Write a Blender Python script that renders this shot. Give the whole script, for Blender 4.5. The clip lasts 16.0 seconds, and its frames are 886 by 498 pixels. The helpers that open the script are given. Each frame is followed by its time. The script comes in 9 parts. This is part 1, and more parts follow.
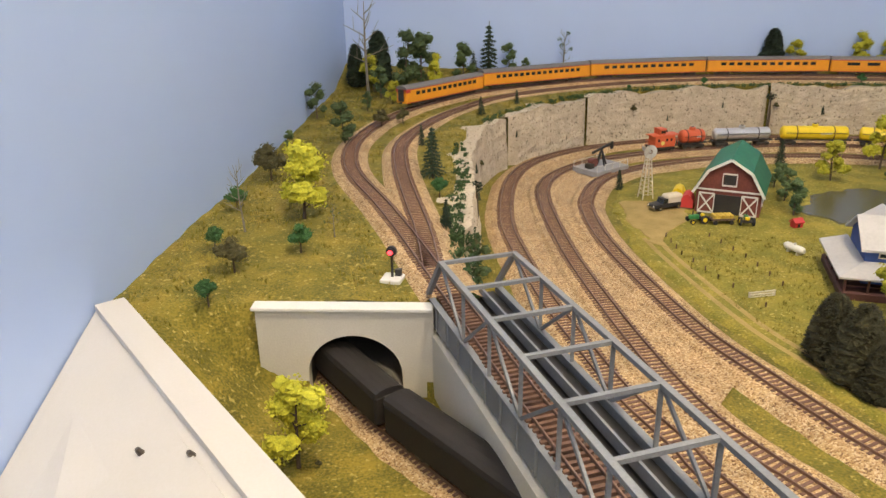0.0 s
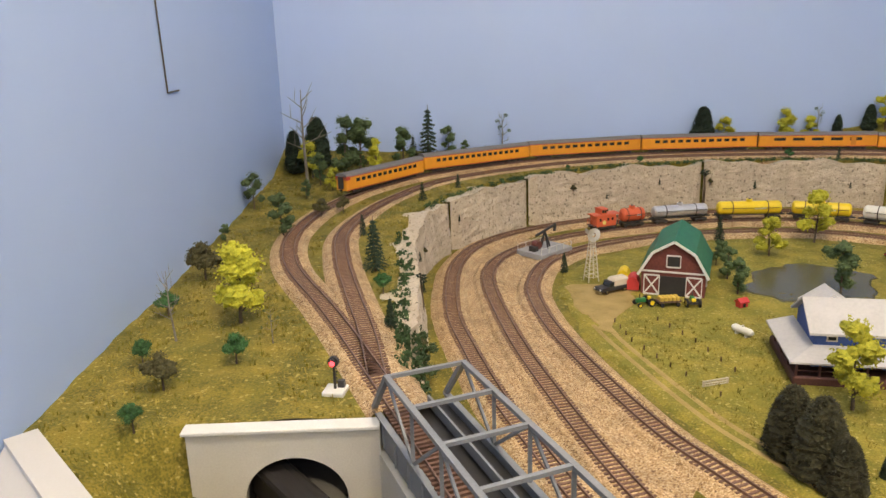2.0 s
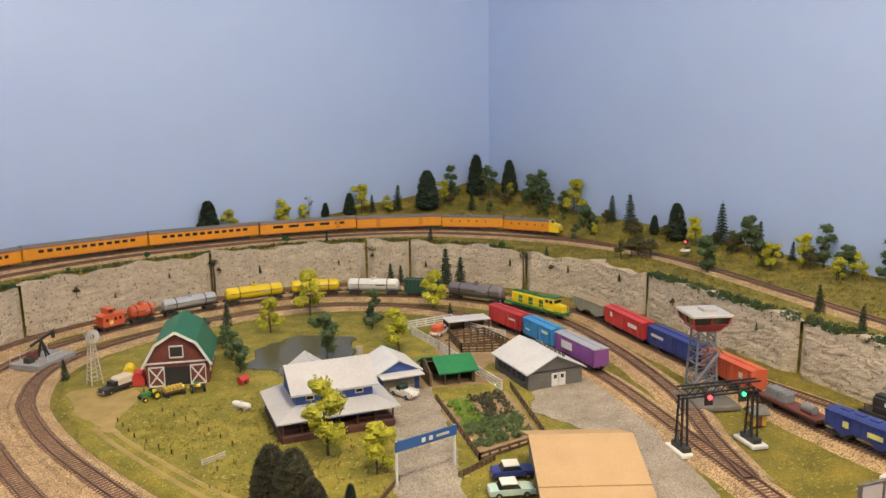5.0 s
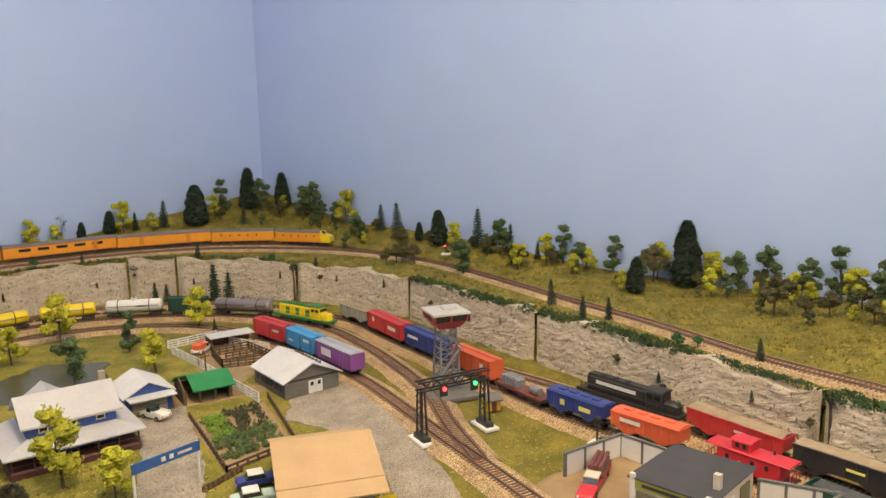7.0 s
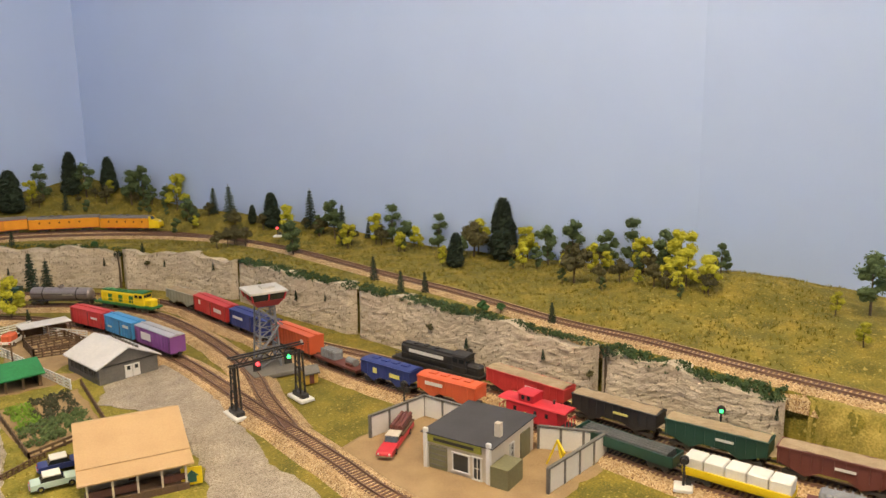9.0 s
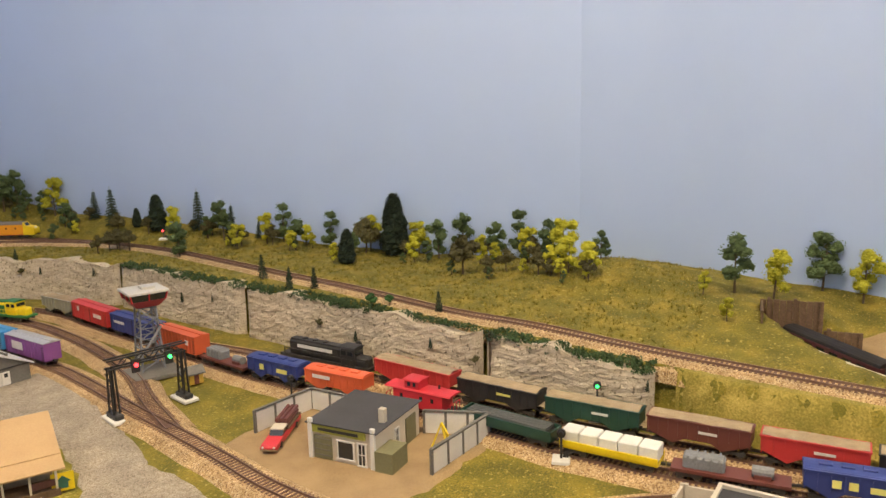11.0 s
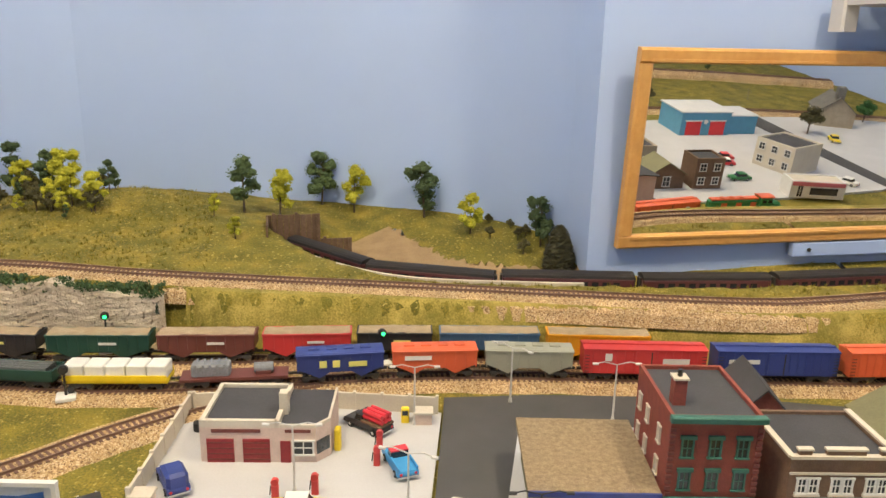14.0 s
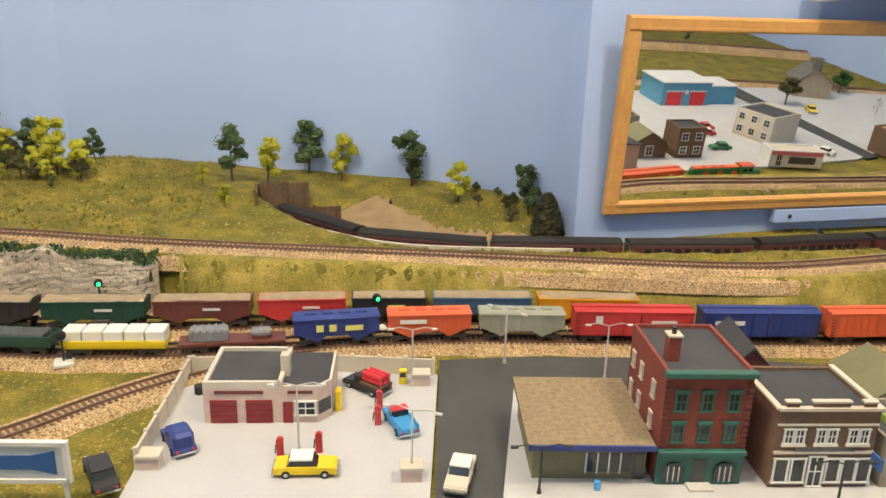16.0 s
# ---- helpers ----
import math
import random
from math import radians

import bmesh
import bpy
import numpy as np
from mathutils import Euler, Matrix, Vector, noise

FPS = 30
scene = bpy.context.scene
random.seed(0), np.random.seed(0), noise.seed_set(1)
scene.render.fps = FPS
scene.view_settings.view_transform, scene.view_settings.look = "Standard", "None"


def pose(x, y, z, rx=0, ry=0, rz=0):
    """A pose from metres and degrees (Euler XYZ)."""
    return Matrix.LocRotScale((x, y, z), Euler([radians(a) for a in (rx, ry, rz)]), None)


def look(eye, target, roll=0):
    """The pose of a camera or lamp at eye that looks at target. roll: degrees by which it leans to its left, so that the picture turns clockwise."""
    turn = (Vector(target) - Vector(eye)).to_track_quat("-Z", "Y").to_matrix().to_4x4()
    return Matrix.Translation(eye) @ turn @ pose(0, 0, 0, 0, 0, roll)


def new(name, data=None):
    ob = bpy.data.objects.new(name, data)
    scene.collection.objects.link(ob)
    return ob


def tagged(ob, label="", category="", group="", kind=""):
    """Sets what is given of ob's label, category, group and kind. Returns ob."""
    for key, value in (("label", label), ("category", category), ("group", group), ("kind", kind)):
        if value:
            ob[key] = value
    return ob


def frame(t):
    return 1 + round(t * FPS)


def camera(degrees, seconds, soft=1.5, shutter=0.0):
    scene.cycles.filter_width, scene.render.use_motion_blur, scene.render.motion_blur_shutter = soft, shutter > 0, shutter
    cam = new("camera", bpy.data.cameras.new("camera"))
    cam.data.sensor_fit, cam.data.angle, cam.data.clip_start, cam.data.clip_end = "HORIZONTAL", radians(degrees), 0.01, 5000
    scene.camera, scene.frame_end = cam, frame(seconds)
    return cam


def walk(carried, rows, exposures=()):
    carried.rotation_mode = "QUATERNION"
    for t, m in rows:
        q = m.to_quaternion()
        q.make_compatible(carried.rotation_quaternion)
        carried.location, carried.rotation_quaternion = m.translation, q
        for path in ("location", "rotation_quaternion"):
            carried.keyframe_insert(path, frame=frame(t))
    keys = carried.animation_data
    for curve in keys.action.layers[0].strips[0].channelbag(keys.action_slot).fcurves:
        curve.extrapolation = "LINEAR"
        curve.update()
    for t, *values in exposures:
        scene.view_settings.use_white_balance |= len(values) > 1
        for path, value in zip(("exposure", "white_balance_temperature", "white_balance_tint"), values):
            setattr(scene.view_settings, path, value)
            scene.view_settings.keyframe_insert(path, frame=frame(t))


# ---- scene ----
cam = camera(60.57, 16.0)
PATH = [
    (0, (-0.0101, -0.1594, 0.3742), (-0.0649, 0.7729, 0.0165), -1.00),
    (0.5, (-0.0111, -0.1518, 0.3784), (-0.0557, 0.7881, 0.0398), -0.58),
    (1, (-0.0113, -0.1439, 0.3819), (-0.0480, 0.7994, 0.0521), -0.43),
    (1.5, (-0.0114, -0.1337, 0.3844), (-0.0419, 0.8152, 0.0703), -0.85),
    (2, (-0.0100, -0.1196, 0.3938), (0.0091, 0.8426, 0.1221), -1.67),
    (2.5, (-0.0128, -0.1064, 0.3999), (0.1901, 0.8440, 0.1645), -1.63),
    (3, (-0.0194, -0.0941, 0.4069), (0.2557, 0.8393, 0.1767), -1.53),
    (3.5, (-0.0057, -0.1156, 0.4188), (0.3257, 0.8071, 0.2221), -1.32),
    (4, (0.0094, -0.1477, 0.4188), (0.4148, 0.7471, 0.2319), -0.94),
    (4.5, (0.0241, -0.1774, 0.4124), (0.4992, 0.6853, 0.2388), -1.08),
    (5, (0.0420, -0.2077, 0.4068), (0.6108, 0.5973, 0.2384), -0.77),
    (7.5, (0.0752, -0.3096, 0.4121), (0.8551, 0.2944, 0.2479), -1.54),
    (8, (0.0747, -0.3339, 0.4081), (0.8733, 0.2428, 0.2364), -1.75),
    (8.5, (0.0723, -0.3564, 0.4086), (0.8976, 0.1800, 0.2324), -1.38),
    (9, (0.0736, -0.3782, 0.4086), (0.9321, 0.1005, 0.2248), -0.94),
    (9.5, (0.0736, -0.3927, 0.4045), (0.9468, 0.0584, 0.2199), -1.07),
    (12, (0.0765, -0.4298, 0.3861), (1.0389, -0.2388, 0.1933), -0.26),
    (12.5, (0.0706, -0.4468, 0.3854), (1.0469, -0.3878, 0.1772), 0.98),
    (13, (0.0609, -0.4594, 0.3838), (1.0369, -0.4711, 0.1666), 0.93),
    (13.5, (0.0560, -0.4647, 0.3815), (1.0167, -0.5971, 0.1374), 1.43),
    (14, (0.0507, -0.4690, 0.3782), (0.9937, -0.6702, 0.1130), 1.16),
    (14.5, (0.0466, -0.4672, 0.3788), (0.9592, -0.7547, 0.0881), 2.17),
    (15, (0.0425, -0.4626, 0.3766), (0.9570, -0.7448, 0.0869), 1.93),
    (15.5, (0.0410, -0.4541, 0.3749), (0.9578, -0.7232, 0.0797), 1.71),
    (16, (0.0414, -0.4457, 0.3724), (0.9676, -0.6764, 0.0743), 1.47),
]
walk(cam, [(t, look(eye, target, roll)) for t, eye, target, roll in PATH],
     exposures=[(0.0, -0.02, 6700, 10), (2.5, -0.08, 6600, 11), (4.0, -0.1, 6600, 11), (5.5, -0.1, 6700, 11), (8.5, -0.11, 7150, 11), (12.5, -0.2, 7200, 10), (14.0, -0.12, 6700, 8), (16.0, -0.1, 6550, 7)])

# ---- world and light: a closed room lit by ceiling lamps ----
world = bpy.data.worlds.new("room_world")
scene.world = world
world.use_nodes = True
world.node_tree.nodes["Background"].inputs[0].default_value = (0.62, 0.72, 0.9, 1)
world.node_tree.nodes["Background"].inputs[1].default_value = 0.03

D = 0.1  # all plan numbers below are decimetres


def lamp(name, x, y, z, power, radius, color=(1.0, 0.84, 0.61)):
    data = bpy.data.lights.new(name, "POINT")
    data.shadow_soft_size, data.energy, data.color = radius * D, power, color
    ob = new(name, data)
    ob.location = (x * D, y * D, z * D)
    return ob


LAMPS = [(3.2, -0.5, 15.3, 51.0), (4.0, 8.5, 15.3, 7.0), (2.0, -12.3, 15.3, 41.0)]
for lx, ly, lz, watts in LAMPS:
    lamp("ceiling_lamp_light", lx, ly, lz - 0.5, watts, 0.45)


# ---- materials ----
def node(nt, kind, **inputs):
    n = nt.nodes.new(kind)
    for k, v in inputs.items():
        n.inputs[k.replace("_", " ")].default_value = v
    return n


def mat(name, a, b=None, rough=0.6, metal=0.0, fine=400.0, coarse=25.0, bump=0.0, spread=0.0, coat=0.0, mid=0.5, width=0.14, speck=None, speck_at=0.64, speck_scale=None, tint=None, tint_scale=14.0):
    """Two colours mixed by coarse and fine noise, optional specks and bump. Scales per metre."""
    m = bpy.data.materials.new(name)
    m.use_nodes = True
    nt = m.node_tree
    p = nt.nodes["Principled BSDF"]
    p.inputs["Roughness"].default_value, p.inputs["Metallic"].default_value = rough, metal
    p.inputs["Coat Weight"].default_value = coat
    b = b or tuple(min(1.0, c * 0.82) for c in a)
    co = nt.nodes.new("ShaderNodeTexCoord")
    n1 = node(nt, "ShaderNodeTexNoise", Scale=coarse, Detail=4.0)
    n2 = node(nt, "ShaderNodeTexNoise", Scale=fine, Detail=3.0)
    for n in (n1, n2):
        nt.links.new(co.outputs["Object"], n.inputs["Vector"])
    mixn = node(nt, "ShaderNodeMath")
    mixn.operation = "ADD"
    nt.links.new(n1.outputs["Fac"], mixn.inputs[0])
    nt.links.new(n2.outputs["Fac"], mixn.inputs[1])
    ramp = nt.nodes.new("ShaderNodeValToRGB")
    ramp.color_ramp.elements[0].position, ramp.color_ramp.elements[1].position = mid - width, mid + width
    ramp.color_ramp.elements[0].color, ramp.color_ramp.elements[1].color = (*a, 1), (*b, 1)
    half = node(nt, "ShaderNodeMath")
    half.operation = "MULTIPLY"
    half.inputs[1].default_value = 0.5
    nt.links.new(mixn.outputs[0], half.inputs[0])
    nt.links.new(half.outputs[0], ramp.inputs["Fac"])
    col = ramp.outputs["Color"]
    if tint:
        n4 = node(nt, "ShaderNodeTexNoise", Scale=tint_scale, Detail=5.0, Roughness=0.65)
        nt.links.new(co.outputs["Object"], n4.inputs["Vector"])
        r4 = node(nt, "ShaderNodeMapRange")
        r4.inputs["From Min"].default_value, r4.inputs["From Max"].default_value = 0.36, 0.68
        r4.inputs["To Max"].default_value = 0.75
        nt.links.new(n4.outputs["Fac"], r4.inputs["Value"])
        mt = nt.nodes.new("ShaderNodeMix")
        mt.data_type = "RGBA"
        nt.links.new(r4.outputs["Result"], mt.inputs["Factor"])
        nt.links.new(col, mt.inputs["A"])
        mt.inputs["B"].default_value = (*tint, 1)
        col = mt.outputs["Result"]
    if speck:
        n3 = node(nt, "ShaderNodeTexNoise", Scale=speck_scale or fine * 0.8, Detail=2.0)
        nt.links.new(co.outputs["Object"], n3.inputs["Vector"])
        r3 = nt.nodes.new("ShaderNodeValToRGB")
        r3.color_ramp.elements[0].position, r3.color_ramp.elements[1].position = speck_at - 0.03, speck_at + 0.05
        nt.links.new(n3.outputs["Fac"], r3.inputs["Fac"])
        mx = nt.nodes.new("ShaderNodeMix")
        mx.data_type = "RGBA"
        nt.links.new(r3.outputs["Color"], mx.inputs["Factor"])
        nt.links.new(col, mx.inputs["A"])
        mx.inputs["B"].default_value = (*speck, 1)
        col = mx.outputs["Result"]
    if spread:
        inf = nt.nodes.new("ShaderNodeObjectInfo")
        hs = nt.nodes.new("ShaderNodeHueSaturation")
        mr = node(nt, "ShaderNodeMapRange")
        mr.inputs["To Min"].default_value, mr.inputs["To Max"].default_value = 1 - spread, 1 + spread
        nt.links.new(inf.outputs["Random"], mr.inputs["Value"])
        nt.links.new(mr.outputs["Result"], hs.inputs["Value"])
        nt.links.new(col, hs.inputs["Color"])
        col = hs.outputs["Color"]
    nt.links.new(col, p.inputs["Base Color"])
    if bump:
        bp = node(nt, "ShaderNodeBump", Strength=min(1.0, bump), Distance=0.0015)
        nt.links.new(n2.outputs["Fac"], bp.inputs["Height"])
        nt.links.new(bp.outputs["Normal"], p.inputs["Normal"])
    return m


def stones(name, colours, scale, rough=0.95, bump=1.0):
    """Loose stones: one colour for each cell, rounded relief, and broad drifts of dust."""
    m = bpy.data.materials.new(name)
    m.use_nodes = True
    nt = m.node_tree
    p = nt.nodes["Principled BSDF"]
    p.inputs["Roughness"].default_value = rough
    co = nt.nodes.new("ShaderNodeTexCoord")
    vo = node(nt, "ShaderNodeTexVoronoi", Scale=scale)
    nt.links.new(co.outputs["Object"], vo.inputs["Vector"])
    sep = nt.nodes.new("ShaderNodeSeparateColor")
    nt.links.new(vo.outputs["Color"], sep.inputs["Color"])
    ramp = nt.nodes.new("ShaderNodeValToRGB")
    for k, c in enumerate(colours):
        e = ramp.color_ramp.elements[k] if k < 2 else ramp.color_ramp.elements.new(1.0)
        e.position, e.color = k / (len(colours) - 1), (*c, 1)
    nt.links.new(sep.outputs["Red"], ramp.inputs["Fac"])
    n1 = node(nt, "ShaderNodeTexNoise", Scale=28.0, Detail=4.0)
    nt.links.new(co.outputs["Object"], n1.inputs["Vector"])
    mr = node(nt, "ShaderNodeMapRange")
    mr.inputs["From Min"].default_value, mr.inputs["From Max"].default_value = 0.3, 0.7
    mr.inputs["To Min"].default_value, mr.inputs["To Max"].default_value = 0.8, 1.18
    nt.links.new(n1.outputs["Fac"], mr.inputs["Value"])
    hs = nt.nodes.new("ShaderNodeHueSaturation")
    nt.links.new(mr.outputs["Result"], hs.inputs["Value"])
    nt.links.new(ramp.outputs["Color"], hs.inputs["Color"])
    nt.links.new(hs.outputs["Color"], p.inputs["Base Color"])
    bp = node(nt, "ShaderNodeBump", Strength=bump, Distance=0.0012)
    bp.invert = True
    nt.links.new(vo.outputs["Distance"], bp.inputs["Height"])
    nt.links.new(bp.outputs["Normal"], p.inputs["Normal"])
    return m


def paint(name, a, rough=0.45):
    return mat(name, a, tuple(c * 0.86 for c in a), rough=rough, fine=900, coarse=60, bump=0.08, spread=0.05)


def glow(name, c, power):
    m = bpy.data.materials.new(name)
    m.use_nodes = True
    p = m.node_tree.nodes["Principled BSDF"]
    p.inputs["Base Color"].default_value = (*c, 1)
    p.inputs["Emission Color"].default_value = (*c, 1)
    p.inputs["Emission Strength"].default_value = power
    return m


WALL = mat("wall_paint_blue", (0.415, 0.545, 0.84), (0.40, 0.525, 0.815), rough=0.5, fine=900, coarse=6, bump=0.06)
TRIMWHITE = mat("white_board_paint", (0.60, 0.58, 0.56), (0.57, 0.55, 0.52), rough=0.4, fine=500, coarse=12, bump=0.05)
GRASS = mat("static_grass", (0.30, 0.225, 0.03), (0.085, 0.08, 0.008), width=0.09, rough=0.95, fine=420, coarse=24, bump=1.0, speck=(0.36, 0.29, 0.08), speck_at=0.64, speck_scale=190, tint=(0.125, 0.115, 0.010), tint_scale=16)
LAWN = mat("farm_grass", (0.34, 0.27, 0.042), (0.13, 0.12, 0.012), width=0.09, rough=0.95, fine=480, coarse=26, bump=0.9, speck=(0.40, 0.33, 0.10), speck_at=0.65, speck_scale=220, tint=(0.165, 0.16, 0.016), tint_scale=20)
STRAW = mat("dry_straw_grass", (0.50, 0.38, 0.10), (0.22, 0.185, 0.03), width=0.10, rough=0.95, fine=420, coarse=26, bump=1.0, tint=(0.15, 0.13, 0.018), tint_scale=18)
DIRT = mat("packed_dirt", (0.38, 0.265, 0.14), (0.25, 0.165, 0.085), rough=0.95, fine=900, coarse=30, bump=0.5)
GRAVEL = stones("grey_gravel", ((0.20, 0.16, 0.12), (0.36, 0.30, 0.23), (0.44, 0.38, 0.30), (0.52, 0.46, 0.38)), 900)
BALLAST = stones("tan_ballast", ((0.15, 0.08, 0.04), (0.37, 0.23, 0.11), (0.48, 0.32, 0.16), (0.57, 0.41, 0.225), (0.68, 0.54, 0.35)), 760)
TIE = mat("track_tie_brown", (0.185, 0.10, 0.07), (0.105, 0.055, 0.040), rough=0.8, fine=900, coarse=80)
RAIL = mat("rail_steel", (0.27, 0.17, 0.125), (0.17, 0.10, 0.075), rough=0.4, metal=0.35, fine=500, coarse=60)
ROCK = mat("plaster_rock", (0.64, 0.555, 0.43), (0.42, 0.355, 0.265), width=0.11, rough=0.95, fine=420, coarse=48, bump=1.0, speck=(0.20, 0.165, 0.12), speck_at=0.635, speck_scale=190, tint=(0.46, 0.38, 0.29), tint_scale=9)
CONCRETE = mat("concrete_cast", (0.62, 0.60, 0.55), (0.54, 0.52, 0.47), rough=0.85, fine=600, coarse=20, bump=0.2)
LOT = mat("concrete_lot_grey", (0.50, 0.50, 0.51), (0.45, 0.45, 0.46), rough=0.85, fine=800, coarse=18, bump=0.15)
ASPHALT = mat("asphalt_road", (0.07, 0.068, 0.068), (0.05, 0.05, 0.05), rough=0.85, fine=1200, coarse=25, bump=0.25)
STEEL = mat("bridge_grey_paint", (0.22, 0.235, 0.26), (0.17, 0.18, 0.20), rough=0.5, fine=600, coarse=30, bump=0.1)
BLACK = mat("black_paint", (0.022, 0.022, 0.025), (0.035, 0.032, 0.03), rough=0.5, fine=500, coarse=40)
UNDER = mat("underframe_black", (0.03, 0.027, 0.026), (0.05, 0.045, 0.04), rough=0.7, fine=500, coarse=60)
WHEEL = mat("wheel_steel", (0.11, 0.09, 0.08), (0.16, 0.14, 0.12), rough=0.4, metal=0.7)
GLASS = mat("dark_window_glass", (0.02, 0.025, 0.03), (0.03, 0.035, 0.04), rough=0.08, coat=0.5)


# ---- mesh tools ----
class Mesh:
    def __init__(self):
        self.v, self.f = [], []

    def add(self, v, f):
        k = len(self.v)
        self.v += [tuple(p) for p in v]
        self.f += [tuple(i + k for i in g) for g in f]
        return self

    def box(self, cx, cy, cz, sx, sy, sz, rz=0.0, bev=0.0):
        """A box about its centre; bev cuts its upright and top edges."""
        hx, hy, hz = sx / 2, sy / 2, sz / 2
        c, s = math.cos(radians(rz)), math.sin(radians(rz))
        if bev:
            b = min(bev, hx * 0.45, hy * 0.45, hz * 0.45)
            ring = [(hx - b, -hy), (hx, -hy + b), (hx, hy - b), (hx - b, hy), (-hx + b, hy), (-hx, hy - b), (-hx, -hy + b), (-hx + b, -hy)]
            pts = [(x, y, -hz) for x, y in ring] + [(x, y, hz - b) for x, y in ring]
            pts += [(x - math.copysign(b, x) if abs(x) > hx - b * 0.5 else x, y - math.copysign(b, y) if abs(y) > hy - b * 0.5 else y, hz) for x, y in ring]
            fs = [tuple(range(7, -1, -1)), tuple(range(16, 24))]
            for k in (0, 8):
                fs += [(k + i, k + (i + 1) % 8, k + 8 + (i + 1) % 8, k + 8 + i) for i in range(8)]
        else:
            pts = [(x, y, z) for z in (-hz, hz) for x, y in ((-hx, -hy), (hx, -hy), (hx, hy), (-hx, hy))]
            fs = [(3, 2, 1, 0), (4, 5, 6, 7), (0, 1, 5, 4), (1, 2, 6, 5), (2, 3, 7, 6), (3, 0, 4, 7)]
        return self.add([(cx + x * c - y * s, cy + x * s + y * c, cz + z) for x, y, z in pts], fs)

    def prism(self, pts, z0, z1):
        """An upright prism over a counter-clockwise outline."""
        n = len(pts)
        v = [(x, y, z0) for x, y in pts] + [(x, y, z1) for x, y in pts]
        return self.add(v, [tuple(range(n - 1, -1, -1)), tuple(range(n, 2 * n))] + [(i, (i + 1) % n, n + (i + 1) % n, n + i) for i in range(n)])

    def along(self, prof, x0, x1):
        """A profile of (y, z) drawn out along x."""
        n = len(prof)
        v = [(x0, y, z) for y, z in prof] + [(x1, y, z) for y, z in prof]
        return self.add(v, [tuple(range(n - 1, -1, -1)), tuple(range(n, 2 * n))] + [(i, (i + 1) % n, n + (i + 1) % n, n + i) for i in range(n)])

    def across(self, prof, y0, y1):
        """A profile of (x, z) drawn out along y."""
        n = len(prof)
        v = [(x, y0, z) for x, z in prof] + [(x, y1, z) for x, z in prof]
        return self.add(v, [tuple(range(n)), tuple(range(2 * n - 1, n - 1, -1))] + [(i, n + i, n + (i + 1) % n, (i + 1) % n) for i in range(n)])

    def rod(self, p, q, r, r2=None, n=8):
        p, q = Vector(p), Vector(q)
        z = (q - p).normalized()
        x = z.orthogonal().normalized()
        y = z.cross(x)
        r2 = r if r2 is None else r2
        v = [p + (x * math.cos(a) + y * math.sin(a)) * r for a in [2 * math.pi * i / n for i in range(n)]]
        v += [q + (x * math.cos(a) + y * math.sin(a)) * r2 for a in [2 * math.pi * i / n for i in range(n)]]
        return self.add(v, [tuple(range(n - 1, -1, -1)), tuple(range(n, 2 * n))] + [(i, (i + 1) % n, n + (i + 1) % n, n + i) for i in range(n)])

    def beam(self, p, q, w, h):
        """A square bar from p to q."""
        p, q = Vector(p), Vector(q)
        z = (q - p).normalized()
        x = (Vector((0, 0, 1)).cross(z) if abs(z.z) < 0.95 else Vector((1, 0, 0))).normalized()
        y = z.cross(x)
        v = [e + x * a * w / 2 + y * b * h / 2 for e in (p, q) for a, b in ((-1, -1), (1, -1), (1, 1), (-1, 1))]
        return self.add(v, [(3, 2, 1, 0), (4, 5, 6, 7), (0, 1, 5, 4), (1, 2, 6, 5), (2, 3, 7, 6), (3, 0, 4, 7)])

    def ball(self, c, r, n=8, m=5, rough=0.0, sq=(1, 1, 1), rng=random):
        v, f = [(c[0], c[1], c[2] - r * sq[2])], []
        for j in range(1, m):
            a = math.pi * j / m
            for i in range(n):
                k = r * (1 + rng.uniform(-rough, rough))
                b = 2 * math.pi * (i + 0.5 * (j % 2)) / n
                v.append((c[0] + k * math.sin(a) * math.cos(b) * sq[0], c[1] + k * math.sin(a) * math.sin(b) * sq[1], c[2] - k * math.cos(a) * sq[2]))
        v.append((c[0], c[1], c[2] + r * sq[2]))
        last = len(v) - 1
        f += [(0, 1 + (i + 1) % n, 1 + i) for i in range(n)]
        for j in range(m - 2):
            f += [(1 + j * n + i, 1 + j * n + (i + 1) % n, 1 + (j + 1) * n + (i + 1) % n, 1 + (j + 1) * n + i) for i in range(n)]
        f += [(1 + (m - 2) * n + i, 1 + (m - 2) * n + (i + 1) % n, last) for i in range(n)]
        return self.add(v, f)

    def data(self, name, material, smooth=False):
        me = bpy.data.meshes.new(name)
        me.from_pydata([(x * D, y * D, z * D) for x, y, z in self.v], [], self.f)
        me.materials.append(material)
        if smooth:
            me.polygons.foreach_set("use_smooth", [True] * len(me.polygons))
        me.update()
        return me


def thing(name, x, y, z, rz, label, category, group=""):
    ob = new(name)
    ob.matrix_basis = pose(x * D, y * D, z * D, 0, 0, rz)
    ob.empty_display_size = 0.01
    return tagged(ob, label, category, group)


def part(name, mesh, material, parent=None, label="", smooth=False):
    me = mesh if isinstance(mesh, bpy.types.Mesh) else mesh.data(name, material, smooth)
    ob = new(name, me)
    if parent:
        ob.parent = parent
    if label:
        tagged(ob, label)
    return ob


def setting(name, mesh, material, label, category, smooth=False, kind="structure"):
    return tagged(part(name, mesh, material, None, "", smooth), label, category, "", kind)


def at(ob, x, y, z, rz=0.0):
    ob.matrix_basis = pose(x * D, y * D, z * D, 0, 0, rz)
    return ob


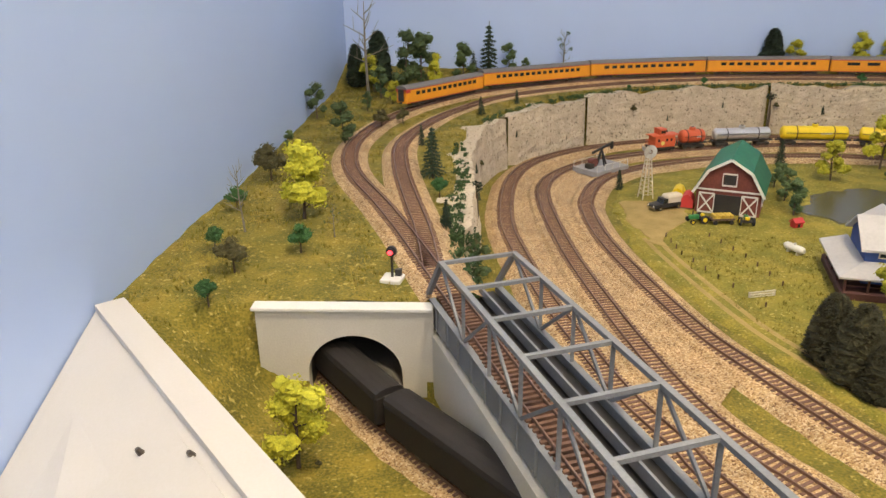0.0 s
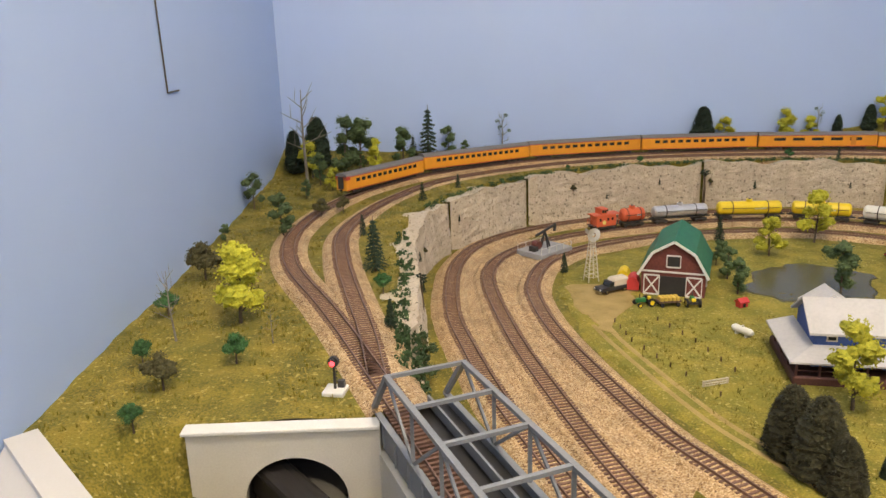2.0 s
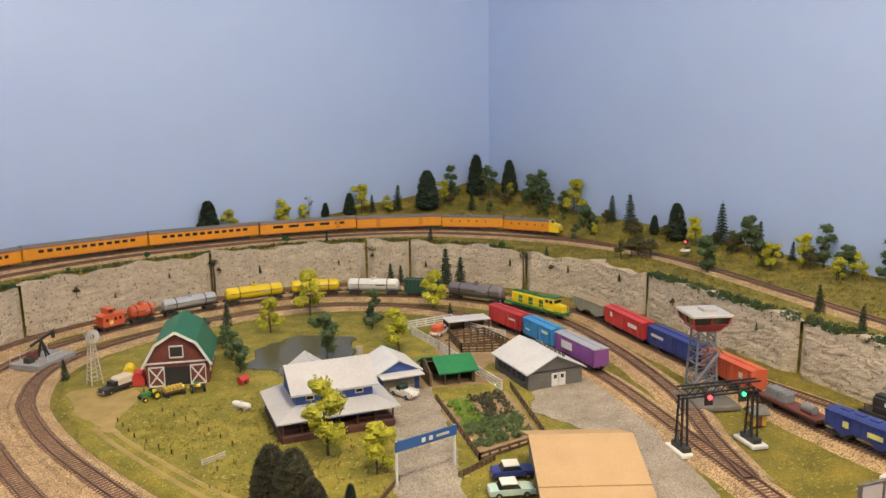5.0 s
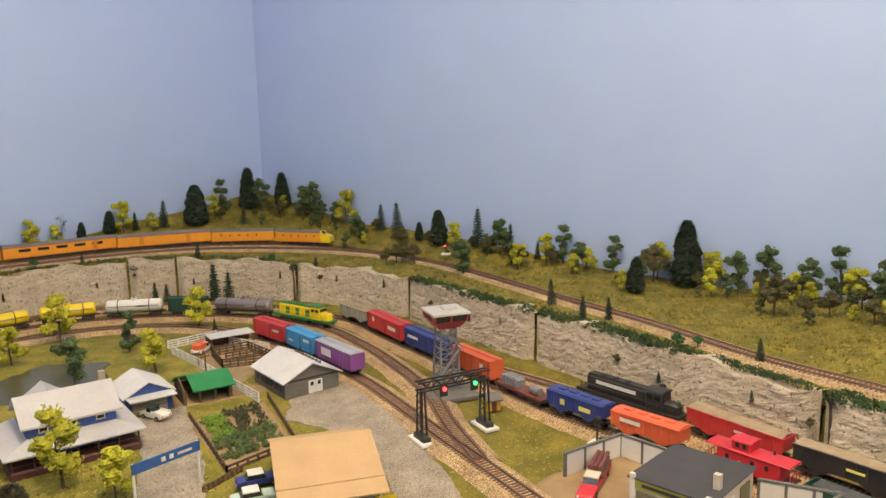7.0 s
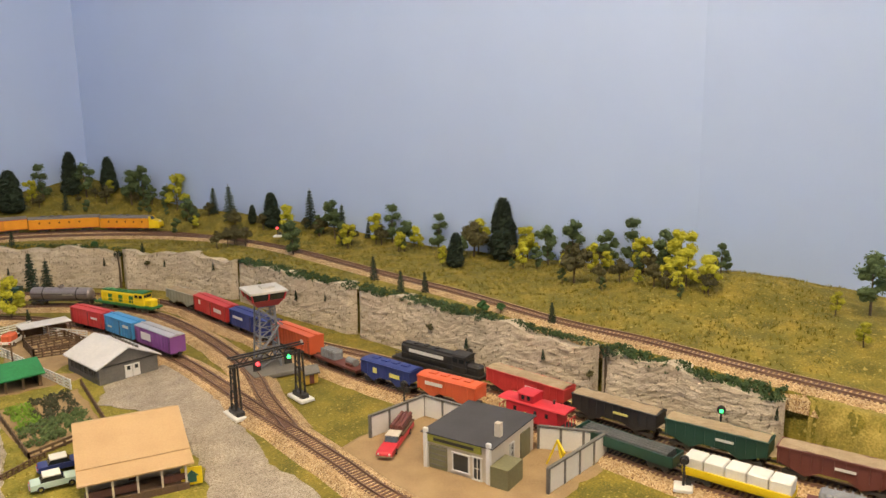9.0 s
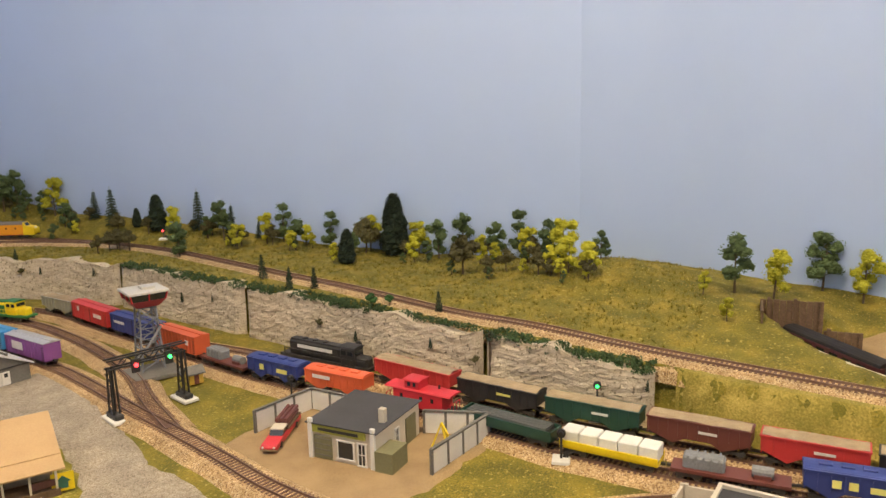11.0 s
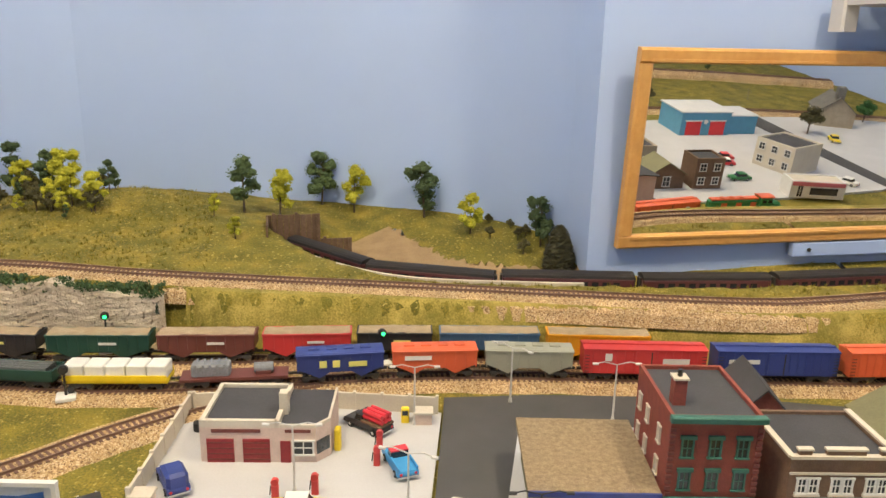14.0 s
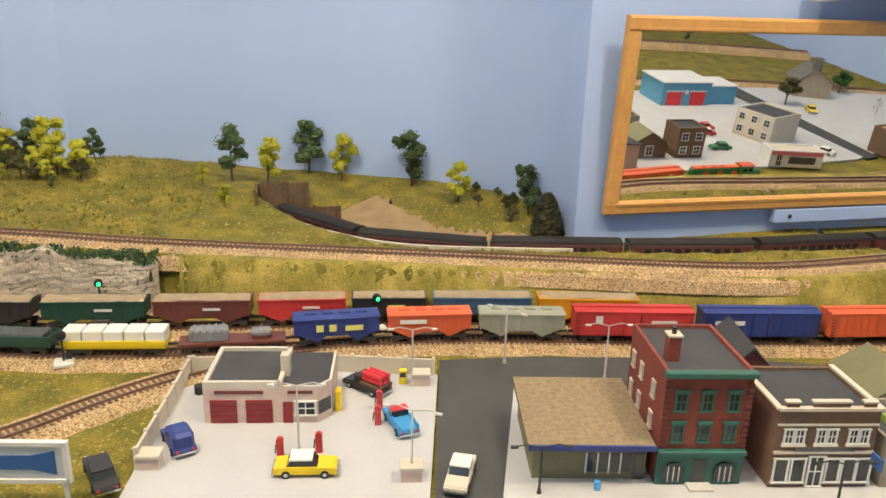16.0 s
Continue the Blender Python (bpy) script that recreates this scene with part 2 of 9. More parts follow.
# ---- lines of the plan ----
def curve(points, step=0.06):
    """A smooth line through points, as an array of places at even steps."""
    p = np.array([q if len(q) == 3 else (*q, 0.0) for q in points], float)
    p = np.vstack([2 * p[0] - p[1], p, 2 * p[-1] - p[-2]])
    out = []
    for i in range(1, len(p) - 2):
        a, b, c, d = p[i - 1 : i + 3]
        for t in np.linspace(0, 1, 24, endpoint=False):
            out.append(0.5 * (2 * b + (c - a) * t + (2 * a - 5 * b + 4 * c - d) * t**2 + (3 * b - a - 3 * c + d) * t**3))
    out = np.array(out + [p[-2]])
    s = np.r_[0, np.cumsum(np.linalg.norm(np.diff(out, axis=0), axis=1))]
    even = np.arange(0, s[-1], step)
    return np.stack([np.interp(even, s, out[:, k]) for k in range(3)], 1)


def spot(line, s, step=0.06):
    """Place and heading at s along a line."""
    k = min(max(int(s / step), 0), len(line) - 2)
    f = s / step - k
    d = line[k + 1] - line[k]
    return line[k] + d * f, math.degrees(math.atan2(d[1], d[0]))


def nearest_s(line, x, y, step=0.06):
    return float(np.argmin(np.hypot(line[:, 0] - x, line[:, 1] - y))) * step


def sides(line):
    d = np.gradient(line, axis=0)[:, :2]
    d /= np.linalg.norm(d, axis=1)[:, None] + 1e-9
    return np.stack([-d[:, 1], d[:, 0]], 1)


def ribbon(line, prof, closed=False):
    """Sweeps (offset to the left, height) pairs along a line."""
    n, m = sides(line), Mesh()
    k = len(prof)
    v = [(p[0] + o * q[0], p[1] + o * q[1], p[2] + h) for p, q in zip(line, n) for o, h in prof]
    rng = range(k) if closed else range(k - 1)
    f = [(i * k + j, (i + 1) * k + j, (i + 1) * k + (j + 1) % k, i * k + (j + 1) % k) for i in range(len(line) - 1) for j in rng]
    return m.add(v, [g[::-1] for g in f])


UPPER = curve([(1.25, 0.1, 0.92), (0.57, 1.93, 0.92), (0.15, 3.06, 0.92), (-0.13, 3.85, 0.92), (-0.59, 5.16, 0.92), (-1.01, 6.35, 0.92), (-1.38, 7.32, 0.92), (-1.97, 8.8, 0.92), (-2.22, 10.07, 0.93),
    (-2.17, 11.22, 0.95), (-1.85, 12.5, 0.98), (-1.15, 13.8, 1.02), (0.2, 15.1, 1.06), (2.5, 16.2, 1.08), (5.1, 16.62, 1.08), (7.8, 16.52, 1.08), (10.4, 16.05, 1.06), (12.3, 15.2, 1.03),
    (13.6, 13.9, 1.0), (14.3, 12.3, 0.97), (14.45, 10.3, 0.94), (14.3, 8.6, 0.92), (13.84, 7.07, 0.92), (12.64, 3.9, 0.92), (12.0, 2.12, 0.92), (11.19, 0.05, 0.89), (10.88, -1.37, 0.86), (10.5, -2.8, 0.8),
    (10.2, -4.2, 0.75), (9.69, -6.19, 0.72), (9.06, -8.28, 0.71), (8.5, -10.3, 0.7), (8.4, -11.5, 0.7), (8.5, -13.5, 0.7), (8.6, -16.5, 0.7), (8.6, -21.5, 0.7)])
UPPER2 = curve([(-0.62, 5.28, 0.92), (-0.79, 6.35, 0.92), (-1.08, 7.76, 0.92), (-1.32, 9.08, 0.92), (-1.45, 10.41, 0.93), (-1.25, 11.63, 0.95), (-0.7, 13.0, 0.98), (0.4, 14.45, 1.03), (2.6, 15.6, 1.06),
    (5.1, 16.05, 1.08), (7.8, 15.95, 1.08), (10.2, 15.5, 1.06), (11.9, 14.7, 1.03), (13.2, 13.3, 1.0), (14.05, 11.8, 0.97), (14.42, 10.3, 0.94)])
LOWER1 = curve([(2.55, 1.2, 0.07), (1.66, 3.05, 0.07), (1.46, 3.6, 0.07), (1.16, 4.32, 0.07), (0.9, 5.24, 0.07), (0.61, 6.41, 0.07), (0.36, 7.87, 0.07), (0.22, 9.06, 0.07), (0.27, 10.6, 0.07), (0.46, 11.75, 0.07),
    (0.9, 12.75, 0.07), (1.75, 13.6, 0.07), (3.0, 14.25, 0.07), (4.5, 14.6, 0.07), (6.2, 14.7, 0.07), (8.0, 14.5, 0.07), (9.5, 13.9, 0.07), (10.7, 12.7, 0.07), (11.35, 11.2, 0.07), (11.6, 9.8, 0.07),
    (11.5, 8.38, 0.07), (11.05, 7.04, 0.07), (10.7, 5.9, 0.07), (10.15, 4.13, 0.07), (9.75, 2.89, 0.07), (9.53, 1.95, 0.07), (9.38, 0.96, 0.07), (9.15, -0.5, 0.07), (8.88, -1.6, 0.07), (8.62, -2.6, 0.07),
    (8.48, -3.6, 0.07), (8.42, -4.7, 0.07), (8.4, -5.5, 0.07), (8.3, -6.56, 0.07), (8.15, -7.34, 0.07), (7.88, -8.59, 0.07), (7.6, -10.0, 0.07), (7.25, -12.0, 0.07), (7.15, -14.2, 0.07), (7.0, -16.4, 0.07), (6.8, -18.3, 0.07), (6.5, -21.0, 0.07)])
SIDING = curve([(11.2, 7.5, 0.07), (10.95, 6.2, 0.07), (10.75, 4.6, 0.07), (10.55, 2.9, 0.07), (10.2, 1.0, 0.07), (9.8, -0.53, 0.07), (9.5, -1.82, 0.07), (9.3, -3.05, 0.07), (9.12, -4.3, 0.07), (8.97, -5.58, 0.07),
    (8.82, -6.5, 0.07), (8.62, -7.6, 0.07), (8.2, -9.5, 0.07), (7.8, -11.3, 0.07), (7.65, -14.0, 0.07), (7.6, -16.5, 0.07), (7.5, -21.0, 0.07)])
LOWER2 = curve([(3.3, 1.2, 0.07), (2.35, 3.01, 0.07), (2.09, 3.42, 0.07), (1.8, 3.98, 0.07), (1.54, 4.87, 0.07), (1.27, 6.23, 0.07), (1.0, 8.02, 0.07), (0.85, 10.1, 0.07), (0.95, 11.2, 0.07), (1.35, 12.05, 0.07),
    (2.1, 12.8, 0.07), (3.3, 13.4, 0.07), (4.6, 13.78, 0.07), (6.0, 13.92, 0.07), (7.3, 13.8, 0.07), (8.4, 13.3, 0.07), (9.4, 12.45, 0.07), (10.2, 11.4, 0.07), (10.75, 10.1, 0.07), (10.85, 8.7, 0.07),
    (10.47, 7.24, 0.07), (9.86, 5.75, 0.07), (9.15, 4.4, 0.07), (8.4, 3.4, 0.07), (7.75, 2.4, 0.07)])
LOWER3 = curve([(4.2, 1.6, 0.07), (3.04, 3.54, 0.07), (2.78, 4.07, 0.07), (2.51, 4.69, 0.07), (2.09, 5.77, 0.07), (1.6, 8.02, 0.07), (1.48, 9.6, 0.07), (1.6, 10.5, 0.07), (1.95, 11.4, 0.07), (2.6, 12.1, 0.07),
    (3.5, 12.6, 0.07), (4.6, 12.95, 0.07), (6.0, 13.05, 0.07), (7.1, 12.9, 0.07), (8.1, 12.4, 0.07), (8.95, 11.6, 0.07), (9.45, 10.7, 0.07), (9.6, 9.66, 0.07), (9.52, 8.29, 0.07), (9.3, 7.06, 0.07), (9.02, 5.79, 0.07),
    (8.59, 4.6, 0.07), (8.05, 3.28, 0.07), (7.68, 2.31, 0.07), (7.27, 1.28, 0.07), (6.9, 0.4, 0.07), (6.65, -0.6, 0.07), (6.7, -1.5, 0.07), (7.1, -2.25, 0.07), (7.5, -2.8, 0.07), (7.85, -3.4, 0.07), (8.15, -4.1, 0.07), (8.35, -5.0, 0.07)])
TUNNEL = curve([(-2.6, 6.2, 0.03), (-1.75, 4.95, 0.03), (-1.16, 4.14, 0.03), (-0.34, 3.2, 0.03), (0.3, 2.5, 0.03), (1.2, 1.6, 0.03)])
TRENCH = curve([(14.6, -3.4, 0.34), (12.5, -4.75, 0.34), (11.2, -5.6, 0.34), (10.45, -6.45, 0.34), (10.05, -7.8, 0.34), (9.75, -9.2, 0.34), (9.5, -10.6, 0.34), (9.4, -12.8, 0.34), (9.5, -16.5, 0.34), (9.5, -21.5, 0.34)])
CLIFF = curve([(-0.38, 4.5), (-0.36, 5.6), (-0.38, 7.0), (-0.34, 8.6), (-0.4, 10.5), (0.0, 12.2), (0.95, 13.4), (2.4, 14.65), (4.2, 15.25), (6.3, 15.5), (8.4, 15.35), (10.2, 14.75), (11.6, 13.4), (12.45, 11.4),
    (12.85, 9.6), (12.75, 8.0), (12.15, 5.8), (11.55, 3.3), (11.0, 1.2), (10.6, -0.3), (10.35, -1.3), (10.05, -2.4), (9.9, -3.3), (9.72, -4.3), (9.38, -5.8), (9.03, -7.2), (8.6, -8.8), (8.15, -10.5), (8.0, -12.0), (8.08, -14.0), (8.15, -17.0), (8.15, -21.8)])
ROCK_END = nearest_s(CLIFF, 9.9, -3.3)
WX0, WX1, WY1, WY0 = -3.5, 16.0, 17.3, -24.0  # the room's walls


# ---- room ----
def slab(name, x0, y0, z0, x1, y1, z1, material, label, category):
    m = Mesh().box((x0 + x1) / 2, (y0 + y1) / 2, (z0 + z1) / 2, abs(x1 - x0), abs(y1 - y0), abs(z1 - z0))
    return setting(name, m, material, label, category)


CEIL = mat("ceiling_white", (0.8, 0.79, 0.77), (0.77, 0.76, 0.74), rough=0.9, fine=300, coarse=10, bump=0.1)
CARPET = mat("floor_grey_carpet", (0.16, 0.15, 0.14), (0.12, 0.115, 0.11), rough=0.95, fine=900, coarse=12, bump=0.5)
slab("wall_west", WX0 - 1, 1.0, -10, WX0, WY1, 16, WALL, "smooth light blue painted room wall", "wall")
slab("wall_north", WX0 - 1, WY1, -10, WX1 + 1, WY1 + 1, 16, WALL, "smooth light blue painted room wall", "wall")
slab("wall_east", WX1, WY0, -10, WX1 + 1, WY1, 16, WALL, "smooth light blue painted room wall", "wall")
slab("wall_south", -16, WY0 - 1, -10, WX1 + 1, WY0, 16, WALL, "plain light blue room wall", "wall")
slab("wall_far_west", -16, WY0, -10, -15, 1.0, 16, WALL, "plain light blue room wall", "wall")
slab("wall_return", -16, 1.0, -10, WX0 - 1.0, 2.0, 16, WALL, "plain light blue room wall", "wall")
COVE = curve([(16.02, -0.9), (15.55, -3.0), (14.35, -5.7), (13.35, -7.5), (12.55, -8.4), (11.75, -8.8), (10.95, -8.93)])
setting("wall_cove", ribbon(COVE, [(0.0, -10), (0.0, 16), (0.25, 16), (0.25, -10)], True), WALL, "smooth light blue backdrop curving towards the pier", "wall", smooth=False)
slab("wall_pier", 10.32, WY0, -10, WX1, -8.9, 16, WALL, "blue wall pier standing out from the east wall", "wall")
slab("floor", -16, WY0 - 1, -10.4, WX1 + 1, WY1 + 1, -10, CARPET, "grey carpeted room floor below the layout", "floor")
slab("ceiling", -16, WY0 - 1, 16, WX1 + 1, WY1 + 1, 16.4, CEIL, "plain white ceiling", "ceiling")
LAMPGLASS = glow("lamp_diffuser_glow", (1.0, 0.95, 0.87), 2.0)
for lx, ly, lz, watts in LAMPS:
    lampob = thing("ceiling_light", lx, ly, 16.0, 0, "round white flush ceiling light, switched on", "ceiling light", "ceiling lights")
    part("base_ring", Mesh().rod((0, 0, 0), (0, 0, -0.12), 1.7, 1.65, 32), TRIMWHITE, lampob)
    part("diffuser", Mesh().rod((0, 0, -0.12), (0, 0, -0.2), 1.55, 1.3, 32), LAMPGLASS, lampob)


# ---- ground ----
def to_line(line, x, y):
    """Signed distance (left of the line positive) and nearest index, for arrays."""
    n = sides(line)
    best, idx = np.full(x.shape, 1e9), np.zeros(x.shape, int)
    for k in range(0, len(line), 3):
        d = (x - line[k, 0]) ** 2 + (y - line[k, 1]) ** 2
        hit = d < best
        best[hit], idx[hit] = d[hit], k
    dx, dy = x - line[idx, 0], y - line[idx, 1]
    return np.sqrt(best) * np.sign(dx * n[idx, 0] + dy * n[idx, 1]), idx


def smooth(a, b, x):
    t = np.clip((x - a) / (b - a), 0, 1)
    return t * t * (3 - 2 * t)


def wall_x(y):
    """Where the east backdrop stands at y."""
    return np.interp(y, COVE[::-1, 1], COVE[::-1, 0])


def relief(x, y):
    """Soft unevenness from summed waves."""
    return 0.5 * np.sin(1.7 * x + 0.6 * y) * np.sin(1.3 * y - 0.5 * x + 1) + 0.3 * np.sin(4.1 * x - 2.3 * y) * np.sin(3.7 * y + 1.1 * x) + 0.2 * np.sin(9.3 * x + 5 * y) * np.sin(8.1 * y - 4 * x)


def height(x, y):
    """Ground height over the whole layout."""
    x, y = np.asarray(x, float), np.asarray(y, float)
    sd, k = to_line(CLIFF, x, y)
    s = k * 0.06
    soft = np.clip((s - ROCK_END) / 0.8, 0, 1)
    up, ku = to_line(UPPER, x, y)
    ztop = UPPER[ku, 2] - 0.05
    out = np.maximum(np.abs(up) - 0.34, 0)
    # high ground beyond the upper track, meeting the walls
    zn = np.interp(x, [-3.5, 0, 8, 12, 16], [1.4, 1.22, 1.25, 1.7, 2.2])
    ze = np.interp(y, [-9, -7.5, -5.5, -2.9, 2.4, 4.9, 8.7, 13.5, 17.3], [0.78, 0.84, 0.86, 0.80, 0.78, 0.85, 1.26, 1.47, 2.2])
    gn = np.clip((y - 16.9 + 2.2 * smooth(9.0, 14.0, x) + 1.3 * smooth(1.0, -3.0, x)) / (0.4 + 2.2 * smooth(9.0, 14.0, x) + 1.3 * smooth(1.0, -3.0, x)), 0, 1)
    gap = np.maximum(wall_x(y) - x, 0.0)
    ge = np.clip(out / (out + gap + 1e-3), 0, 1)
    north, east = (zn - ztop) * gn, (ze - ztop) * ge
    hill = np.where(y > 9, np.maximum(north, east), east) * (x > 8) + north * (x <= 8)
    crest = 0.36 * np.exp(-(((x - 14.2) / 1.4) ** 2) - ((y + 1.9) / 2.0) ** 2) * smooth(-4.6, -3.6, y) + 0.18 * np.exp(-(((x - 12.4) / 1.0) ** 2) - ((y + 4.0) / 0.9) ** 2)
    beyond = (up > 0.0) | (y > 16.0)
    top = ztop + np.where(beyond, hill + crest * smooth(0, 0.8, out) + 0.05 * relief(x, y) * smooth(0.05, 0.5, out), 0.0)
    # cutting with the second line
    tr, kt = to_line(TRENCH, x, y)
    bank_in = np.maximum(tr - 0.25, 0.0)
    floor = 0.30 + (ze - 0.30) * (bank_in / (bank_in + gap + 1e-3)) ** 0.85 + 0.03 * relief(x, y) * smooth(0.2, 0.5, tr)
    cut = smooth(-0.34, -0.24, tr) * np.maximum(smooth(12.68, 12.6, x) * smooth(-4.38, -4.42, y), smooth(-5.1, -5.9, y))
    top = top * (1 - cut) + floor * cut
    rise = smooth(-0.02 - 0.36 * soft, 0.1 - 0.06 * soft, sd - 0.06 * (1 - soft))
    z = 0.012 * relief(2 * x, 2 * y) * (1 - rise) + top * rise + 0.02 * relief(3 * x, 3 * y) * soft * rise * (1 - rise) * 4
    # west bank falls to the tunnel line south of the portal wall
    south = smooth(4.5, 4.42, y)
    bank = 0.86 * smooth(-1.75, -3.1, x + (4.4 - y) * 0.1) * smooth(0.6, 2.4, y) + 0.02 * relief(2 * x, 2 * y)
    z = np.where((x < -0.1) & (y < 4.9), z * (1 - south) + bank * south, z)
    return z


def inside_layout(x, y):
    a = np.array([(-3.5, 4.47), (-1.1, 1.62), (0.3, -0.02), (1.6, -0.3), (4.6, 0.4), (4.2, -2.0), (4.0, -6.2), (-3.0, -7.5), (-14.9, -8.5), (-14.9, -23.9), (15.95, -23.9), (15.95, 17.25), (-3.45, 17.25)])
    res = np.zeros(np.shape(x), bool)
    for (x0, y0), (x1, y1) in zip(a, np.roll(a, -1, 0)):
        c = (y0 > y) != (y1 > y)
        res ^= c & (x < (x1 - x0) * (y - y0) / (y1 - y0 + 1e-12) + x0)
    return res


def ground_sheet(x0, x1, y0, y1, step):
    xs, ys = np.arange(x0, x1 + step / 2, step), np.arange(y0, y1 + step / 2, step)
    gx, gy = np.meshgrid(xs, ys)
    gz = height(gx, gy)
    keep = inside_layout(gx, gy)
    n = len(xs)
    m = Mesh()
    m.v = list(zip(gx.ravel(), gy.ravel(), gz.ravel()))
    ok = keep[:-1, :-1] | keep[1:, :-1] | keep[:-1, 1:] | keep[1:, 1:]
    # openings for the tunnel mouth and the straw bank's own sheet
    span = np.maximum.reduce([gz[:-1, :-1], gz[1:, :-1], gz[:-1, 1:], gz[1:, 1:]]) - np.minimum.reduce([gz[:-1, :-1], gz[1:, :-1], gz[:-1, 1:], gz[1:, 1:]])
    ok &= ~((np.abs(gx[:-1, :-1] + 1.22) < 0.52) & (np.abs(gy[:-1, :-1] - 4.44) < 0.2) & (span > 0.12))
    sd, kc = to_line(CLIFF, gx, gy)
    band = (sd > -0.44) & (sd < 0.03) & (kc * 0.06 > ROCK_END + 0.35) & (kc < len(CLIFF) - 46)
    ok &= ~(band[:-1, :-1] & band[1:, :-1] & band[:-1, 1:] & band[1:, 1:])
    te, ke = to_line(TRENCH, gx, gy)
    band = (te > 0.27) & (te < 0.15 + 1.7 * (1 - 0.75 * np.clip((ke * 0.06 - 2.9) / 4.1, 0, 1))) & (ke * 0.06 > 3.0) & (ke * 0.06 < 6.85)
    ok &= ~(band[:-1, :-1] & band[1:, :-1] & band[:-1, 1:] & band[1:, 1:])
    jj, ii = np.nonzero(ok)
    m.f = [(j * n + i, j * n + i + 1, (j + 1) * n + i + 1, (j + 1) * n + i) for j, i in zip(jj.tolist(), ii.tolist())]
    return m


setting("ground", ground_sheet(-3.5, 15.98, -13.0, 17.28, 0.09), GRASS, "rolling model scenery ground with olive static grass", "ground", smooth=True)
setting("ground_town_side", ground_sheet(-14.9, 15.9, -23.9, -13.0, 0.3), GRASS, "model scenery ground with olive static grass", "ground", smooth=True)
setting("layout_base", Mesh().prism([(-3.5, 4.4), (-1.15, 1.6), (0.25, -0.05), (1.6, -0.3), (4.7, 0.3), (4.3, -2.0), (4.1, -6.3), (-3.0, -7.6), (-14.9, -8.6), (-14.9, -24), (16, -24), (16, 17.3), (-3.5, 17.3)], -1.2, -0.1), CONCRETE, "painted plywood base of the layout", "table")

# lawn, dirt, gravel and paved patches lie just over the ground
def patch(name, pts, z, material, label, category, wob=0.08, seed=1):
    r = random.Random(seed)
    line = []
    for (x0, y0), (x1, y1) in zip(pts, pts[1:] + pts[:1]):
        k = max(2, int(math.hypot(x1 - x0, y1 - y0) / 0.15))
        for i in range(k):
            line.append((x0 + (x1 - x0) * i / k + r.uniform(-wob, wob), y0 + (y1 - y0) * i / k + r.uniform(-wob, wob)))
    m = Mesh()
    n = len(line)
    cx, cy = sum(x for x, y in line) / n, sum(y for x, y in line) / n
    m.v = [(x, y, z) for x, y in line] + [(x + (x - cx) * 0.12 / math.hypot(x - cx, y - cy), y + (y - cy) * 0.12 / math.hypot(x - cx, y - cy), z - 0.05) for x, y in line]
    m.f = [tuple(range(n))] + [(i, n + i, n + (i + 1) % n, (i + 1) % n) for i in range(n)]
    area = sum(x0 * y1 - x1 * y0 for (x0, y0), (x1, y1) in zip(line, line[1:] + line[:1]))
    if area < 0:
        m.f = [g[::-1] for g in m.f]
    return setting(name, m, material, label, category)


patch("farm_lawn", [(1.95, 9.9), (2.03, 8.0), (2.48, 6.0), (3.05, 4.6), (3.95, 3.1), (5.1, 1.9), (6.6, 1.5), (7.1, 2.6), (7.7, 4.2), (8.6, 6.8), (8.9, 9.0), (8.7, 10.6), (7.6, 12.0), (6.0, 12.6), (4.2, 12.45), (2.9, 11.7), (2.2, 10.9)], 0.03, LAWN, "mown olive green farm lawn", "grass", 0.05, 2)


# ---- rock cliff: stacked strata in separate castings ----
def rock_face(s0, s1, seed, z0=-0.02, top=None):
    i0, i1 = int(s0 / 0.06), int(s1 / 0.06)
    line, n = CLIFF[i0:i1], sides(CLIFF)[i0:i1]
    up, ku = to_line(UPPER, line[:, 0], line[:, 1])
    rows = 30
    m = Mesh()
    r = np.random.RandomState(seed)
    L = len(line)
    slope = r.uniform(-0.035, 0.035)
    for i in range(L):
        s = i * 0.06
        zt = UPPER[ku[i], 2] - 0.06 + 0.04 * math.sin(3 * s + seed) + 0.03 * math.sin(7.7 * s)
        fade = min(1.0, (i + 0.5) / 3, (L - i - 0.5) / 3)
        for j in range(rows + 1):
            h = j / rows
            g = h + slope * s
            off = 0.185 - 0.075 * h + 0.035 * noise.noise(Vector((s * 1.1, h * 1.3, seed * 3.7)))
            off += 0.006 * noise.cell(Vector((s * 2.3 + 0.4 * int(g * 9), g * 9, seed)))
            off += 0.016 * noise.noise(Vector((s * 5.5, g * 8, seed))) + 0.013 * noise.noise(Vector((s * 13, g * 15, seed + 4))) + 0.009 * noise.noise(Vector((s * 25, g * 24, seed + 9)))
            off = off * fade + 0.02 * (1 - fade)
            m.v.append((line[i, 0] - n[i, 0] * off, line[i, 1] - n[i, 1] * off, z0 + (zt - z0) * h))
        off = -0.35
        m.v.append((line[i, 0] - n[i, 0] * off, line[i, 1] - n[i, 1] * off, zt - 0.05))
    k = rows + 2
    m.f = [(i * k + j, i * k + j + 1, (i + 1) * k + j + 1, (i + 1) * k + j) for i in range(L - 1) for j in range(k - 1)]
    return m


CUTS = [nearest_s(CLIFF, *p) for p in ((-0.38, 6.6), (0.3, 12.7), (2.0, 14.35), (6.1, 15.5), (10.0, 14.85), (10.9, 14.2), (12.45, 11.4), (12.75, 8.0), (11.75, 4.1), (10.45, -0.9), (9.9, -3.25))]
for k, (a, b) in enumerate(zip(CUTS, CUTS[1:])):
    setting("rock_face", rock_face(a, b, 11 + 7 * k), ROCK, "cream-grey plaster rock cliff with layered strata", "cliff")


